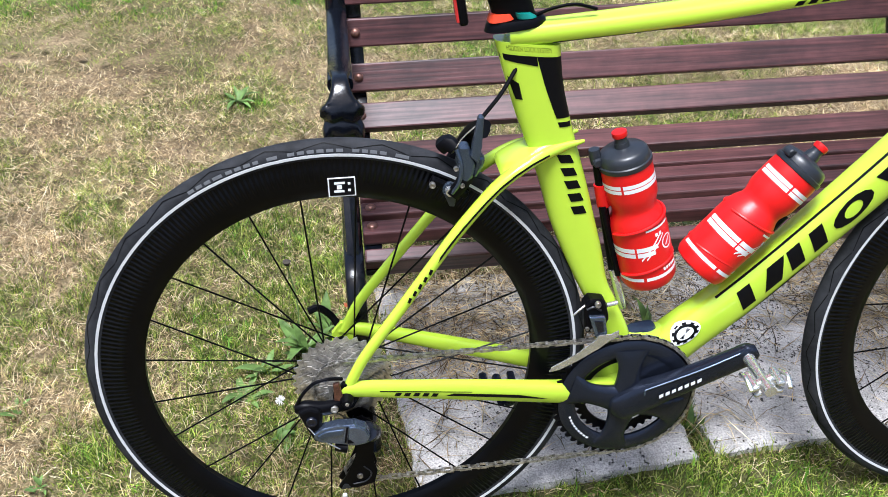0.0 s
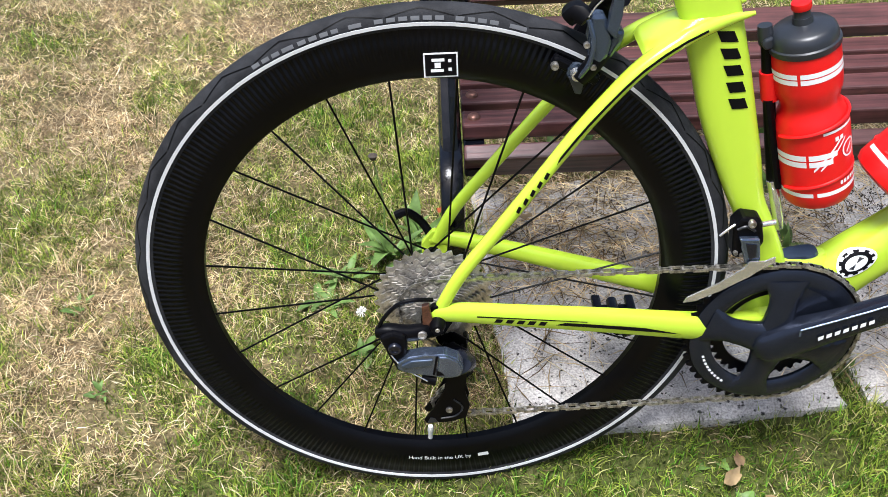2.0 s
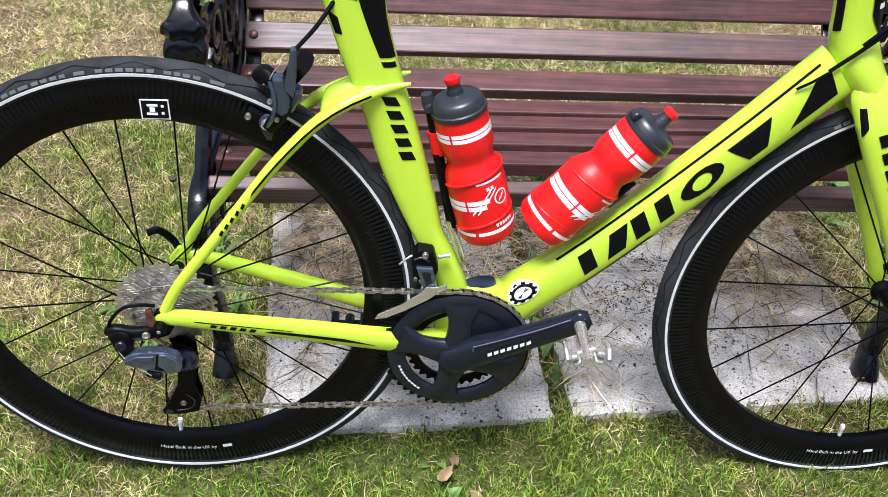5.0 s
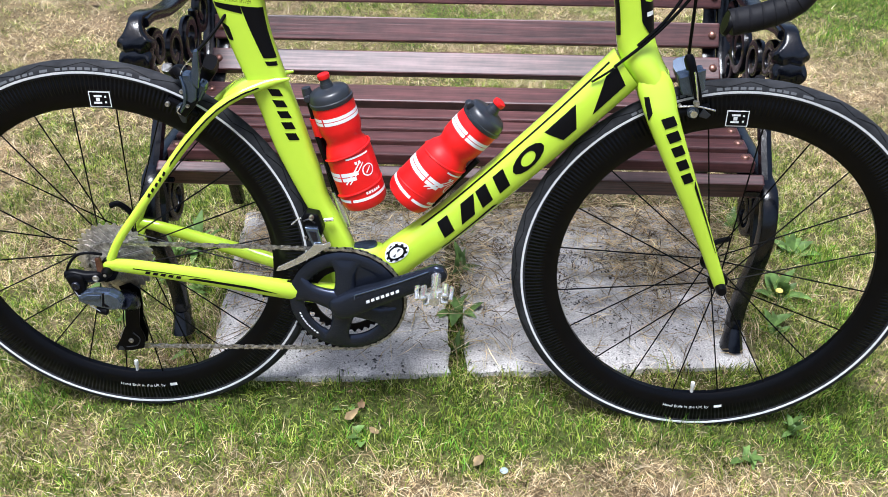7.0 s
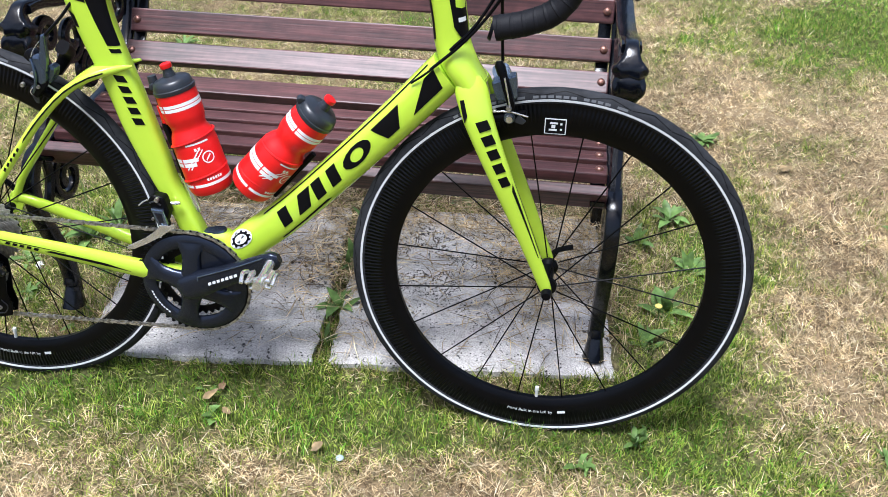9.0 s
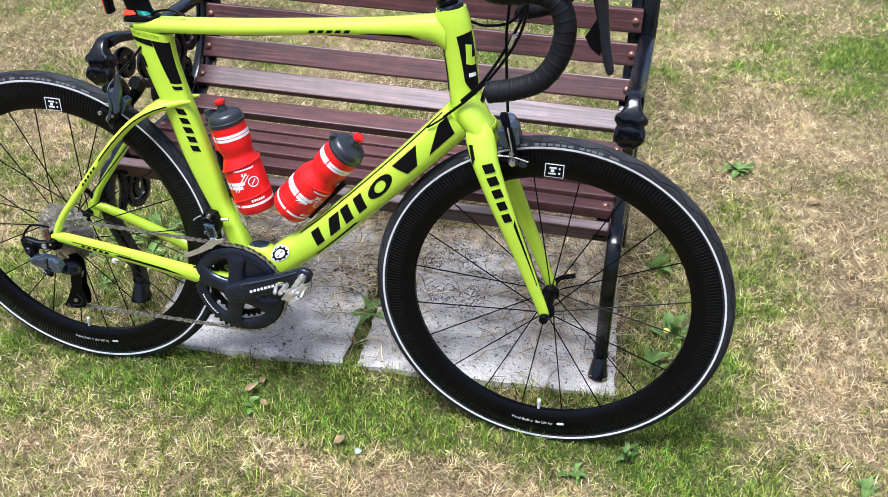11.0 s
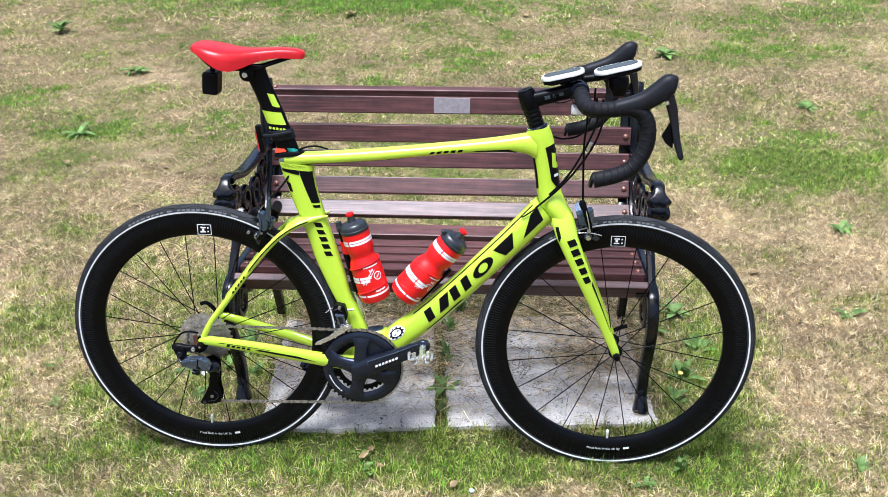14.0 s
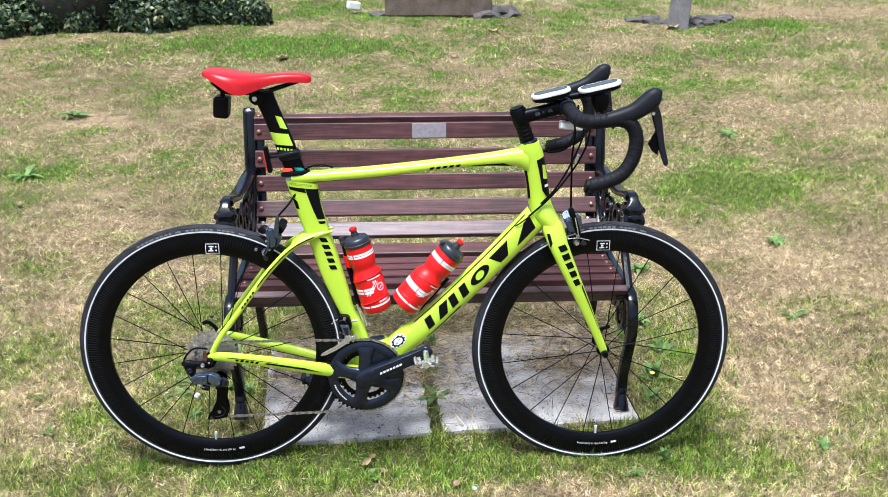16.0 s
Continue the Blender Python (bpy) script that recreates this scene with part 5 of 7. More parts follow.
ca_ob = build_computer(pose(0.851, 0.0, 0.994, 0, -13, 0), 0.096, 0.056)
part("mount", tube([(0.853, 0, 0.972), (0.858, 0, 0.984)], 0.014, sides=12, per=1), SATIN, ca_ob)
cb_ob = build_computer(pose(0.972, 0.02, 1.006, 0, -13, 0), 0.106, 0.060)
part("mount", tube([(0.89, 0.028, 0.980), (0.92, 0.025, 0.985), (0.965, 0.022, 0.992)], 0.009, sides=10, per=3), SATIN, cb_ob)
part("camera_mount", tube([(0.975, 0.02, 0.988, 0.022, 0.018), (0.976, 0.02, 0.968, 0.023, 0.02), (0.977, 0.02, 0.948, 0.014, 0.014)], sides=12, per=3, power=2.6), SATIN, cb_ob)
part("thumb_screw", lathe([(0.0, -0.007), (0.008, -0.007), (0.009, 0.0), (0.008, 0.007), (0.0, 0.007)], segs=10, axis="x", m=pose(0.995, 0.02, 0.950)), GLOSS, cb_ob)
front_light = part("front_light", tube([(0.872, -0.02, 0.923, 0.010, 0.015), (0.895, -0.02, 0.921, 0.011, 0.016), (0.925, -0.02, 0.918, 0.010, 0.015)], sides=12, per=3, power=3), WHITE, bike, "small white front light under the bar")
part("light_strap", lathe([(0.018, -0.006), (0.020, -0.006), (0.020, 0.006), (0.018, 0.006)], segs=20, axis="y", m=pose(0.888, -0.034, 0.955), closed=True), SATIN, front_light)

# ---- cables ----
for pts, r in (
    ([(0.895, -0.045, 0.952), (0.905, -0.045, 0.91), (0.902, -0.036, 0.85), (0.905, -0.025, 0.77), (0.908, -0.015, 0.712)], 0.0025),
    ([(0.935, -0.06, 0.955), (0.936, -0.058, 0.90), (0.92, -0.045, 0.845), (0.885, -0.034, 0.785), (0.845, -0.031, 0.737), (0.80, -0.029, 0.695)], 0.0025),
    ([(0.925, -0.02, 0.95), (0.93, -0.02, 0.90), (0.905, -0.026, 0.835), (0.868, -0.030, 0.77), (0.83, -0.031, 0.728)], 0.0025),
    ([(0.93, 0.06, 0.955), (0.925, 0.05, 0.90), (0.90, 0.03, 0.855), (0.86, 0.012, 0.848), (0.832, 0.003, 0.856)], 0.0025),
    ([(0.80, -0.03, 0.694), (0.785, -0.0285, 0.682), (0.77, -0.024, 0.670)], 0.0018),
    ([(0.86, -0.018, 0.968), (0.835, -0.022, 0.955), (0.838, -0.022, 0.938), (0.87, -0.022, 0.945), (0.885, -0.022, 0.972)], 0.0016),
):
    part("cable", tube(pts, r, sides=8, per=8), SATIN, bike)
part("barrel_adjuster", tube([(0.917, -0.042, 0.853), (0.91, -0.039, 0.832)], 0.0048, sides=10, per=1), STEEL, bike)

# ---- brakes ----


def rim_pad(parent, x, z, centre, y=-0.019):
    """A brake shoe lying along the rim."""
    a = math.atan2(z - centre[1], x - centre[0])
    m = pose(x, y, z, 0, -math.degrees(a) + 90, 0)
    part("brake_pad", box((0.052, 0.010, 0.011), m, 0.003), SATIN, parent)
    part("pad_bolt", lathe([(0.0, -0.004), (0.0055, -0.004), (0.0065, 0.003), (0.0, 0.003)], segs=12, axis="y", m=pose(x, y - 0.012, z)), STEEL, parent)
    part("pad_washer", lathe([(0.0, -0.002), (0.009, -0.002), (0.009, 0.004), (0.0, 0.004)], segs=14, axis="y", m=pose(x, y - 0.006, z)), ALLOY, parent)


rb = part("rear_brake", prism([(0.160, 0.675), (0.173, 0.675), (0.181, 0.648), (0.178, 0.633), (0.171, 0.623), (0.159, 0.630), (0.162, 0.650)], 0.018, centre=-0.029, bevel=0.004), ALLOY, bike, "dark blue-grey rear rim brake")
part("brake_lever_arm", prism([(0.184, 0.712), (0.191, 0.712), (0.188, 0.675), (0.184, 0.650), (0.174, 0.661), (0.177, 0.677)], 0.010, centre=-0.036, bevel=0.0025), ALLOY, rb)
part("brake_collar", prism([(0.183, 0.660), (0.194, 0.655), (0.191, 0.643), (0.181, 0.627), (0.176, 0.630)], 0.022, centre=-0.022, bevel=0.004), ALLOY, rb)
part("brake_arm", tube([(0.172, -0.030, 0.636, 0.010, 0.007), (0.163, -0.033, 0.622, 0.009, 0.006), (0.152, -0.032, 0.609, 0.008, 0.006)], sides=10, per=4, power=3), SATIN, rb)
part("brake_bow", tube([(0.158, -0.036, 0.670), (0.163, -0.040, 0.650), (0.160, -0.040, 0.628), (0.152, -0.036, 0.613)], 0.0026, sides=8), ALLOY, rb)
part("brake_arm", tube([(0.195, 0.0, 0.680, 0.010, 0.012), (0.185, 0.03, 0.660, 0.012, 0.010), (0.16, 0.032, 0.625, 0.009, 0.008)], sides=10, per=4, power=3), SATIN, rb)
part("brake_cap", tube([(0.142, -0.010, 0.664, 0.009, 0.010), (0.150, -0.014, 0.670, 0.010, 0.010), (0.159, -0.020, 0.664, 0.008, 0.010)], sides=10, per=3, power=3), SATIN, rb)
part("pad_plate", prism([(0.142, 0.611), (0.149, 0.593), (0.155, 0.592), (0.158, 0.607)], 0.003, centre=-0.030, bevel=0.0008), CAP, rb)
stud(0.164, -0.040, 0.624, 0.0030, STEEL, rb, "arm_bolt", 0.002)
stud(0.129, -0.027, 0.621, 0.0040, STEEL, rb, "pad_screw", 0.003)
stud(0.157, -0.038, 0.646, 0.0032, STEEL, rb, "arm_bolt", 0.002)
part("noodle", tube([(0.240, -0.010, 0.770), (0.214, -0.026, 0.735), (0.188, -0.036, 0.708)], 0.0026, sides=8), SATIN, rb)
part("inner_cable", tube([(0.180, -0.040, 0.700), (0.165, -0.036, 0.684), (0.158, -0.034, 0.672)], 0.0009, sides=5), STEEL, rb)
rim_pad(rb, 0.150, 0.613, REAR)
fb = part("front_brake", prism([(0.893, 0.684), (0.930, 0.697), (0.935, 0.664), (0.927, 0.652), (0.902, 0.655)], 0.024, centre=-0.021, bevel=0.004), ALLOY, bike, "dark blue-grey front rim brake")
part("brake_plate", prism([(0.917, 0.692), (0.931, 0.697), (0.935, 0.664), (0.926, 0.660)], 0.004, centre=-0.034, bevel=0.001), LINKBLUE, fb)
part("brake_arm", tube([(0.910, -0.038, 0.702, 0.006, 0.005), (0.917, -0.039, 0.680, 0.0065, 0.005), (0.925, -0.038, 0.655, 0.006, 0.005), (0.928, -0.035, 0.640, 0.005, 0.005)], sides=10, per=4, power=3), SATIN, fb)
part("brake_arm", tube([(0.905, 0.004, 0.690, 0.014, 0.012), (0.912, 0.030, 0.668, 0.012, 0.010), (0.925, 0.032, 0.635, 0.008, 0.008)], sides=10, per=4, power=3), ALLOY, fb)
part("barrel", tube([(0.904, -0.034, 0.718, 0.005, 0.005), (0.905, -0.035, 0.712, 0.008, 0.008), (0.910, -0.036, 0.698, 0.0075, 0.0075)], sides=12, per=1), SATIN, fb)
part("inner_cable", tube([(0.914, -0.045, 0.696), (0.920, -0.046, 0.672), (0.926, -0.044, 0.645)], 0.0014, sides=6), STEEL, fb)
stud(0.923, -0.044, 0.648, 0.0045, STEEL, fb, "pinch_bolt", 0.004)
stud(0.901, -0.036, 0.640, 0.0030, STEEL, fb, "pad_screw", 0.003)
part("quick_release", tube([(0.900, -0.040, 0.640), (0.925, -0.042, 0.642), (0.953, -0.042, 0.636)], 0.0014, sides=6), STEEL, fb)
part("pad_plate", prism([(0.938, 0.634), (0.950, 0.624), (0.944, 0.618), (0.932, 0.622)], 0.003, centre=-0.030, bevel=0.0008), CAP, fb)
rim_pad(fb, 0.924, 0.626, FRONT)

# ---- bottles, cages, pump ----


def cyl_block(bm, r, h0, h1, a0, a1, n=6, slant=0.0):
    """A thin curved plate on a round body; angles from the side that faces the path, to the right."""
    rows = []
    for i in range(n + 1):
        t = i / n
        a = math.radians(a0 + (a1 - a0) * t - 90)
        dz = slant * t
        rr = r if not callable(r) else None
        rows.append([bm.verts.new(((rr or r(h)) * math.cos(a), (rr or r(h)) * math.sin(a), h + dz)) for h in (h0, h1)])
    for p, q in zip(rows, rows[1:]):
        bm.faces.new((p[0], q[0], q[1], p[1]))


BOTTLE_PROFILE = [(0.0, 0.002), (0.026, 0.0), (0.033, 0.003), (0.0362, 0.010), (0.0365, 0.020), (0.0365, 0.085), (0.0358, 0.097), (0.0325, 0.108), (0.0287, 0.116), (0.0282, 0.121), (0.0295, 0.127), (0.0318, 0.134), (0.0326, 0.142), (0.0326, 0.172), (0.0320, 0.180), (0.030, 0.1815), (0.0, 0.1815)]


def build_bottle(base, tip, roll, scale, tube_side):
    a, b = Vector((base[0], 0.0, base[1])), Vector((tip[0], 0.0, tip[1]))
    zax = (b - a).normalized()
    yax = Vector((0, 1, 0))
    xax = yax.cross(zax).normalized()
    m = Matrix((xax, yax, zax)).transposed().to_4x4()
    ob = thing("water_bottle", "red plastic cycling bottle with a dark grey cap", "bottle", "bottles on the bicycle", BIKE @ Matrix.Translation(a) @ m @ pose(0, 0, 0, 0, 0, roll) @ Matrix.Diagonal((scale, scale, 1, 1)))
    part("body", lathe(BOTTLE_PROFILE, segs=48), BOTTLE, ob)
    cap = part("cap", lathe([(0.0, 0.1805), (0.0330, 0.1805), (0.0336, 0.1820), (0.0336, 0.1868), (0.0318, 0.1880), (0.0314, 0.1930), (0.0296, 0.1985), (0.0262, 0.2015), (0.0140, 0.2040), (0.0098, 0.2052), (0.0090, 0.2115), (0.0, 0.2115)], segs=40), CAP, ob, "dark grey screw cap")
    part("cap_tab", prism([(-0.030, 0.188), (-0.038, 0.188), (-0.040, 0.194), (-0.037, 0.199), (-0.029, 0.200)], 0.012, bevel=0.002), CAP, cap)
    part("nozzle", lathe([(0.0, 0.211), (0.0084, 0.211), (0.0076, 0.214), (0.0076, 0.220), (0.0, 0.221)], segs=20), CAP, cap)
    part("nozzle_tip", lathe([(0.0, 0.219), (0.0088, 0.219), (0.0096, 0.2215), (0.0092, 0.226), (0.006, 0.2275), (0.0, 0.2275)], segs=20), BOTTLE, cap, "red bite valve tip")
    def flush(name):
        nonlocal st
        part(name, st, PRINT, ob)
        st = bmesh.new()
    st = bmesh.new()
    for h0, h1 in ((0.1535, 0.1588), (0.1600, 0.1653)):
        cyl_block(st, 0.0329, h0, h1, -115, -32, 10)
        cyl_block(st, 0.0329, h0, h1, -27, 115, 20)
    flush("shoulder_band")
    cyl_block(st, 0.0368, 0.0200, 0.0250, -115, -22, 10)
    cyl_block(st, 0.0368, 0.0200, 0.0250, -16, 115, 16)
    flush("base_band")
    for h in (0.0585, 0.0665):
        cyl_block(st, 0.0368, h, h + 0.0065, -110, -28, 10)
        cyl_block(st, 0.0368, h, h + 0.0065, -24, 12 if h < 0.063 else 20, 8)
    flush("waist_band")
    cyl_block(st, 0.0368, 0.052, 0.055, -18, 30, 8, slant=0.032)
    cyl_block(st, 0.0368, 0.052, 0.0545, -8, 38, 8, slant=0.030)
    flush("slash_mark")
    cyl_block(st, 0.0364, 0.094, 0.097, 0, 60, 8)
    flush("neck_band")
    for k in range(6):
        cyl_block(st, 0.0369, 0.029, 0.0335, 22 + k * 7, 27 + k * 7, 2)
    flush("small_print")
    for k in range(2):
        cyl_block(st, 0.0369, 0.0835, 0.0885, 18 + k * 9, 24 + k * 9, 2)
    flush("small_print")
    # pale ring-shaped emblem, plain
    for q in range(16):
        a0 = 2 * math.pi * q / 16
        a1 = 2 * math.pi * (q + 1) / 16
        vs = []
        for aa, rr in ((a0, 0.0105), (a1, 0.0105), (a1, 0.0085), (a0, 0.0085)):
            th = math.radians(46 - 90) + rr * math.cos(aa) / 0.0368
            vs.append(st.verts.new((0.0369 * math.cos(th), 0.0369 * math.sin(th), 0.068 + rr * math.sin(aa))))
        st.faces.new(vs)
    cyl_block(st, 0.0369, 0.0625, 0.0655, 39, 53, 3, slant=0.008)
    flush("emblem")
    st.free()
    # holder: bracket along the tube and two hoops
    cage = part("bottle_cage", tube([(tube_side * 0.0405, 0, 0.02), (tube_side * 0.0405, 0, 0.13)], 0.005, sides=8, per=1), SATIN, bike, "black and red bottle cage")
    cage.matrix_local = Matrix.Translation(a) @ m
    for h, rad in ((0.092, 0.0378), (0.028, 0.0378)):
        hoop = []
        for k in range(19):
            th = math.radians(200 + 320 * k / 18 + 0)
            hoop.append((-0.001 + rad * math.cos(th + math.pi * 0.0), rad * math.sin(th), h + 0.012 * math.sin(k / 18 * math.pi)))
        part("hoop", tube(hoop, 0.0019, sides=8, per=2, side=(0, 0, 1)), BOTTLE, cage, "red cage hoop")
    return ob


build_bottle((0.424, 0.446), (0.370, 0.648), 0, 1.03, -1)
build_bottle((0.488, 0.456), (0.634, 0.622), 14, 1.07, 1)
pump = part("mini_pump", tube([(0.342, 0.006, 0.622), (0.358, 0.006, 0.540), (0.374, 0.006, 0.462)], 0.0065, sides=14, per=2), SATIN, bike, "slim black mini pump with a silver end")
part("pump_tail", tube([(0.373, 0.004, 0.462, 0.006, 0.006), (0.388, 0.003, 0.412, 0.006, 0.006), (0.392, 0.003, 0.398, 0.004, 0.004)], sides=14, per=2), STEEL, pump)
part("pump_head", lathe([(0.0, -0.010), (0.007, -0.010), (0.008, 0.0), (0.007, 0.010), (0.0, 0.010)], segs=14, m=pose(0.339, 0.006, 0.630, 0, -12, 0)), CAP, pump)
part("pump_clip", lathe([(0.007, -0.016), (0.0095, -0.016), (0.0095, 0.016), (0.007, 0.016)], segs=16, closed=True, m=pose(0.352, 0.006, 0.575, 0, -12, 0)), BOTTLE, pump)

# ---- painted marks on the frame ----


def surf(rows, t, w, p, lift=0.0006):
    """A place on the near side of a side_loft body: t along (0 to 1), w across (-1 rear to 1 front)."""
    rows = np.array(rows, float)
    mids = (rows[:, [0, 1]] + rows[:, [2, 3]]) / 2
    cum = np.concatenate([[0], np.cumsum(np.linalg.norm(np.diff(mids, axis=0), axis=1))])
    cum = cum / cum[-1]
    r = [np.interp(t, cum, rows[:, i]) for i in range(5)]
    w = max(-0.999, min(0.999, w))
    y = -r[4] * (1 - abs(w) ** p) ** (1 / p) - lift
    return ((r[0] + r[2]) / 2 + (r[2] - r[0]) / 2 * w, y, (r[1] + r[3]) / 2 + (r[3] - r[1]) / 2 * w)


def add_mark(bm, rows, p, quad, n=8, k=9, lift=0.0006):
    """A painted patch over four corners (t, w), bent onto the surface."""
    q = [np.array(c, float) for c in quad]
    grid = []
    for i in range(n + 1):
        a, b = q[0] + (q[1] - q[0]) * i / n, q[3] + (q[2] - q[3]) * i / n
        grid.append([bm.verts.new(surf(rows, *(a + (b - a) * j / k), p, lift)) for j in range(k + 1)])
    for i in range(n):
        for j in range(k):
            bm.faces.new((grid[i][j], grid[i + 1][j], grid[i + 1][j + 1], grid[i][j + 1]))


def mark(name, rows, p, quads, parent, mat=DECAL, lift=0.0006):
    bm = bmesh.new()
    for q in quads:
        add_mark(bm, rows, p, q, lift=lift)
    return part(name, bm, mat, parent)


DOWN = [(0.802, 0.712, 0.843, 0.660, 0.027), (0.70, 0.600, 0.744, 0.556, 0.0265), (0.548, 0.447, 0.592, 0.403, 0.025), (0.456, 0.371, 0.503, 0.327, 0.028)]
DOWN = [tuple(r) for r in smooth_path(DOWN, 4)]


def slanted(t0, t1, w0, w1, lean=0.0):
    """A parallelogram: along t0..t1, across w0..w1, leaning along the tube."""
    return [(t0 + lean, w0), (t1 + lean, w0), (t1, w1), (t0, w1)]


W0, W1 = -0.60, 0.34  # upper and lower edge of the mark across the tube


def bar_shape(t0, width, lean=-0.022, w0=W0, w1=W1):
    return slanted(t0, t0 + width, w0, w1, lean)


def oval_ring(t, w, rt, rw, inner, lean, n=14):
    """A slanted oval ring out of quads."""
    out = []
    pt = lambda k, f: (t + rt * f * math.cos(math.tau * k / n) + lean * (rw * f * math.sin(math.tau * k / n)), w - rw * (f ** 0.6) * math.sin(math.tau * k / n))
    for k in range(n):
        out.append([pt(k, 1), pt(k + 1, 1), pt(k + 1, inner), pt(k, inner)])
    return out


MARK_SHAPES = [  # two bars, two bars, oval ring, tapered block, solid triangle
    [bar_shape(0.775, 0.045), bar_shape(0.682, 0.060, -0.050)],
    [bar_shape(0.600, 0.046), bar_shape(0.522, 0.046)],
    oval_ring(0.415, -0.13, 0.068, 0.47, 0.45, -0.03),
    [[(0.185, W0), (0.318, W0), (0.290, W1), (0.235, W1)]],
    [[(0.018, W0), (0.062, W0), (0.168, W1), (0.030, W1)]],
]
dt_ob = [c for c in frame_ob.children if c.name.startswith("down_tube")][0]
for quads in MARK_SHAPES:
    mark("plain_mark", DOWN, 2.7, quads, dt_ob)
mark("pinstripe", DOWN, 2.7, [[(0.03, -0.93), (0.85, -0.93), (0.85, -0.87), (0.03, -0.87)]], dt_ob)
mark("lower_stripe", DOWN, 2.7, [[(0.62, 0.62), (0.86, 0.72), (0.86, 0.80), (0.60, 0.74)]], dt_ob)


LOWER = DOWN + [(0.405, 0.325, 0.432, 0.262, 0.034)]


def badge_ring(bm, r0, r1, a0, a1, lift):
    """A sector of a round sticker bent onto the tube's upper side."""
    pts = [(0.838 + r * 0.042 * math.cos(a), -0.52 + r * 0.44 * math.sin(a)) for r, a in ((r1, a0), (r1, a1), (r0, a1), (r0, a0))]
    bm.faces.new([bm.verts.new(surf(LOWER, t, w, 2.7, lift)) for t, w in pts])


bd = bmesh.new()
for ring in range(4):
    for q in range(24):
        badge_ring(bd, ring / 4 + 0.001, (ring + 1) / 4, math.tau * q / 24, math.tau * (q + 1) / 24, 0.0008)
rb_ob = part("round_badge", bd, PRINT, dt_ob, "round pale sticker with a dark cog")
bd = bmesh.new()
for q in range(20):
    badge_ring(bd, 0.55, 0.90 if q % 2 else 0.76, math.tau * q / 20, math.tau * (q + 1) / 20, 0.0013)
for k in range(5):
    for a in (0.0, math.pi):
        badge_ring(bd, 0.06 + 0.08 * k, 0.12 + 0.08 * k, a + 0.5 - 0.35, a + 0.5 + 0.35, 0.0013)
part("badge_cog", bd, DECAL, rb_ob)

SEAT = dense([(0.207, 0.792, 0.286, 0.782, 0.019), (0.221, 0.742, 0.291, 0.735, 0.0185), (0.236, 0.692, 0.302, 0.688, 0.018), (0.254, 0.642, 0.316, 0.638, 0.018), (0.267, 0.60, 0.327, 0.60, 0.018), (0.281, 0.55, 0.340, 0.55, 0.018), (0.300, 0.50, 0.353, 0.50, 0.018), (0.322, 0.45, 0.364, 0.45, 0.018)])
panel = [[(0.040, -0.98), (0.060, -0.98), (0.075, 0.16), (0.040, 0.16)], [(0.040, 0.16), (0.27, 0.42), (0.27, 0.97), (0.040, 0.97)], [(0.285, 0.42), (0.305, 0.46), (0.305, 0.92), (0.285, 0.92)]]
for q in panel:
    mark("black_panel", SEAT, 3.0, [q], frame_ob)
glyph = []
for k in range(5):
    t = 0.415 + k * 0.054
    glyph += [[(t, 0.0), (t + 0.034, 0.08), (t + 0.034, 0.64), (t, 0.56)]]
for q in glyph:
    mark("bar_mark", SEAT, 3.0, [q], frame_ob)
mark("small_crest", SEAT, 3.0, [[(0.12, -0.92), (0.20, -0.86), (0.20, -0.62), (0.14, -0.60)]], frame_ob)


def lettering(body, rows, p, t0, t1, w0, w1, parent, mat=DECAL, lift=0.0006):
    """Words bent onto a tube: t0 to t1 is the letters' height, w0 to w1 the line's run."""
    cu = bpy.data.curves.new("words", "FONT")
    cu.body = body
    src = new("words_source", cu)
    me = bpy.data.meshes.new_from_object(src.evaluated_get(bpy.context.evaluated_depsgraph_get()))
    bpy.data.objects.remove(src)
    xs, ys = [v.co.x for v in me.vertices], [v.co.y for v in me.vertices]
    x0, dx, y0, dy = min(xs), max(xs) - min(xs), min(ys), max(ys) - min(ys)
    for v in me.vertices:
        v.co = surf(rows, t1 + (t0 - t1) * (v.co.y - y0) / dy, w0 + (w1 - w0) * (v.co.x - x0) / dx, p, lift)
    me.materials.append(mat)
    ob = new("lettering", me)
    ob.parent = parent
    return ob


lettering("HIDDEN LOCK SYSTEM", SEAT, 3.0, 0.006, 0.024, -0.72, 0.62, frame_ob, DECAL, 0.0028)
TOP = dense([(0.264, 0.783, 0.262, 0.811, 0.020), (0.423, 0.794, 0.421, 0.822, 0.021), (0.588, 0.812, 0.586, 0.838, 0.021), (0.70, 0.819, 0.697, 0.851, 0.021), (0.770, 0.818, 0.765, 0.862, 0.023)])
gl = []
for k in range(5):
    t = 0.585 + k * 0.0315
    gl += [[(t - 0.004, -0.52), (t + 0.016, -0.52), (t + 0.024, -0.08), (t + 0.004, -0.08)]]
for c in frame_ob.children:
    if c.name.startswith("top_tube"):
        mark("block_mark", TOP, 2.6, gl, c)
        mark("wedge_mark", TOP, 2.6, [[(0.76, -0.60), (0.98, -0.92), (0.94, -0.45), (0.80, -0.50)]], c)
        mark("thin_stripe", TOP, 2.6, [[(0.02, -0.80), (0.50, -0.86), (0.50, -0.80), (0.02, -0.70)]], c)
HEAD = dense([(0.777, 0.874, 0.826, 0.881, 0.024), (0.775, 0.855, 0.835, 0.858, 0.025), (0.787, 0.82, 0.843, 0.825, 0.0245), (0.797, 0.77, 0.851, 0.775, 0.0235), (0.803, 0.725, 0.858, 0.735, 0.024), (0.815, 0.692, 0.872, 0.702, 0.031), (0.836, 0.662, 0.887, 0.676, 0.035)])
on_head = lambda q: [(0.088 + 0.767 * t, w) for t, w in q]
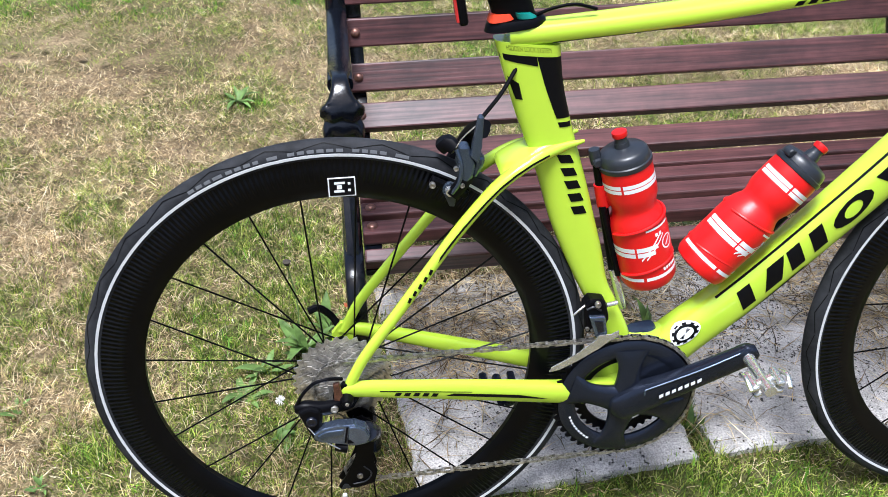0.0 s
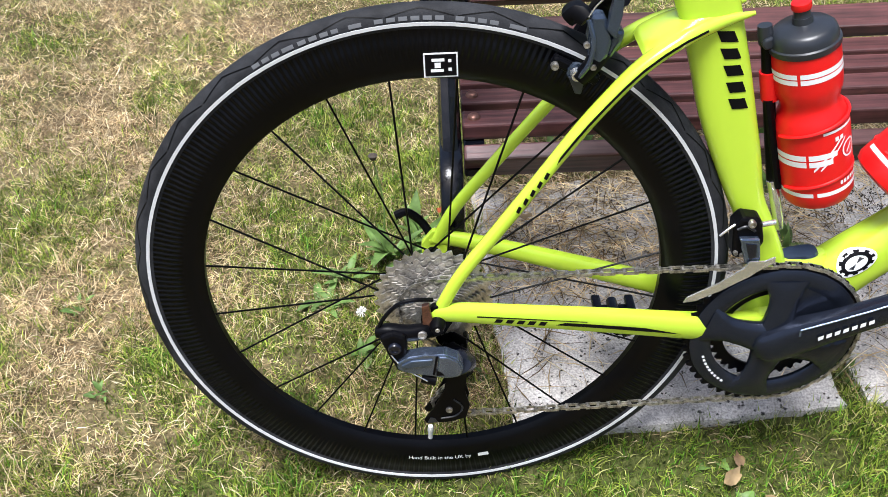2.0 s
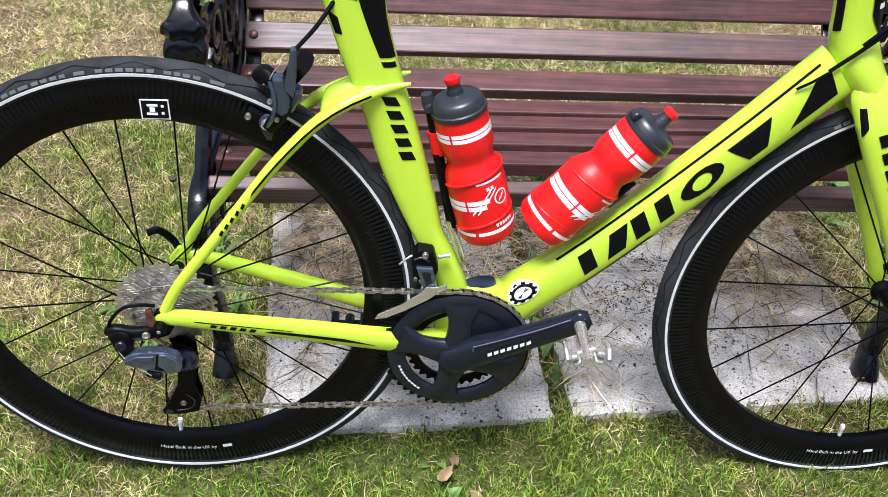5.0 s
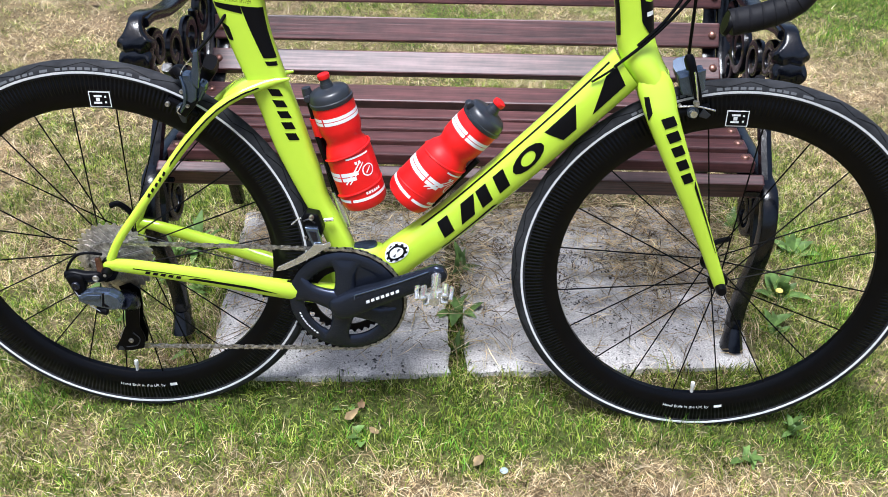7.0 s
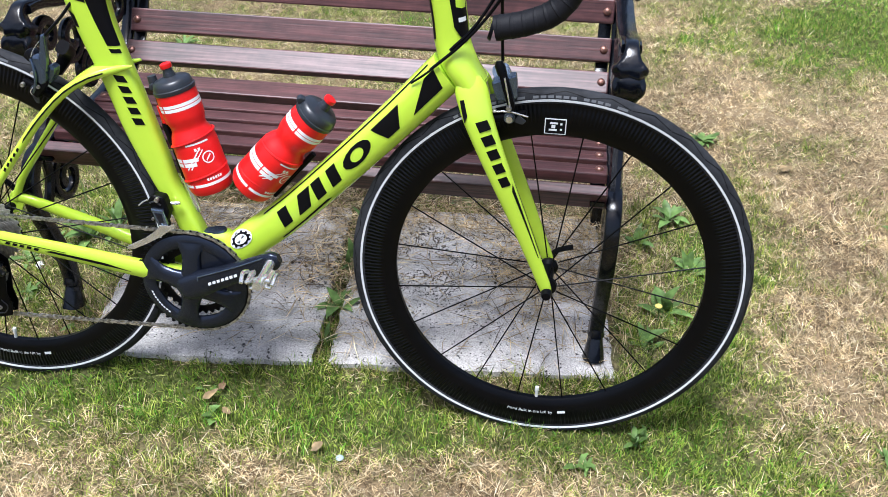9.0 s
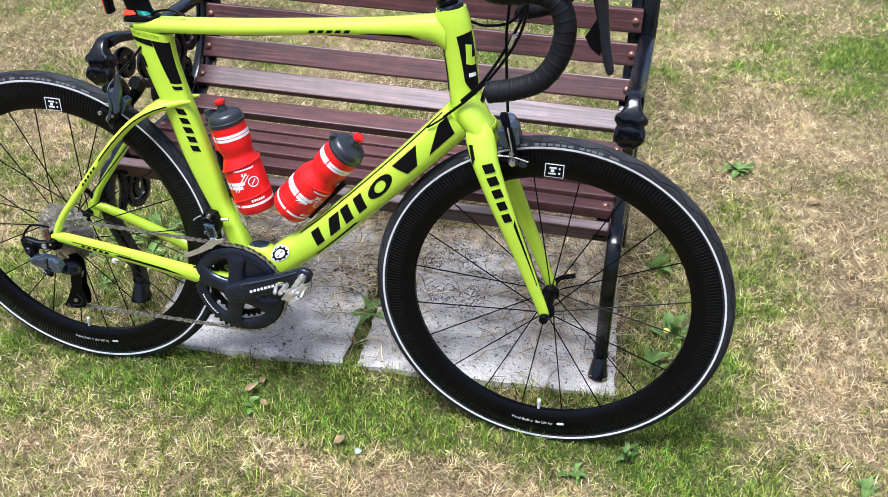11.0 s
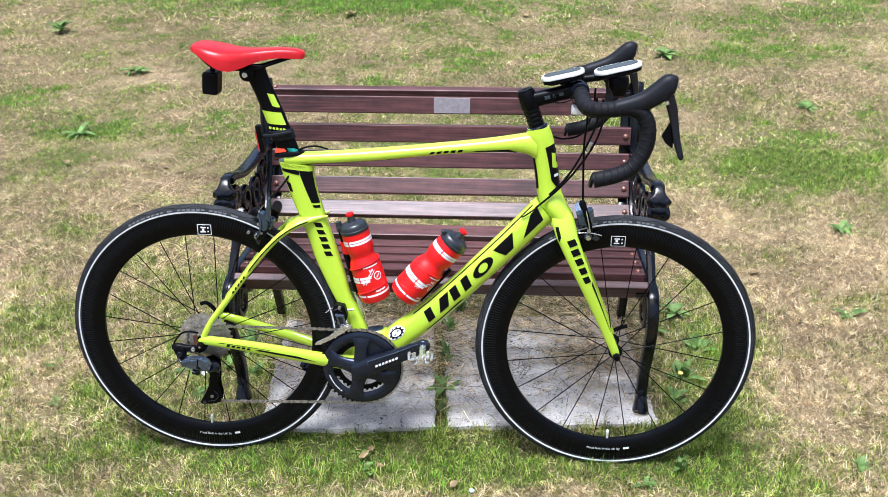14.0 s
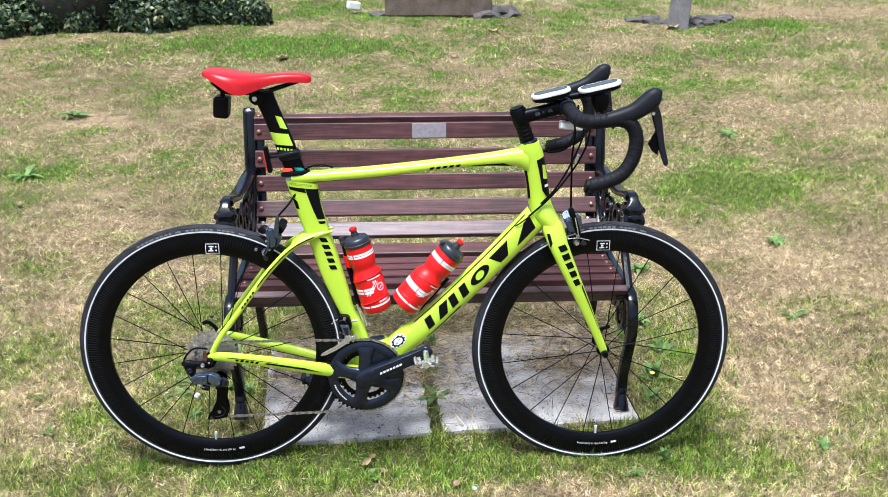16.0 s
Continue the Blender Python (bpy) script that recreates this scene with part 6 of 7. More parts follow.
for c in frame_ob.children:
    if c.name.startswith("head_tube"):
        mark("shield", HEAD, 2.2, [on_head(q) for q in ([(0.14, 0.20), (0.60, 0.30), (0.66, 0.985), (0.10, 0.985)], [(0.60, 0.30), (0.76, 0.80), (0.72, 0.985), (0.60, 0.985)])], c, DECAL, 0.0012)
        mark("rear_stripe", HEAD, 2.2, [on_head([(0.30, -0.99), (0.72, -0.99), (0.70, -0.80), (0.26, -0.80)])], c, DECAL, 0.0012)
        mark("shield_shape", HEAD, 2.2, [on_head(q) for q in ([(0.22, 0.62), (0.42, 0.52), (0.44, 0.80), (0.24, 0.92)], [(0.36, 0.80), (0.44, 0.76), (0.44, 0.97), (0.36, 0.97)])], c, LIME, 0.0018)
        mark("shield_print", HEAD, 2.2, [on_head([(0.52, 0.58), (0.56, 0.58), (0.56, 0.94), (0.52, 0.94)])], c, PRINT, 0.0018)


def tube_rows(pts):
    """Side rows (rear, front, thickness) of a tube in the bicycle's plane, with its own offset in y."""
    path = smooth_path(pts, 4)
    rows = []
    for i, p in enumerate(path):
        a, b = path[max(0, i - 1)], path[min(len(path) - 1, i + 1)]
        d = Vector((b[0] - a[0], 0, b[2] - a[2])).normalized()
        n = Vector((-d.z, 0, d.x))
        rows.append((p[0] - n.x * p[3], p[2] - n.z * p[3], p[0] + n.x * p[3], p[2] + n.z * p[3], -p[1] + p[4] * 1.0))
    return rows


BLADE = tube_rows([(0.864, -0.026, 0.664, 0.0225, 0.0105), (0.878, -0.037, 0.622, 0.024, 0.012), (0.899, -0.043, 0.573, 0.021, 0.0105), (0.922, -0.046, 0.522, 0.018, 0.0095), (0.953, -0.048, 0.454, 0.0145, 0.008), (0.982, -0.049, 0.387, 0.0115, 0.007)])
gl = []
for k in range(5):
    t = 0.14 + k * 0.080
    gl += [[(t, -0.16), (t + 0.054, -0.10), (t + 0.054, 0.72), (t, 0.64)]]
blade_ob = [c for c in fork.children if c.name.startswith("fork_blade")][0]
for q in gl:
    mark("bar_mark", BLADE, 6.0, [q], blade_ob, DECAL, 0.0006)
mark("edge_stripe", BLADE, 6.0, [[(0.55, 0.62), (0.97, 0.72), (0.97, 0.97), (0.50, 0.97)]], blade_ob, DECAL, 0.0003)
mark("crown_stripe", BLADE, 6.0, [[(0.02, -0.96), (0.14, -0.96), (0.10, -0.55), (0.02, -0.55)]], blade_ob, DECAL, 0.0003)
CHAIN_ST = tube_rows([(0.02, -0.0715, 0.356, 0.0115, 0.007), (0.10, -0.068, 0.344, 0.0135, 0.008), (0.19, -0.056, 0.323, 0.0155, 0.009), (0.29, -0.043, 0.299, 0.017, 0.011)])
cs_ob = [c for c in frame_ob.children if c.name.startswith("chain_stay")][0]
gl = [[(0.42, -0.30), (0.97, -0.30), (0.80, 0.02), (0.46, 0.0)], [(0.10, 0.05), (0.55, 0.15), (0.55, 0.22), (0.10, 0.20)]]
for k in range(5):
    t = 0.17 + k * 0.045
    gl += [[(t, -0.42), (t + 0.028, -0.42), (t + 0.036, -0.02), (t + 0.008, -0.02)]]
mark("stay_mark", CHAIN_ST, 6.0, gl, cs_ob, DECAL, 0.0006)
STAY = tube_rows([(*p[:3], p[3] * 0.88, p[4]) for p in [(0.004, -0.070, 0.352, 0.0094, 0.006), (0.03, -0.0685, 0.402, 0.009, 0.0065), (0.072, -0.064, 0.458, 0.009, 0.007), (0.116, -0.058, 0.516, 0.009, 0.0075), (0.152, -0.051, 0.562, 0.0094, 0.008), (0.181, -0.045, 0.594, 0.0094, 0.009), (0.21, -0.038, 0.621, 0.0094, 0.010), (0.245, -0.029, 0.642, 0.0094, 0.010), (0.285, -0.017, 0.654, 0.0085, 0.006)]])
ss_ob = [c for c in frame_ob.children if c.name.startswith("seat_stay")][0]
gl = [[(0.52, -0.10), (0.97, -0.10), (0.97, 0.22), (0.54, 0.22)]]
for k in range(5):
    t = 0.37 + k * 0.027
    gl += [[(t, -0.35), (t + 0.017, -0.15), (t + 0.017, 0.35), (t, 0.15)]]
mark("stay_mark", STAY, 6.0, gl, ss_ob, DECAL, 0.0011)
FAR_STAY = tube_rows([(0.02, 0.0715, 0.354, 0.0094, 0.007), (0.10, 0.068, 0.333, 0.011, 0.008), (0.19, 0.056, 0.312, 0.0127, 0.009), (0.29, 0.043, 0.288, 0.014, 0.011)])
FAR_STAY = [(*r[:4], r[4] - 0.002) for r in FAR_STAY]
far_ob = [c for c in frame_ob.children if c.name.startswith("chain_stay")][1]
mark("stay_stripe", FAR_STAY, 6.0, [[(0.30, 0.10), (0.95, 0.25), (0.95, 0.50), (0.34, 0.42)]], far_ob, DECAL, 0.0)

# ---- lawn ----


def blade_material(name, stops, rough=0.6, trans=0.35):
    m = bpy.data.materials.new(name)
    m.use_nodes = True
    nt = m.node_tree
    b = nt.nodes["Principled BSDF"]
    b.inputs["Roughness"].default_value = rough
    b.inputs["Specular IOR Level"].default_value = 0.25
    g = nt.nodes.new("ShaderNodeNewGeometry")
    ramp = nt.nodes.new("ShaderNodeValToRGB")
    cr = ramp.color_ramp
    cr.elements[0].position, cr.elements[0].color = stops[0][0], (*stops[0][1], 1)
    cr.elements[1].position, cr.elements[1].color = stops[-1][0], (*stops[-1][1], 1)
    for p, c in stops[1:-1]:
        e = cr.elements.new(p)
        e.color = (*c, 1)
    nt.links.new(g.outputs["Random Per Island"], ramp.inputs["Fac"])
    tc = nt.nodes.new("ShaderNodeTexCoord")
    n = nt.nodes.new("ShaderNodeTexNoise")
    n.inputs["Scale"].default_value = 2.3
    n.inputs["Detail"].default_value = 4
    nt.links.new(tc.outputs["Object"], n.inputs["Vector"])
    mr = nt.nodes.new("ShaderNodeMapRange")
    mr.inputs["From Min"].default_value = 0.3
    mr.inputs["From Max"].default_value = 0.7
    mr.inputs["To Min"].default_value = 0.72
    mr.inputs["To Max"].default_value = 1.2
    nt.links.new(n.outputs["Fac"], mr.inputs["Value"])
    n2 = nt.nodes.new("ShaderNodeTexNoise")
    n2.inputs["Scale"].default_value = 34
    n2.inputs["Detail"].default_value = 3
    nt.links.new(tc.outputs["Object"], n2.inputs["Vector"])
    mr2 = nt.nodes.new("ShaderNodeMapRange")
    mr2.inputs["From Min"].default_value, mr2.inputs["From Max"].default_value = 0.32, 0.68
    mr2.inputs["To Min"].default_value, mr2.inputs["To Max"].default_value = 0.5, 1.45
    nt.links.new(n2.outputs["Fac"], mr2.inputs["Value"])
    tone = nt.nodes.new("ShaderNodeMath")
    tone.operation = "MULTIPLY"
    nt.links.new(mr.outputs["Result"], tone.inputs[0])
    nt.links.new(mr2.outputs["Result"], tone.inputs[1])
    mix = nt.nodes.new("ShaderNodeMix")
    mix.data_type = "RGBA"
    mix.blend_type = "MULTIPLY"
    mix.inputs["Factor"].default_value = 1.0
    nt.links.new(ramp.outputs["Color"], mix.inputs["A"])
    nt.links.new(tone.outputs[0], mix.inputs["B"])
    nt.links.new(mix.outputs["Result"], b.inputs["Base Color"])
    if trans:
        t = nt.nodes.new("ShaderNodeBsdfTranslucent")
        nt.links.new(mix.outputs["Result"], t.inputs["Color"])
        ms = nt.nodes.new("ShaderNodeMixShader")
        ms.inputs["Fac"].default_value = trans
        nt.links.new(b.outputs["BSDF"], ms.inputs[1])
        nt.links.new(t.outputs["BSDF"], ms.inputs[2])
        nt.links.new(ms.outputs["Shader"], nt.nodes["Material Output"].inputs["Surface"])
    return m


GREEN = blade_material("green_grass", [(0.0, (0.03, 0.05, 0.009)), (0.2, (0.085, 0.135, 0.018)), (0.5, (0.215, 0.315, 0.036)), (0.8, (0.41, 0.475, 0.08)), (1.0, (0.62, 0.59, 0.25))])
STRAW = blade_material("dry_straw", [(0.0, (0.06, 0.038, 0.018)), (0.2, (0.21, 0.14, 0.068)), (0.45, (0.55, 0.405, 0.215)), (0.8, (0.75, 0.60, 0.355)), (1.0, (0.90, 0.80, 0.56))])


def scatter_blades(name, mat, n, area, weight, length, width, lean, rng, label, raise_by=0.0, simple=False):
    """Many bent blades, of two segments or (far off) one, thinned by a weight over the lawn."""
    x0, x1, y0, y1 = area
    x = rng.uniform(x0, x1, n)
    y = rng.uniform(y0, y1, n)
    gaps = np.clip(0.25 + 1.5 * value_noise(x, y, 21.0, 12), 0, 1) * np.clip(0.3 + 1.5 * value_noise(x, y, 55.0, 13), 0, 1)
    keep = rng.uniform(0, 1, n) < weight(x, y) * edge_fade(x, y) * (1 if simple else gaps)
    keep &= ~on_slab(x, y)
    x, y = x[keep], y[keep]
    n = len(x)
    clump = 0.5 + 1.2 * value_noise(x, y, 27.0, 9) * value_noise(x, y, 6.0, 8) ** 0.5
    L = (length[0] + (length[1] - length[0]) * rng.beta(2, 3, n)) * clump
    wd = rng.uniform(width[0], width[1], n)
    yaw = rng.uniform(0, 2 * np.pi, n)
    ln = np.radians(rng.uniform(lean[0], lean[1], n))
    turn = rng.uniform(0, np.pi, n)
    bend = np.radians(rng.uniform(5, 45, n))
    dx, dy = np.cos(yaw), np.sin(yaw)
    wx, wy = np.cos(turn), np.sin(turn)
    z0 = relief(x, y) - 0.003 + raise_by * rng.uniform(0, 1, n)
    h1 = L * 0.55
    mx, mz = h1 * np.sin(ln), h1 * np.cos(ln)
    l2 = np.minimum(ln + bend, np.radians(100))
    tx, tz = mx + L * 0.45 * np.sin(l2), np.maximum(mz + L * 0.45 * np.cos(l2), 0.002)
    k = 3 if simple else 5
    V = np.empty((n, k, 3), np.float32)
    V[:, 0] = np.stack([x - wx * wd / 2, y - wy * wd / 2, z0], -1)
    V[:, 1] = np.stack([x + wx * wd / 2, y + wy * wd / 2, z0], -1)
    V[:, k - 1] = np.stack([x + dx * tx, y + dy * tx, z0 + tz], -1)
    base = (np.arange(n) * k)[:, None]
    count = np.arange(n)[:, None]
    if simple:
        loops = base + np.array([[0, 1, 2]])
        starts = count * 3
    else:
        V[:, 2] = np.stack([x + dx * mx + wx * wd * 0.4, y + dy * mx + wy * wd * 0.4, z0 + mz], -1)
        V[:, 3] = np.stack([x + dx * mx - wx * wd * 0.4, y + dy * mx - wy * wd * 0.4, z0 + mz], -1)
        loops = np.concatenate([base + np.array([[0, 1, 2, 3]]), base + np.array([[3, 2, 4]])], 1)
        starts = np.concatenate([count * 7, count * 7 + 4], 1)
    loops, starts = loops.astype(np.int32).ravel(), starts.astype(np.int32).ravel()
    me = bpy.data.meshes.new(name)
    me.vertices.add(n * k)
    me.vertices.foreach_set("co", V.ravel())
    me.loops.add(len(loops))
    me.loops.foreach_set("vertex_index", loops)
    me.polygons.add(len(starts))
    me.polygons.foreach_set("loop_start", starts)
    me.update(calc_edges=True)
    me.materials.append(mat)
    return tagged(new(name, me), label, "grass", kind="stuff")


rng = np.random.default_rng(7)
EARTH = ((-1.7, 3.2, 1.2, 1.3, 0.3), (-1.63, 4.4, 0.8, 0.35, 0.8), (-0.85, 3.5, 0.6, 0.4, 0.7), (-1.1, 2.0, 0.5, 0.22, 0.85), (0.87, 4.5, 0.35, 0.18, 0.8), (2.03, 3.83, 0.28, 0.14, 0.85), (-0.45, 1.9, 0.3, 0.2, 0.5), (3.4, 4.6, 0.5, 0.15, 0.5), (0.45, 2.4, 0.5, 0.25, 0.35), (2.9, 2.5, 0.5, 0.2, 0.35))


def bare(x, y):
    """1 where grass covers the soil, falling where brown earth shows."""
    k = 0.0 * x
    for cx, cy, sx, sy, w in EARTH:
        k = k + w * np.exp(-((x - cx) / sx) ** 2 - ((y - cy) / sy) ** 2)
    return 1 - np.clip(k * (0.55 + 1.0 * value_noise(x, y, 5.0, 17)), 0, 0.92)


lush = lambda x, y: np.clip(patch(x, y) * 1.6 - 0.1, 0.02, 1) * (0.3 + 0.7 * bare(x, y))
dry = lambda x, y: np.clip(1.2 - patch(x, y) * 1.2, 0.06, 1) * bare(x, y)
rich = lambda x, y: np.clip((patch(x, y) - 0.66) * 4, 0, 1)
GREEN_LABEL, DRY_LABEL = "short green lawn grass blades", "matted straw-coloured dry grass"
BANDS = (  # area, green blades, dry blades, lush blades, length, width, one segment only
    ((-1.3, 2.5, -0.5, 0.95), 420000, 400000, 80000, (0.012, 0.042), (0.0011, 0.0024), False),
    ((-2.0, 3.2, 0.95, 2.3), 380000, 320000, 80000, (0.012, 0.040), (0.0017, 0.0034), True),
    ((-3.4, 4.4, 2.3, 4.6), 420000, 400000, 190000, (0.012, 0.036), (0.0026, 0.0052), True),
    ((-5.9, 7.9, 4.6, 9.3), 400000, 420000, 300000, (0.014, 0.040), (0.0045, 0.0085), True),
    ((-5.9, 7.9, -4.4, -0.5), 60000, 60000, 6000, (0.02, 0.05), (0.004, 0.008), True),
)
LUSH = blade_material("lush_grass", [(0.0, (0.045, 0.12, 0.012)), (0.5, (0.13, 0.33, 0.025)), (1.0, (0.25, 0.50, 0.06))])
for area, n_green, n_dry, n_lush, lg, wd, simple in BANDS:
    scatter_blades("grass_green", GREEN, n_green, area, lush, lg, wd, (20, 82) if simple else (0, 60), rng, GREEN_LABEL, 0.0, simple)
    scatter_blades("grass_dry", STRAW, n_dry, area, dry, (lg[0], lg[1] * 1.15), (wd[0] * 0.75, wd[1] * 0.75), (35, 88), rng, DRY_LABEL, 0.010, simple)
    scatter_blades("grass_lush", LUSH, n_lush, area, rich, (lg[0] * 1.2, lg[1] * 1.25), wd, (0, 50), rng, "dense fresh green grass in patches", 0.0, simple)
# longer tufts: along the slabs' edges, round the bench's feet and in the gap
tuft = lambda x, y: np.clip(1.3 * np.exp(-((y + 0.028 - 0.075 * x) / 0.018) ** 2) * (x > 0.05) * (x < 1.2) + np.exp(-((x - 1.19) / 0.05) ** 2) * (y > 0.02) * (y < 0.8) + np.exp(-((x - 0.585 + 0.07 * y) / 0.026) ** 2) * (y > -0.05) * (y < 0.7) * 0.9 + 0.8 * np.exp(-((y - 0.66) / 0.08) ** 2) * (x > -0.1) * (x < 1.25) + np.exp(-((x - 0.05) / 0.05) ** 2 - ((y - 0.25) / 0.2) ** 2), 0, 1)
scatter_blades("grass_tufts", GREEN, 46000, (-0.15, 1.35, -0.1, 0.9), tuft, (0.02, 0.062), (0.0012, 0.0028), (0, 50), rng, "longer green grass growing along slab edges")

# ---- straw and dirt lying on the slabs ----


def lay_straw(name, mat, n, area, weight, length, width, z, label, cat, rise=0.012):
    x0, x1, y0, y1 = area
    verts, faces = [], []
    for i in range(n):
        x, y = rng.uniform(x0, x1), rng.uniform(y0, y1)
        if rng.uniform() > weight(x, y):
            continue
        a, l, w = rng.uniform(0, 2 * np.pi), rng.uniform(*length), rng.uniform(*width)
        dx, dy = np.cos(a) * l / 2, np.sin(a) * l / 2
        nx, ny = -np.sin(a) * w, np.cos(a) * w
        h0, h1 = z + rng.uniform(0.001, rise), z + rng.uniform(0.001, rise)
        k = len(verts)
        b = rng.uniform(-0.25, 0.25)
        mx, my, mh = x + nx / w * b * l * 0.4, y + ny / w * b * l * 0.4, max(h0, h1) + 0.15 * rise
        verts += [(x - dx, y - dy, h0), (mx - nx, my - ny, mh), (mx + nx, my + ny, mh), (x + dx, y + dy, h1), (mx, my, mh + w)]
        faces += [(k, k + 1, k + 4), (k, k + 4, k + 2), (k + 3, k + 4, k + 1), (k + 3, k + 2, k + 4)]
    me = bpy.data.meshes.new(name)
    me.from_pydata(verts, [], faces)
    me.materials.append(mat)
    return tagged(new(name, me), label, cat, kind="stuff")


litter_w = lambda x, y: float(np.clip(0.05 + np.exp(-((x - 1.02) / 0.16) ** 2 - ((y - 0.42) / 0.16) ** 2) + np.exp(-((x - 0.2) / 0.2) ** 2 - ((y - 0.40) / 0.13) ** 2) + np.exp(-((x - 0.56) / 0.10) ** 2 - ((y - 0.42) / 0.2) ** 2) * 0.7 + 0.6 * (y > 0.52), 0, 1))
lay_straw("straw_litter", STRAW, 11000, (0.08, 1.18, 0.05, 0.72), litter_w, (0.03, 0.13), (0.0006, 0.0012), SLAB_TOP, "dead straw lying on concrete under the bench", "straw")
CRUMB = material("dark_crumbs", (0.05, 0.04, 0.03), 0.9, vary=0.4, scale=50)
lay_straw("soil_crumbs", CRUMB, 26000, (0.12, 1.14, 0.04, 0.6), lambda x, y: float(value_noise(x, y, 24.0, 20) * value_noise(x, y, 60.0, 21) > 0.22) * float(np.clip(0.10 + 1.2 * np.exp(-((x - 0.75) / 0.28) ** 2 - ((y - 0.40) / 0.13) ** 2) + 0.5 * np.exp(-((x - 0.2) / 0.15) ** 2 - ((y - 0.42) / 0.14) ** 2), 0, 1)), (0.0015, 0.006), (0.0007, 0.0020), SLAB_TOP - 0.001, "dark soil crumbs on pale concrete", "soil", 0.002)

# ---- weeds, leaves ----
LEAF = blade_material("weed_leaf", [(0.0, (0.075, 0.15, 0.035)), (0.5, (0.18, 0.29, 0.08)), (1.0, (0.34, 0.43, 0.18))], 0.45, 0.25)
DRYLEAF = blade_material("fallen_leaf", [(0.0, (0.10, 0.055, 0.03)), (0.5, (0.22, 0.13, 0.07)), (1.0, (0.30, 0.22, 0.11))], 0.6, 0.15)
PETAL = material("yellow_petal", (0.66, 0.50, 0.12), 0.6, vary=0.1)
FLUFF = material("white_seed_head", (0.75, 0.74, 0.70), 0.8, vary=0.1)


def add_leaf(bm, m, length, width, curl=0.25, lobes=0.0):
    """A leaf with a fold along its rib, arching over."""
    n = 6
    rows = []
    for i in range(n + 1):
        t = i / n
        w = width * math.sin(math.pi * min(1, t * 0.92 + 0.08)) ** 0.8 * (1 + lobes * math.sin(t * 19))
        z = length * (0.45 * t - curl * 2.2 * t * t)
        x = length * t
        rows.append([bm.verts.new(m @ Vector(p)) for p in ((x, -w / 2, z + w * 0.18), (x, 0, z), (x, w / 2, z + w * 0.18))])
    for a, b in zip(rows, rows[1:]):
        for k in range(2):
            bm.faces.new((a[k], a[k + 1], b[k + 1], b[k]))


def build_weed(x, y, z, count, length, width, seed, up=25, lobes=0.0, label="broad-leaved green weed growing in the lawn"):
    r = random.Random(seed)
    root = thing("weed", label, "weed", "weeds in the lawn", pose(x, y, z))
    count = int(count * 1.5)
    for k in range(count):
        bm = bmesh.new()
        s = r.uniform(0.45, 1.1)
        m = pose(r.uniform(-0.012, 0.012), r.uniform(-0.012, 0.012), 0.003, 0, -r.uniform(up * 0.2, up * 1.7), 360 * k / count * 1.0 + r.uniform(-25, 25))
        add_leaf(bm, m, length * 0.72 * s, width * 0.7 * s * r.uniform(0.8, 1.2), r.uniform(0.12, 0.32), lobes)
        part("leaf", bm, LEAF, root, smooth=80)
    return root


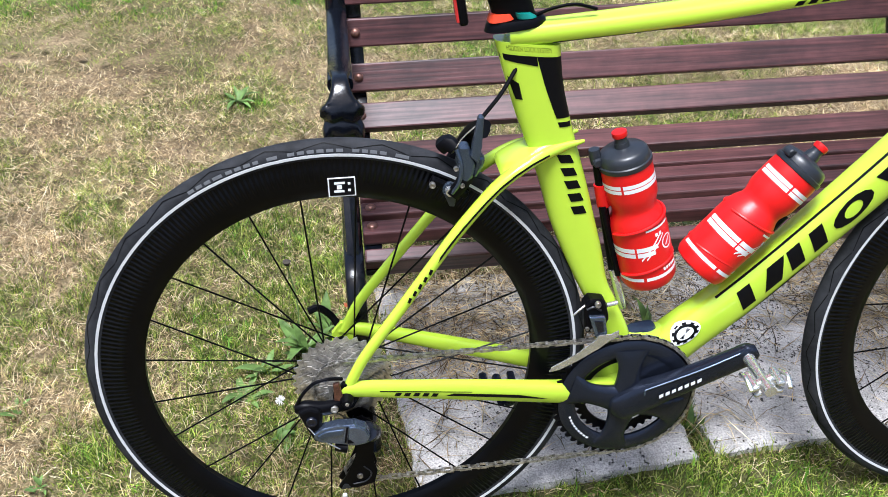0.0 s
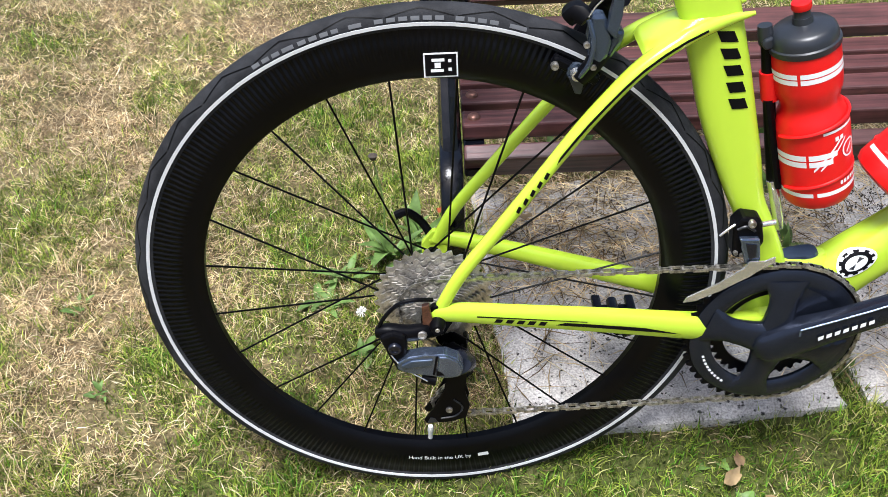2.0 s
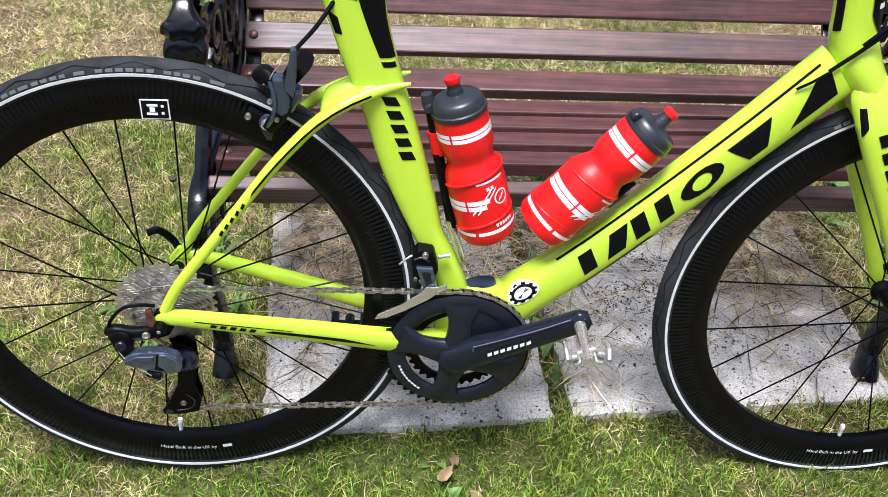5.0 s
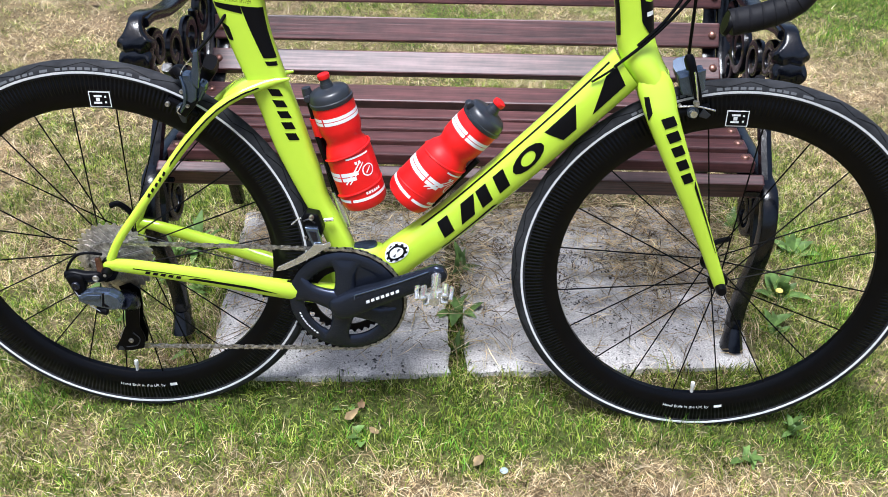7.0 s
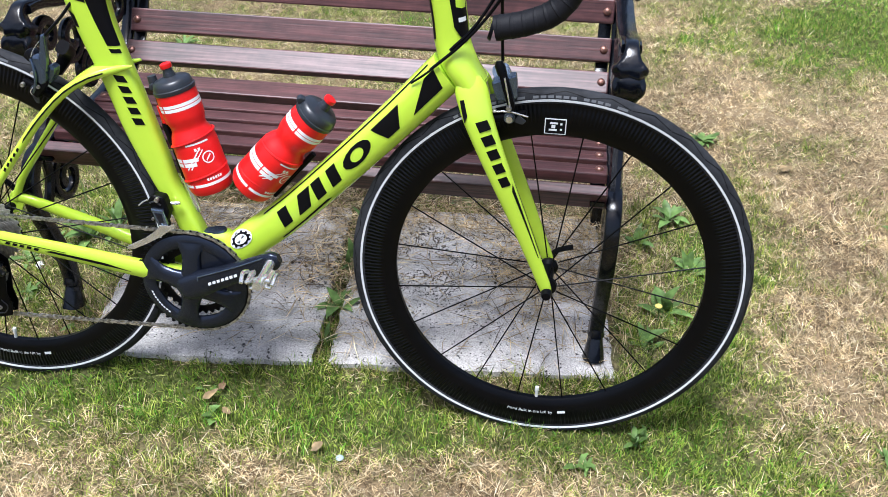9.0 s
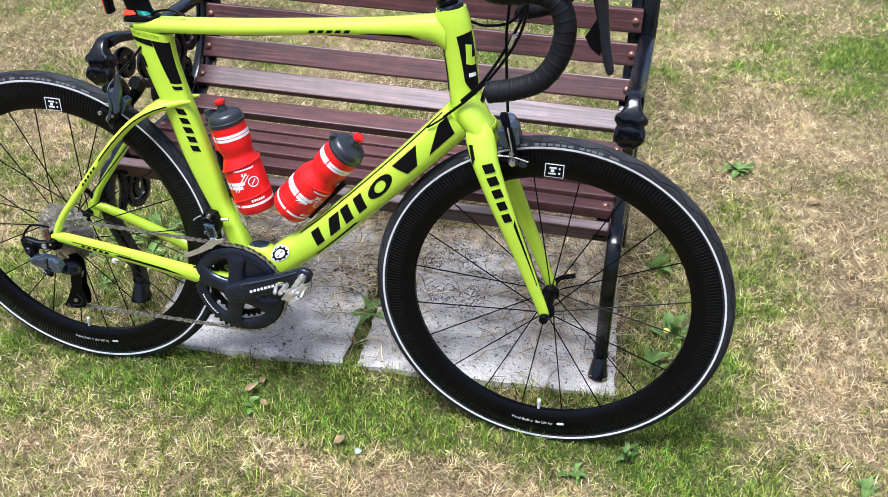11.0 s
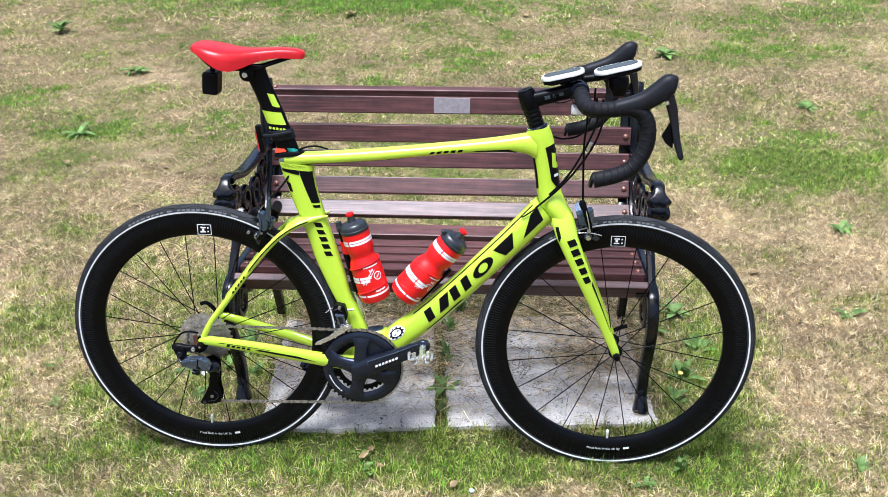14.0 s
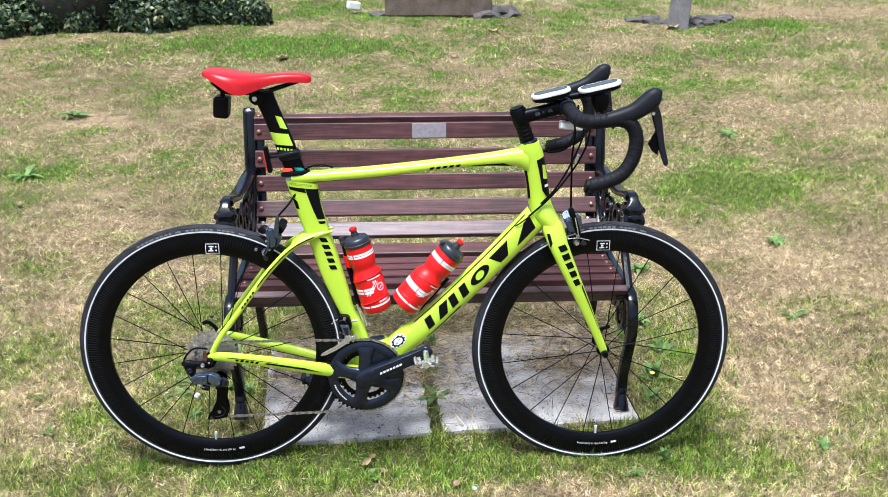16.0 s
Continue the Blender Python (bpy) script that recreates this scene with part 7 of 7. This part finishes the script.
for i, (x, y, z, c, l, w, up, lob) in enumerate((
    (0.575, 0.22, 0.03, 9, 0.10, 0.030, 45, 0.25), (0.585, 0.10, 0.02, 8, 0.08, 0.018, 55, 0.1), (0.57, 0.36, 0.03, 8, 0.10, 0.022, 50, 0.2), (0.58, 0.50, 0.03, 8, 0.11, 0.02, 55, 0.1),
    (0.02, 0.30, 0.01, 16, 0.06, 0.018, 38, 0.25), (0.09, 0.055, 0.01, 6, 0.035, 0.014, 50, 0.0), (-0.12, 0.20, 0.0, 12, 0.045, 0.016, 30, 0.25), (-0.06, 0.34, 0.0, 12, 0.06, 0.018, 30, 0.25),
    (0.375, -0.02, 0.0, 7, 0.045, 0.024, 35, 0.1), (0.40, -0.10, 0.0, 6, 0.04, 0.022, 25, 0.2), (0.33, 0.0, 0.0, 6, 0.04, 0.02, 40, 0.2),
    (1.26, 0.33, 0.0, 9, 0.10, 0.035, 40, 0.25), (1.22, 0.22, 0.0, 8, 0.09, 0.03, 45, 0.1), (1.33, 0.50, 0.0, 8, 0.09, 0.035, 35, 0.2), (1.30, 0.72, 0.0, 9, 0.08, 0.03, 30, 0.25), (1.21, 0.60, 0.0, 8, 0.09, 0.03, 40, 0.2),
    (1.86, 0.73, 0.0, 9, 0.09, 0.030, 15, 0.3), (2.05, 1.40, 0.0, 9, 0.08, 0.03, 15, 0.3), (1.42, 1.15, 0.0, 14, 0.09, 0.02, 16, 0.3), (-0.28, 1.55, 0.0, 14, 0.10, 0.022, 18, 0.3),
    (-1.46, 3.43, 0.01, 14, 0.15, 0.045, 12, 0.3), (-1.37, 2.34, 0.0, 12, 0.13, 0.04, 14, 0.3), (1.75, 3.9, 0.01, 12, 0.15, 0.05, 14, 0.3), (2.35, 2.9, 0.0, 12, 0.12, 0.04, 14, 0.3),
    (-0.085, 0.42, 0.0, 14, 0.12, 0.026, 35, 0.3), (-0.16, 0.37, 0.0, 12, 0.09, 0.022, 28, 0.35), (-0.04, 0.47, 0.0, 10, 0.11, 0.024, 40, 0.3), (-0.19, 0.31, 0.0, 10, 0.07, 0.02, 25, 0.35), (0.20, 0.62, 0.02, 12, 0.12, 0.026, 48, 0.25), (0.60, 0.62, 0.03, 14, 0.14, 0.018, 62, 0.1), (0.05, 0.12, 0.0, 8, 0.07, 0.02, 55, 0.1),
    (-2.35, 4.4, 0.02, 14, 0.2, 0.06, 30, 0.2), (-0.60, 0.33, 0.0, 6, 0.035, 0.014, 25, 0.2), (-0.52, 0.14, 0.0, 6, 0.03, 0.012, 25, 0.3), (0.98, 0.66, 0.02, 8, 0.10, 0.03, 40, 0.2), (0.78, 0.70, 0.02, 8, 0.10, 0.03, 40, 0.2), (0.28, 0.68, 0.02, 8, 0.10, 0.03, 40, 0.2),
    (1.1, -0.12, 0.0, 6, 0.05, 0.02, 30, 0.2), (1.20, -0.05, 0.0, 7, 0.06, 0.02, 40, 0.2), (1.65, -0.02, 0.0, 6, 0.05, 0.02, 30, 0.2),
)):
    build_weed(x, y, z, c, l, w, 40 + i, up, lob)

yf = thing("yellow_flower", "small faded yellow flower among weeds", "flower", "", pose(1.245, 0.30, 0.0))
part("stalk", tube([(0, 0, 0), (0.004, 0, 0.03), (0.0, 0, 0.055)], 0.0012, sides=6), LEAF, yf)
part("petals", lathe([(0.0, 0.053), (0.004, 0.054), (0.008, 0.058), (0.006, 0.060), (0.0, 0.058)], segs=14), PETAL, yf)
wf = thing("white_flower", "white seed head on a thin stalk in the lawn", "flower", "", pose(-0.125, 0.262, 0.0))
part("stalk", tube([(0, 0, 0), (0.003, 0.002, 0.02), (0.0, 0, 0.035)], 0.0011, sides=6), LEAF, wf)
hd = bmesh.new()
for k in range(60):
    a, e = random.uniform(0, 6.28), random.uniform(-0.8, 1.57)
    d = Vector((math.cos(a) * math.cos(e), math.sin(a) * math.cos(e), math.sin(e)))
    add_tube(hd, [Vector((0, 0, 0.038)) + d * 0.002, Vector((0, 0, 0.038)) + d * 0.009], 0.0006, sides=4, per=1)
part("seed_head", hd, FLUFF, wf)
dn = thing("dandelion_clock", "dark empty dandelion head on a tall stalk", "flower", "", pose(-0.10, 0.45, 0.0))
part("stalk", tube([(0, 0, 0), (0.01, 0.0, 0.10), (0.0, 0, 0.20)], 0.0014, sides=6), LEAF, dn)
part("head", lathe([(0.0, 0.197), (0.005, 0.199), (0.008, 0.206), (0.0, 0.209)], segs=10), CRUMB, dn)


def fallen_leaf(x, y, size, turn, seed, mat=DRYLEAF, label="dry curled fallen leaf lying in the grass", z=0.022):
    r = random.Random(seed)
    bm = bmesh.new()
    n = 12
    c = bm.verts.new((0, 0, 0.004))
    ring = []
    for k in range(n):
        a = 2 * math.pi * k / n
        rad = size * (0.75 + 0.35 * abs(math.cos(a * 2.5)) + r.uniform(-0.08, 0.08)) * (1.25 if abs(math.cos(a)) > 0.9 else 1)
        ring.append(bm.verts.new((rad * math.cos(a), rad * 0.7 * math.sin(a), 0.35 * size * math.sin(a * 2 + seed) ** 2)))
    for k in range(n):
        bm.faces.new((c, ring[k], ring[(k + 1) % n]))
    ob = mesh_object("fallen_leaf", bm, mat, smooth=80)
    ob.matrix_world = pose(x, y, z, r.uniform(-12, 12), r.uniform(-12, 12), turn)
    return tagged(ob, label, "leaf", "fallen leaves on the lawn")


for i, (x, y, s) in enumerate(((0.375, 0.0, 0.009), (0.385, -0.062, 0.015), (0.40, -0.035, 0.010), (0.43, -0.10, 0.010), (1.62, 1.0, 0.02), (0.62, -0.16, 0.012), (-0.93, 2.00, 0.016), (-0.80, 1.93, 0.018), (-1.02, 1.97, 0.02), (-0.72, 1.88, 0.014), (-1.15, 1.99, 0.016), (-1.25, 1.93, 0.018), (2.0, 0.62, 0.012), (-0.4, 5.0, 0.06), (1.3, 6.0, 0.06), (0.9, 5.0, 0.04), (2.9, 6.1, 0.08), (1.0, 3.3, 0.025), (-0.2, 3.0, 0.025), (0.15, 0.44, 0.012))):
    fallen_leaf(x, y, s, i * 47, i + 3, z=0.022 + (SLAB_TOP if on_slab(np.array(x), np.array(y)) else 0))
RUST = material("rusty_leaf", (0.42, 0.09, 0.03), 0.7, vary=0.3, scale=60)
fallen_leaf(0.018, 0.11, 0.014, 20, 77, RUST, "small rust-red dead leaf caught by a bench end", 0.36)
sd = mesh_object("pebble", lathe([(0.0, 0.0), (0.0055, 0.001), (0.0075, 0.004), (0.005, 0.007), (0.0, 0.0082)], segs=12), material("pale_pebble", (0.33, 0.40, 0.40), 0.6, vary=0.1))
sd.matrix_world = pose(0.665, -0.175, 0.012)
tagged(sd, "small pale grey-green pebble in the grass", "pebble")

# ---- far edge of the lawn ----


def build_hedge():
    hedge = thing("hedge", "dark ivy and shrub hedge at the lawn's edge", "hedge", "", pose(0, 0, 0))
    r = np.random.default_rng(11)
    clumps = []
    for k in range(26):
        clumps.append((r.uniform(-5.5, -0.9), 0.0, r.uniform(0.25, 0.9), r.uniform(0.45, 0.75)))
    clumps = [(x, 6.4 + 0.25 * (x + 2.7) + rad * 0.8 * (i % 3 > 0) + 0.35 * (i % 3), z, rad) for i, (x, y, z, rad) in enumerate(clumps)]
    for k in range(22):
        x = -5.2 + k * 0.21
        clumps.append((x, 6.0 + 0.25 * (x + 2.7) + r.uniform(-0.05, 0.2), 0.08, r.uniform(0.12, 0.3)))
    verts, faces = [], []
    n = 52000
    for i in range(n):
        cx, cy, cz, rad = clumps[int(r.integers(len(clumps)))]
        d = r.normal(size=3)
        d /= np.linalg.norm(d)
        d[1] = -abs(d[1]) * 0.9 if r.uniform() < 0.8 else d[1]
        p = np.array([cx, cy, cz]) + d * rad * r.uniform(0.75, 1.08) * np.array([1, 0.8, 1])
        p[2] = max(0.02, p[2])
        s = r.uniform(0.012, 0.034) * (1.5 if r.uniform() < 0.12 else 1.0)
        u = r.normal(size=3)
        u /= np.linalg.norm(u)
        v = np.cross(u, d)
        v /= np.linalg.norm(v) + 1e-9
        k = len(verts)
        verts += [tuple(p - u * s), tuple(p + v * s * 0.6), tuple(p + u * s + d * s * 0.3), tuple(p - v * s * 0.6)]
        faces += [(k, k + 1, k + 2), (k, k + 2, k + 3)]
    me = bpy.data.meshes.new("foliage")
    me.from_pydata(verts, [], faces)
    me.materials.append(blade_material("ivy_leaf", [(0.0, (0.012, 0.022, 0.012)), (0.5, (0.035, 0.065, 0.03)), (0.8, (0.09, 0.14, 0.055)), (0.93, (0.22, 0.22, 0.12)), (1.0, (0.34, 0.38, 0.18))], 0.35, 0.1))
    fo = new("foliage", me)
    fo.parent = hedge
    # dark filled balls inside the leaf clumps
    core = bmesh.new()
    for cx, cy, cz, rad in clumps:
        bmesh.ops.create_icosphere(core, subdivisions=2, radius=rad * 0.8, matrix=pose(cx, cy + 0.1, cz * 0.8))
    part("core", core, material("dark_hedge_core", (0.02, 0.02, 0.014), 0.9, vary=0.4, scale=12, bump=0.8, bump_scale=40), hedge, smooth=80)


build_hedge()
SLEEPER = material("old_sleeper", (0.15, 0.11, 0.085), 0.85, vary=0.3, scale=9, bump=0.7, bump_scale=60)
sl = mesh_object("timber_sleeper", box((1.0, 0.16, 0.24), None, 0.012), SLEEPER)
sl.matrix_world = pose(0.86, 6.82, 0.14, 0, 0, -2)
tagged(sl, "weathered timber sleeper edging a raised bed", "sleeper")
ROCK = material("grey_rock", (0.075, 0.066, 0.06), 0.85, vary=0.3, scale=6, bump=0.8, bump_scale=30)


def build_rock(x, y, s, seed, label, squash=0.6):
    bm = bmesh.new()
    bmesh.ops.create_icosphere(bm, subdivisions=3, radius=s)
    for v in bm.verts:
        k = 1 + 0.5 * noise.noise(v.co * (1.6 / s) + Vector((seed, seed * 2, 0)))
        v.co = Vector((v.co.x * k * 1.2, v.co.y * k, v.co.z * k * squash))
    ob = mesh_object("rock", bm, ROCK, smooth=30)
    ob.matrix_world = pose(x, y, s * 0.12, 0, 0, seed * 40)
    return tagged(ob, label, "rock", "rocks at the lawn's edge")


for i, (x, y, s) in enumerate(((1.36, 6.82, 0.15), (1.52, 6.88, 0.12), (1.25, 6.72, 0.07), (2.66, 6.45, 0.08), (2.80, 6.42, 0.10), (2.90, 6.36, 0.06), (3.16, 6.27, 0.08), (3.26, 6.36, 0.11), (3.40, 6.42, 0.09), (3.12, 6.40, 0.09), (3.52, 6.52, 0.08), (0.30, 6.85, 0.07))):
    build_rock(x, y, s, i + 1, "rough grey rock lying at the lawn's edge")
pm = mesh_object("stone_post", box((0.15, 0.14, 1.0), None, 0.015), material("post_stone", (0.24, 0.225, 0.225), 0.8, vary=0.25, scale=8, bump=0.7, bump_scale=50))
pm.matrix_world = pose(3.0, 6.2, 0.48, 0, 3, 8)
tagged(pm, "squared grey post standing at the lawn's edge", "post")
white = mesh_object("white_litter", box((0.12, 0.08, 0.07), None, 0.01), WHITE)
white.matrix_world = pose(0.06, 6.95, 0.09, 0, 8, 20)
tagged(white, "small white object lying at the lawn's edge", "litter")
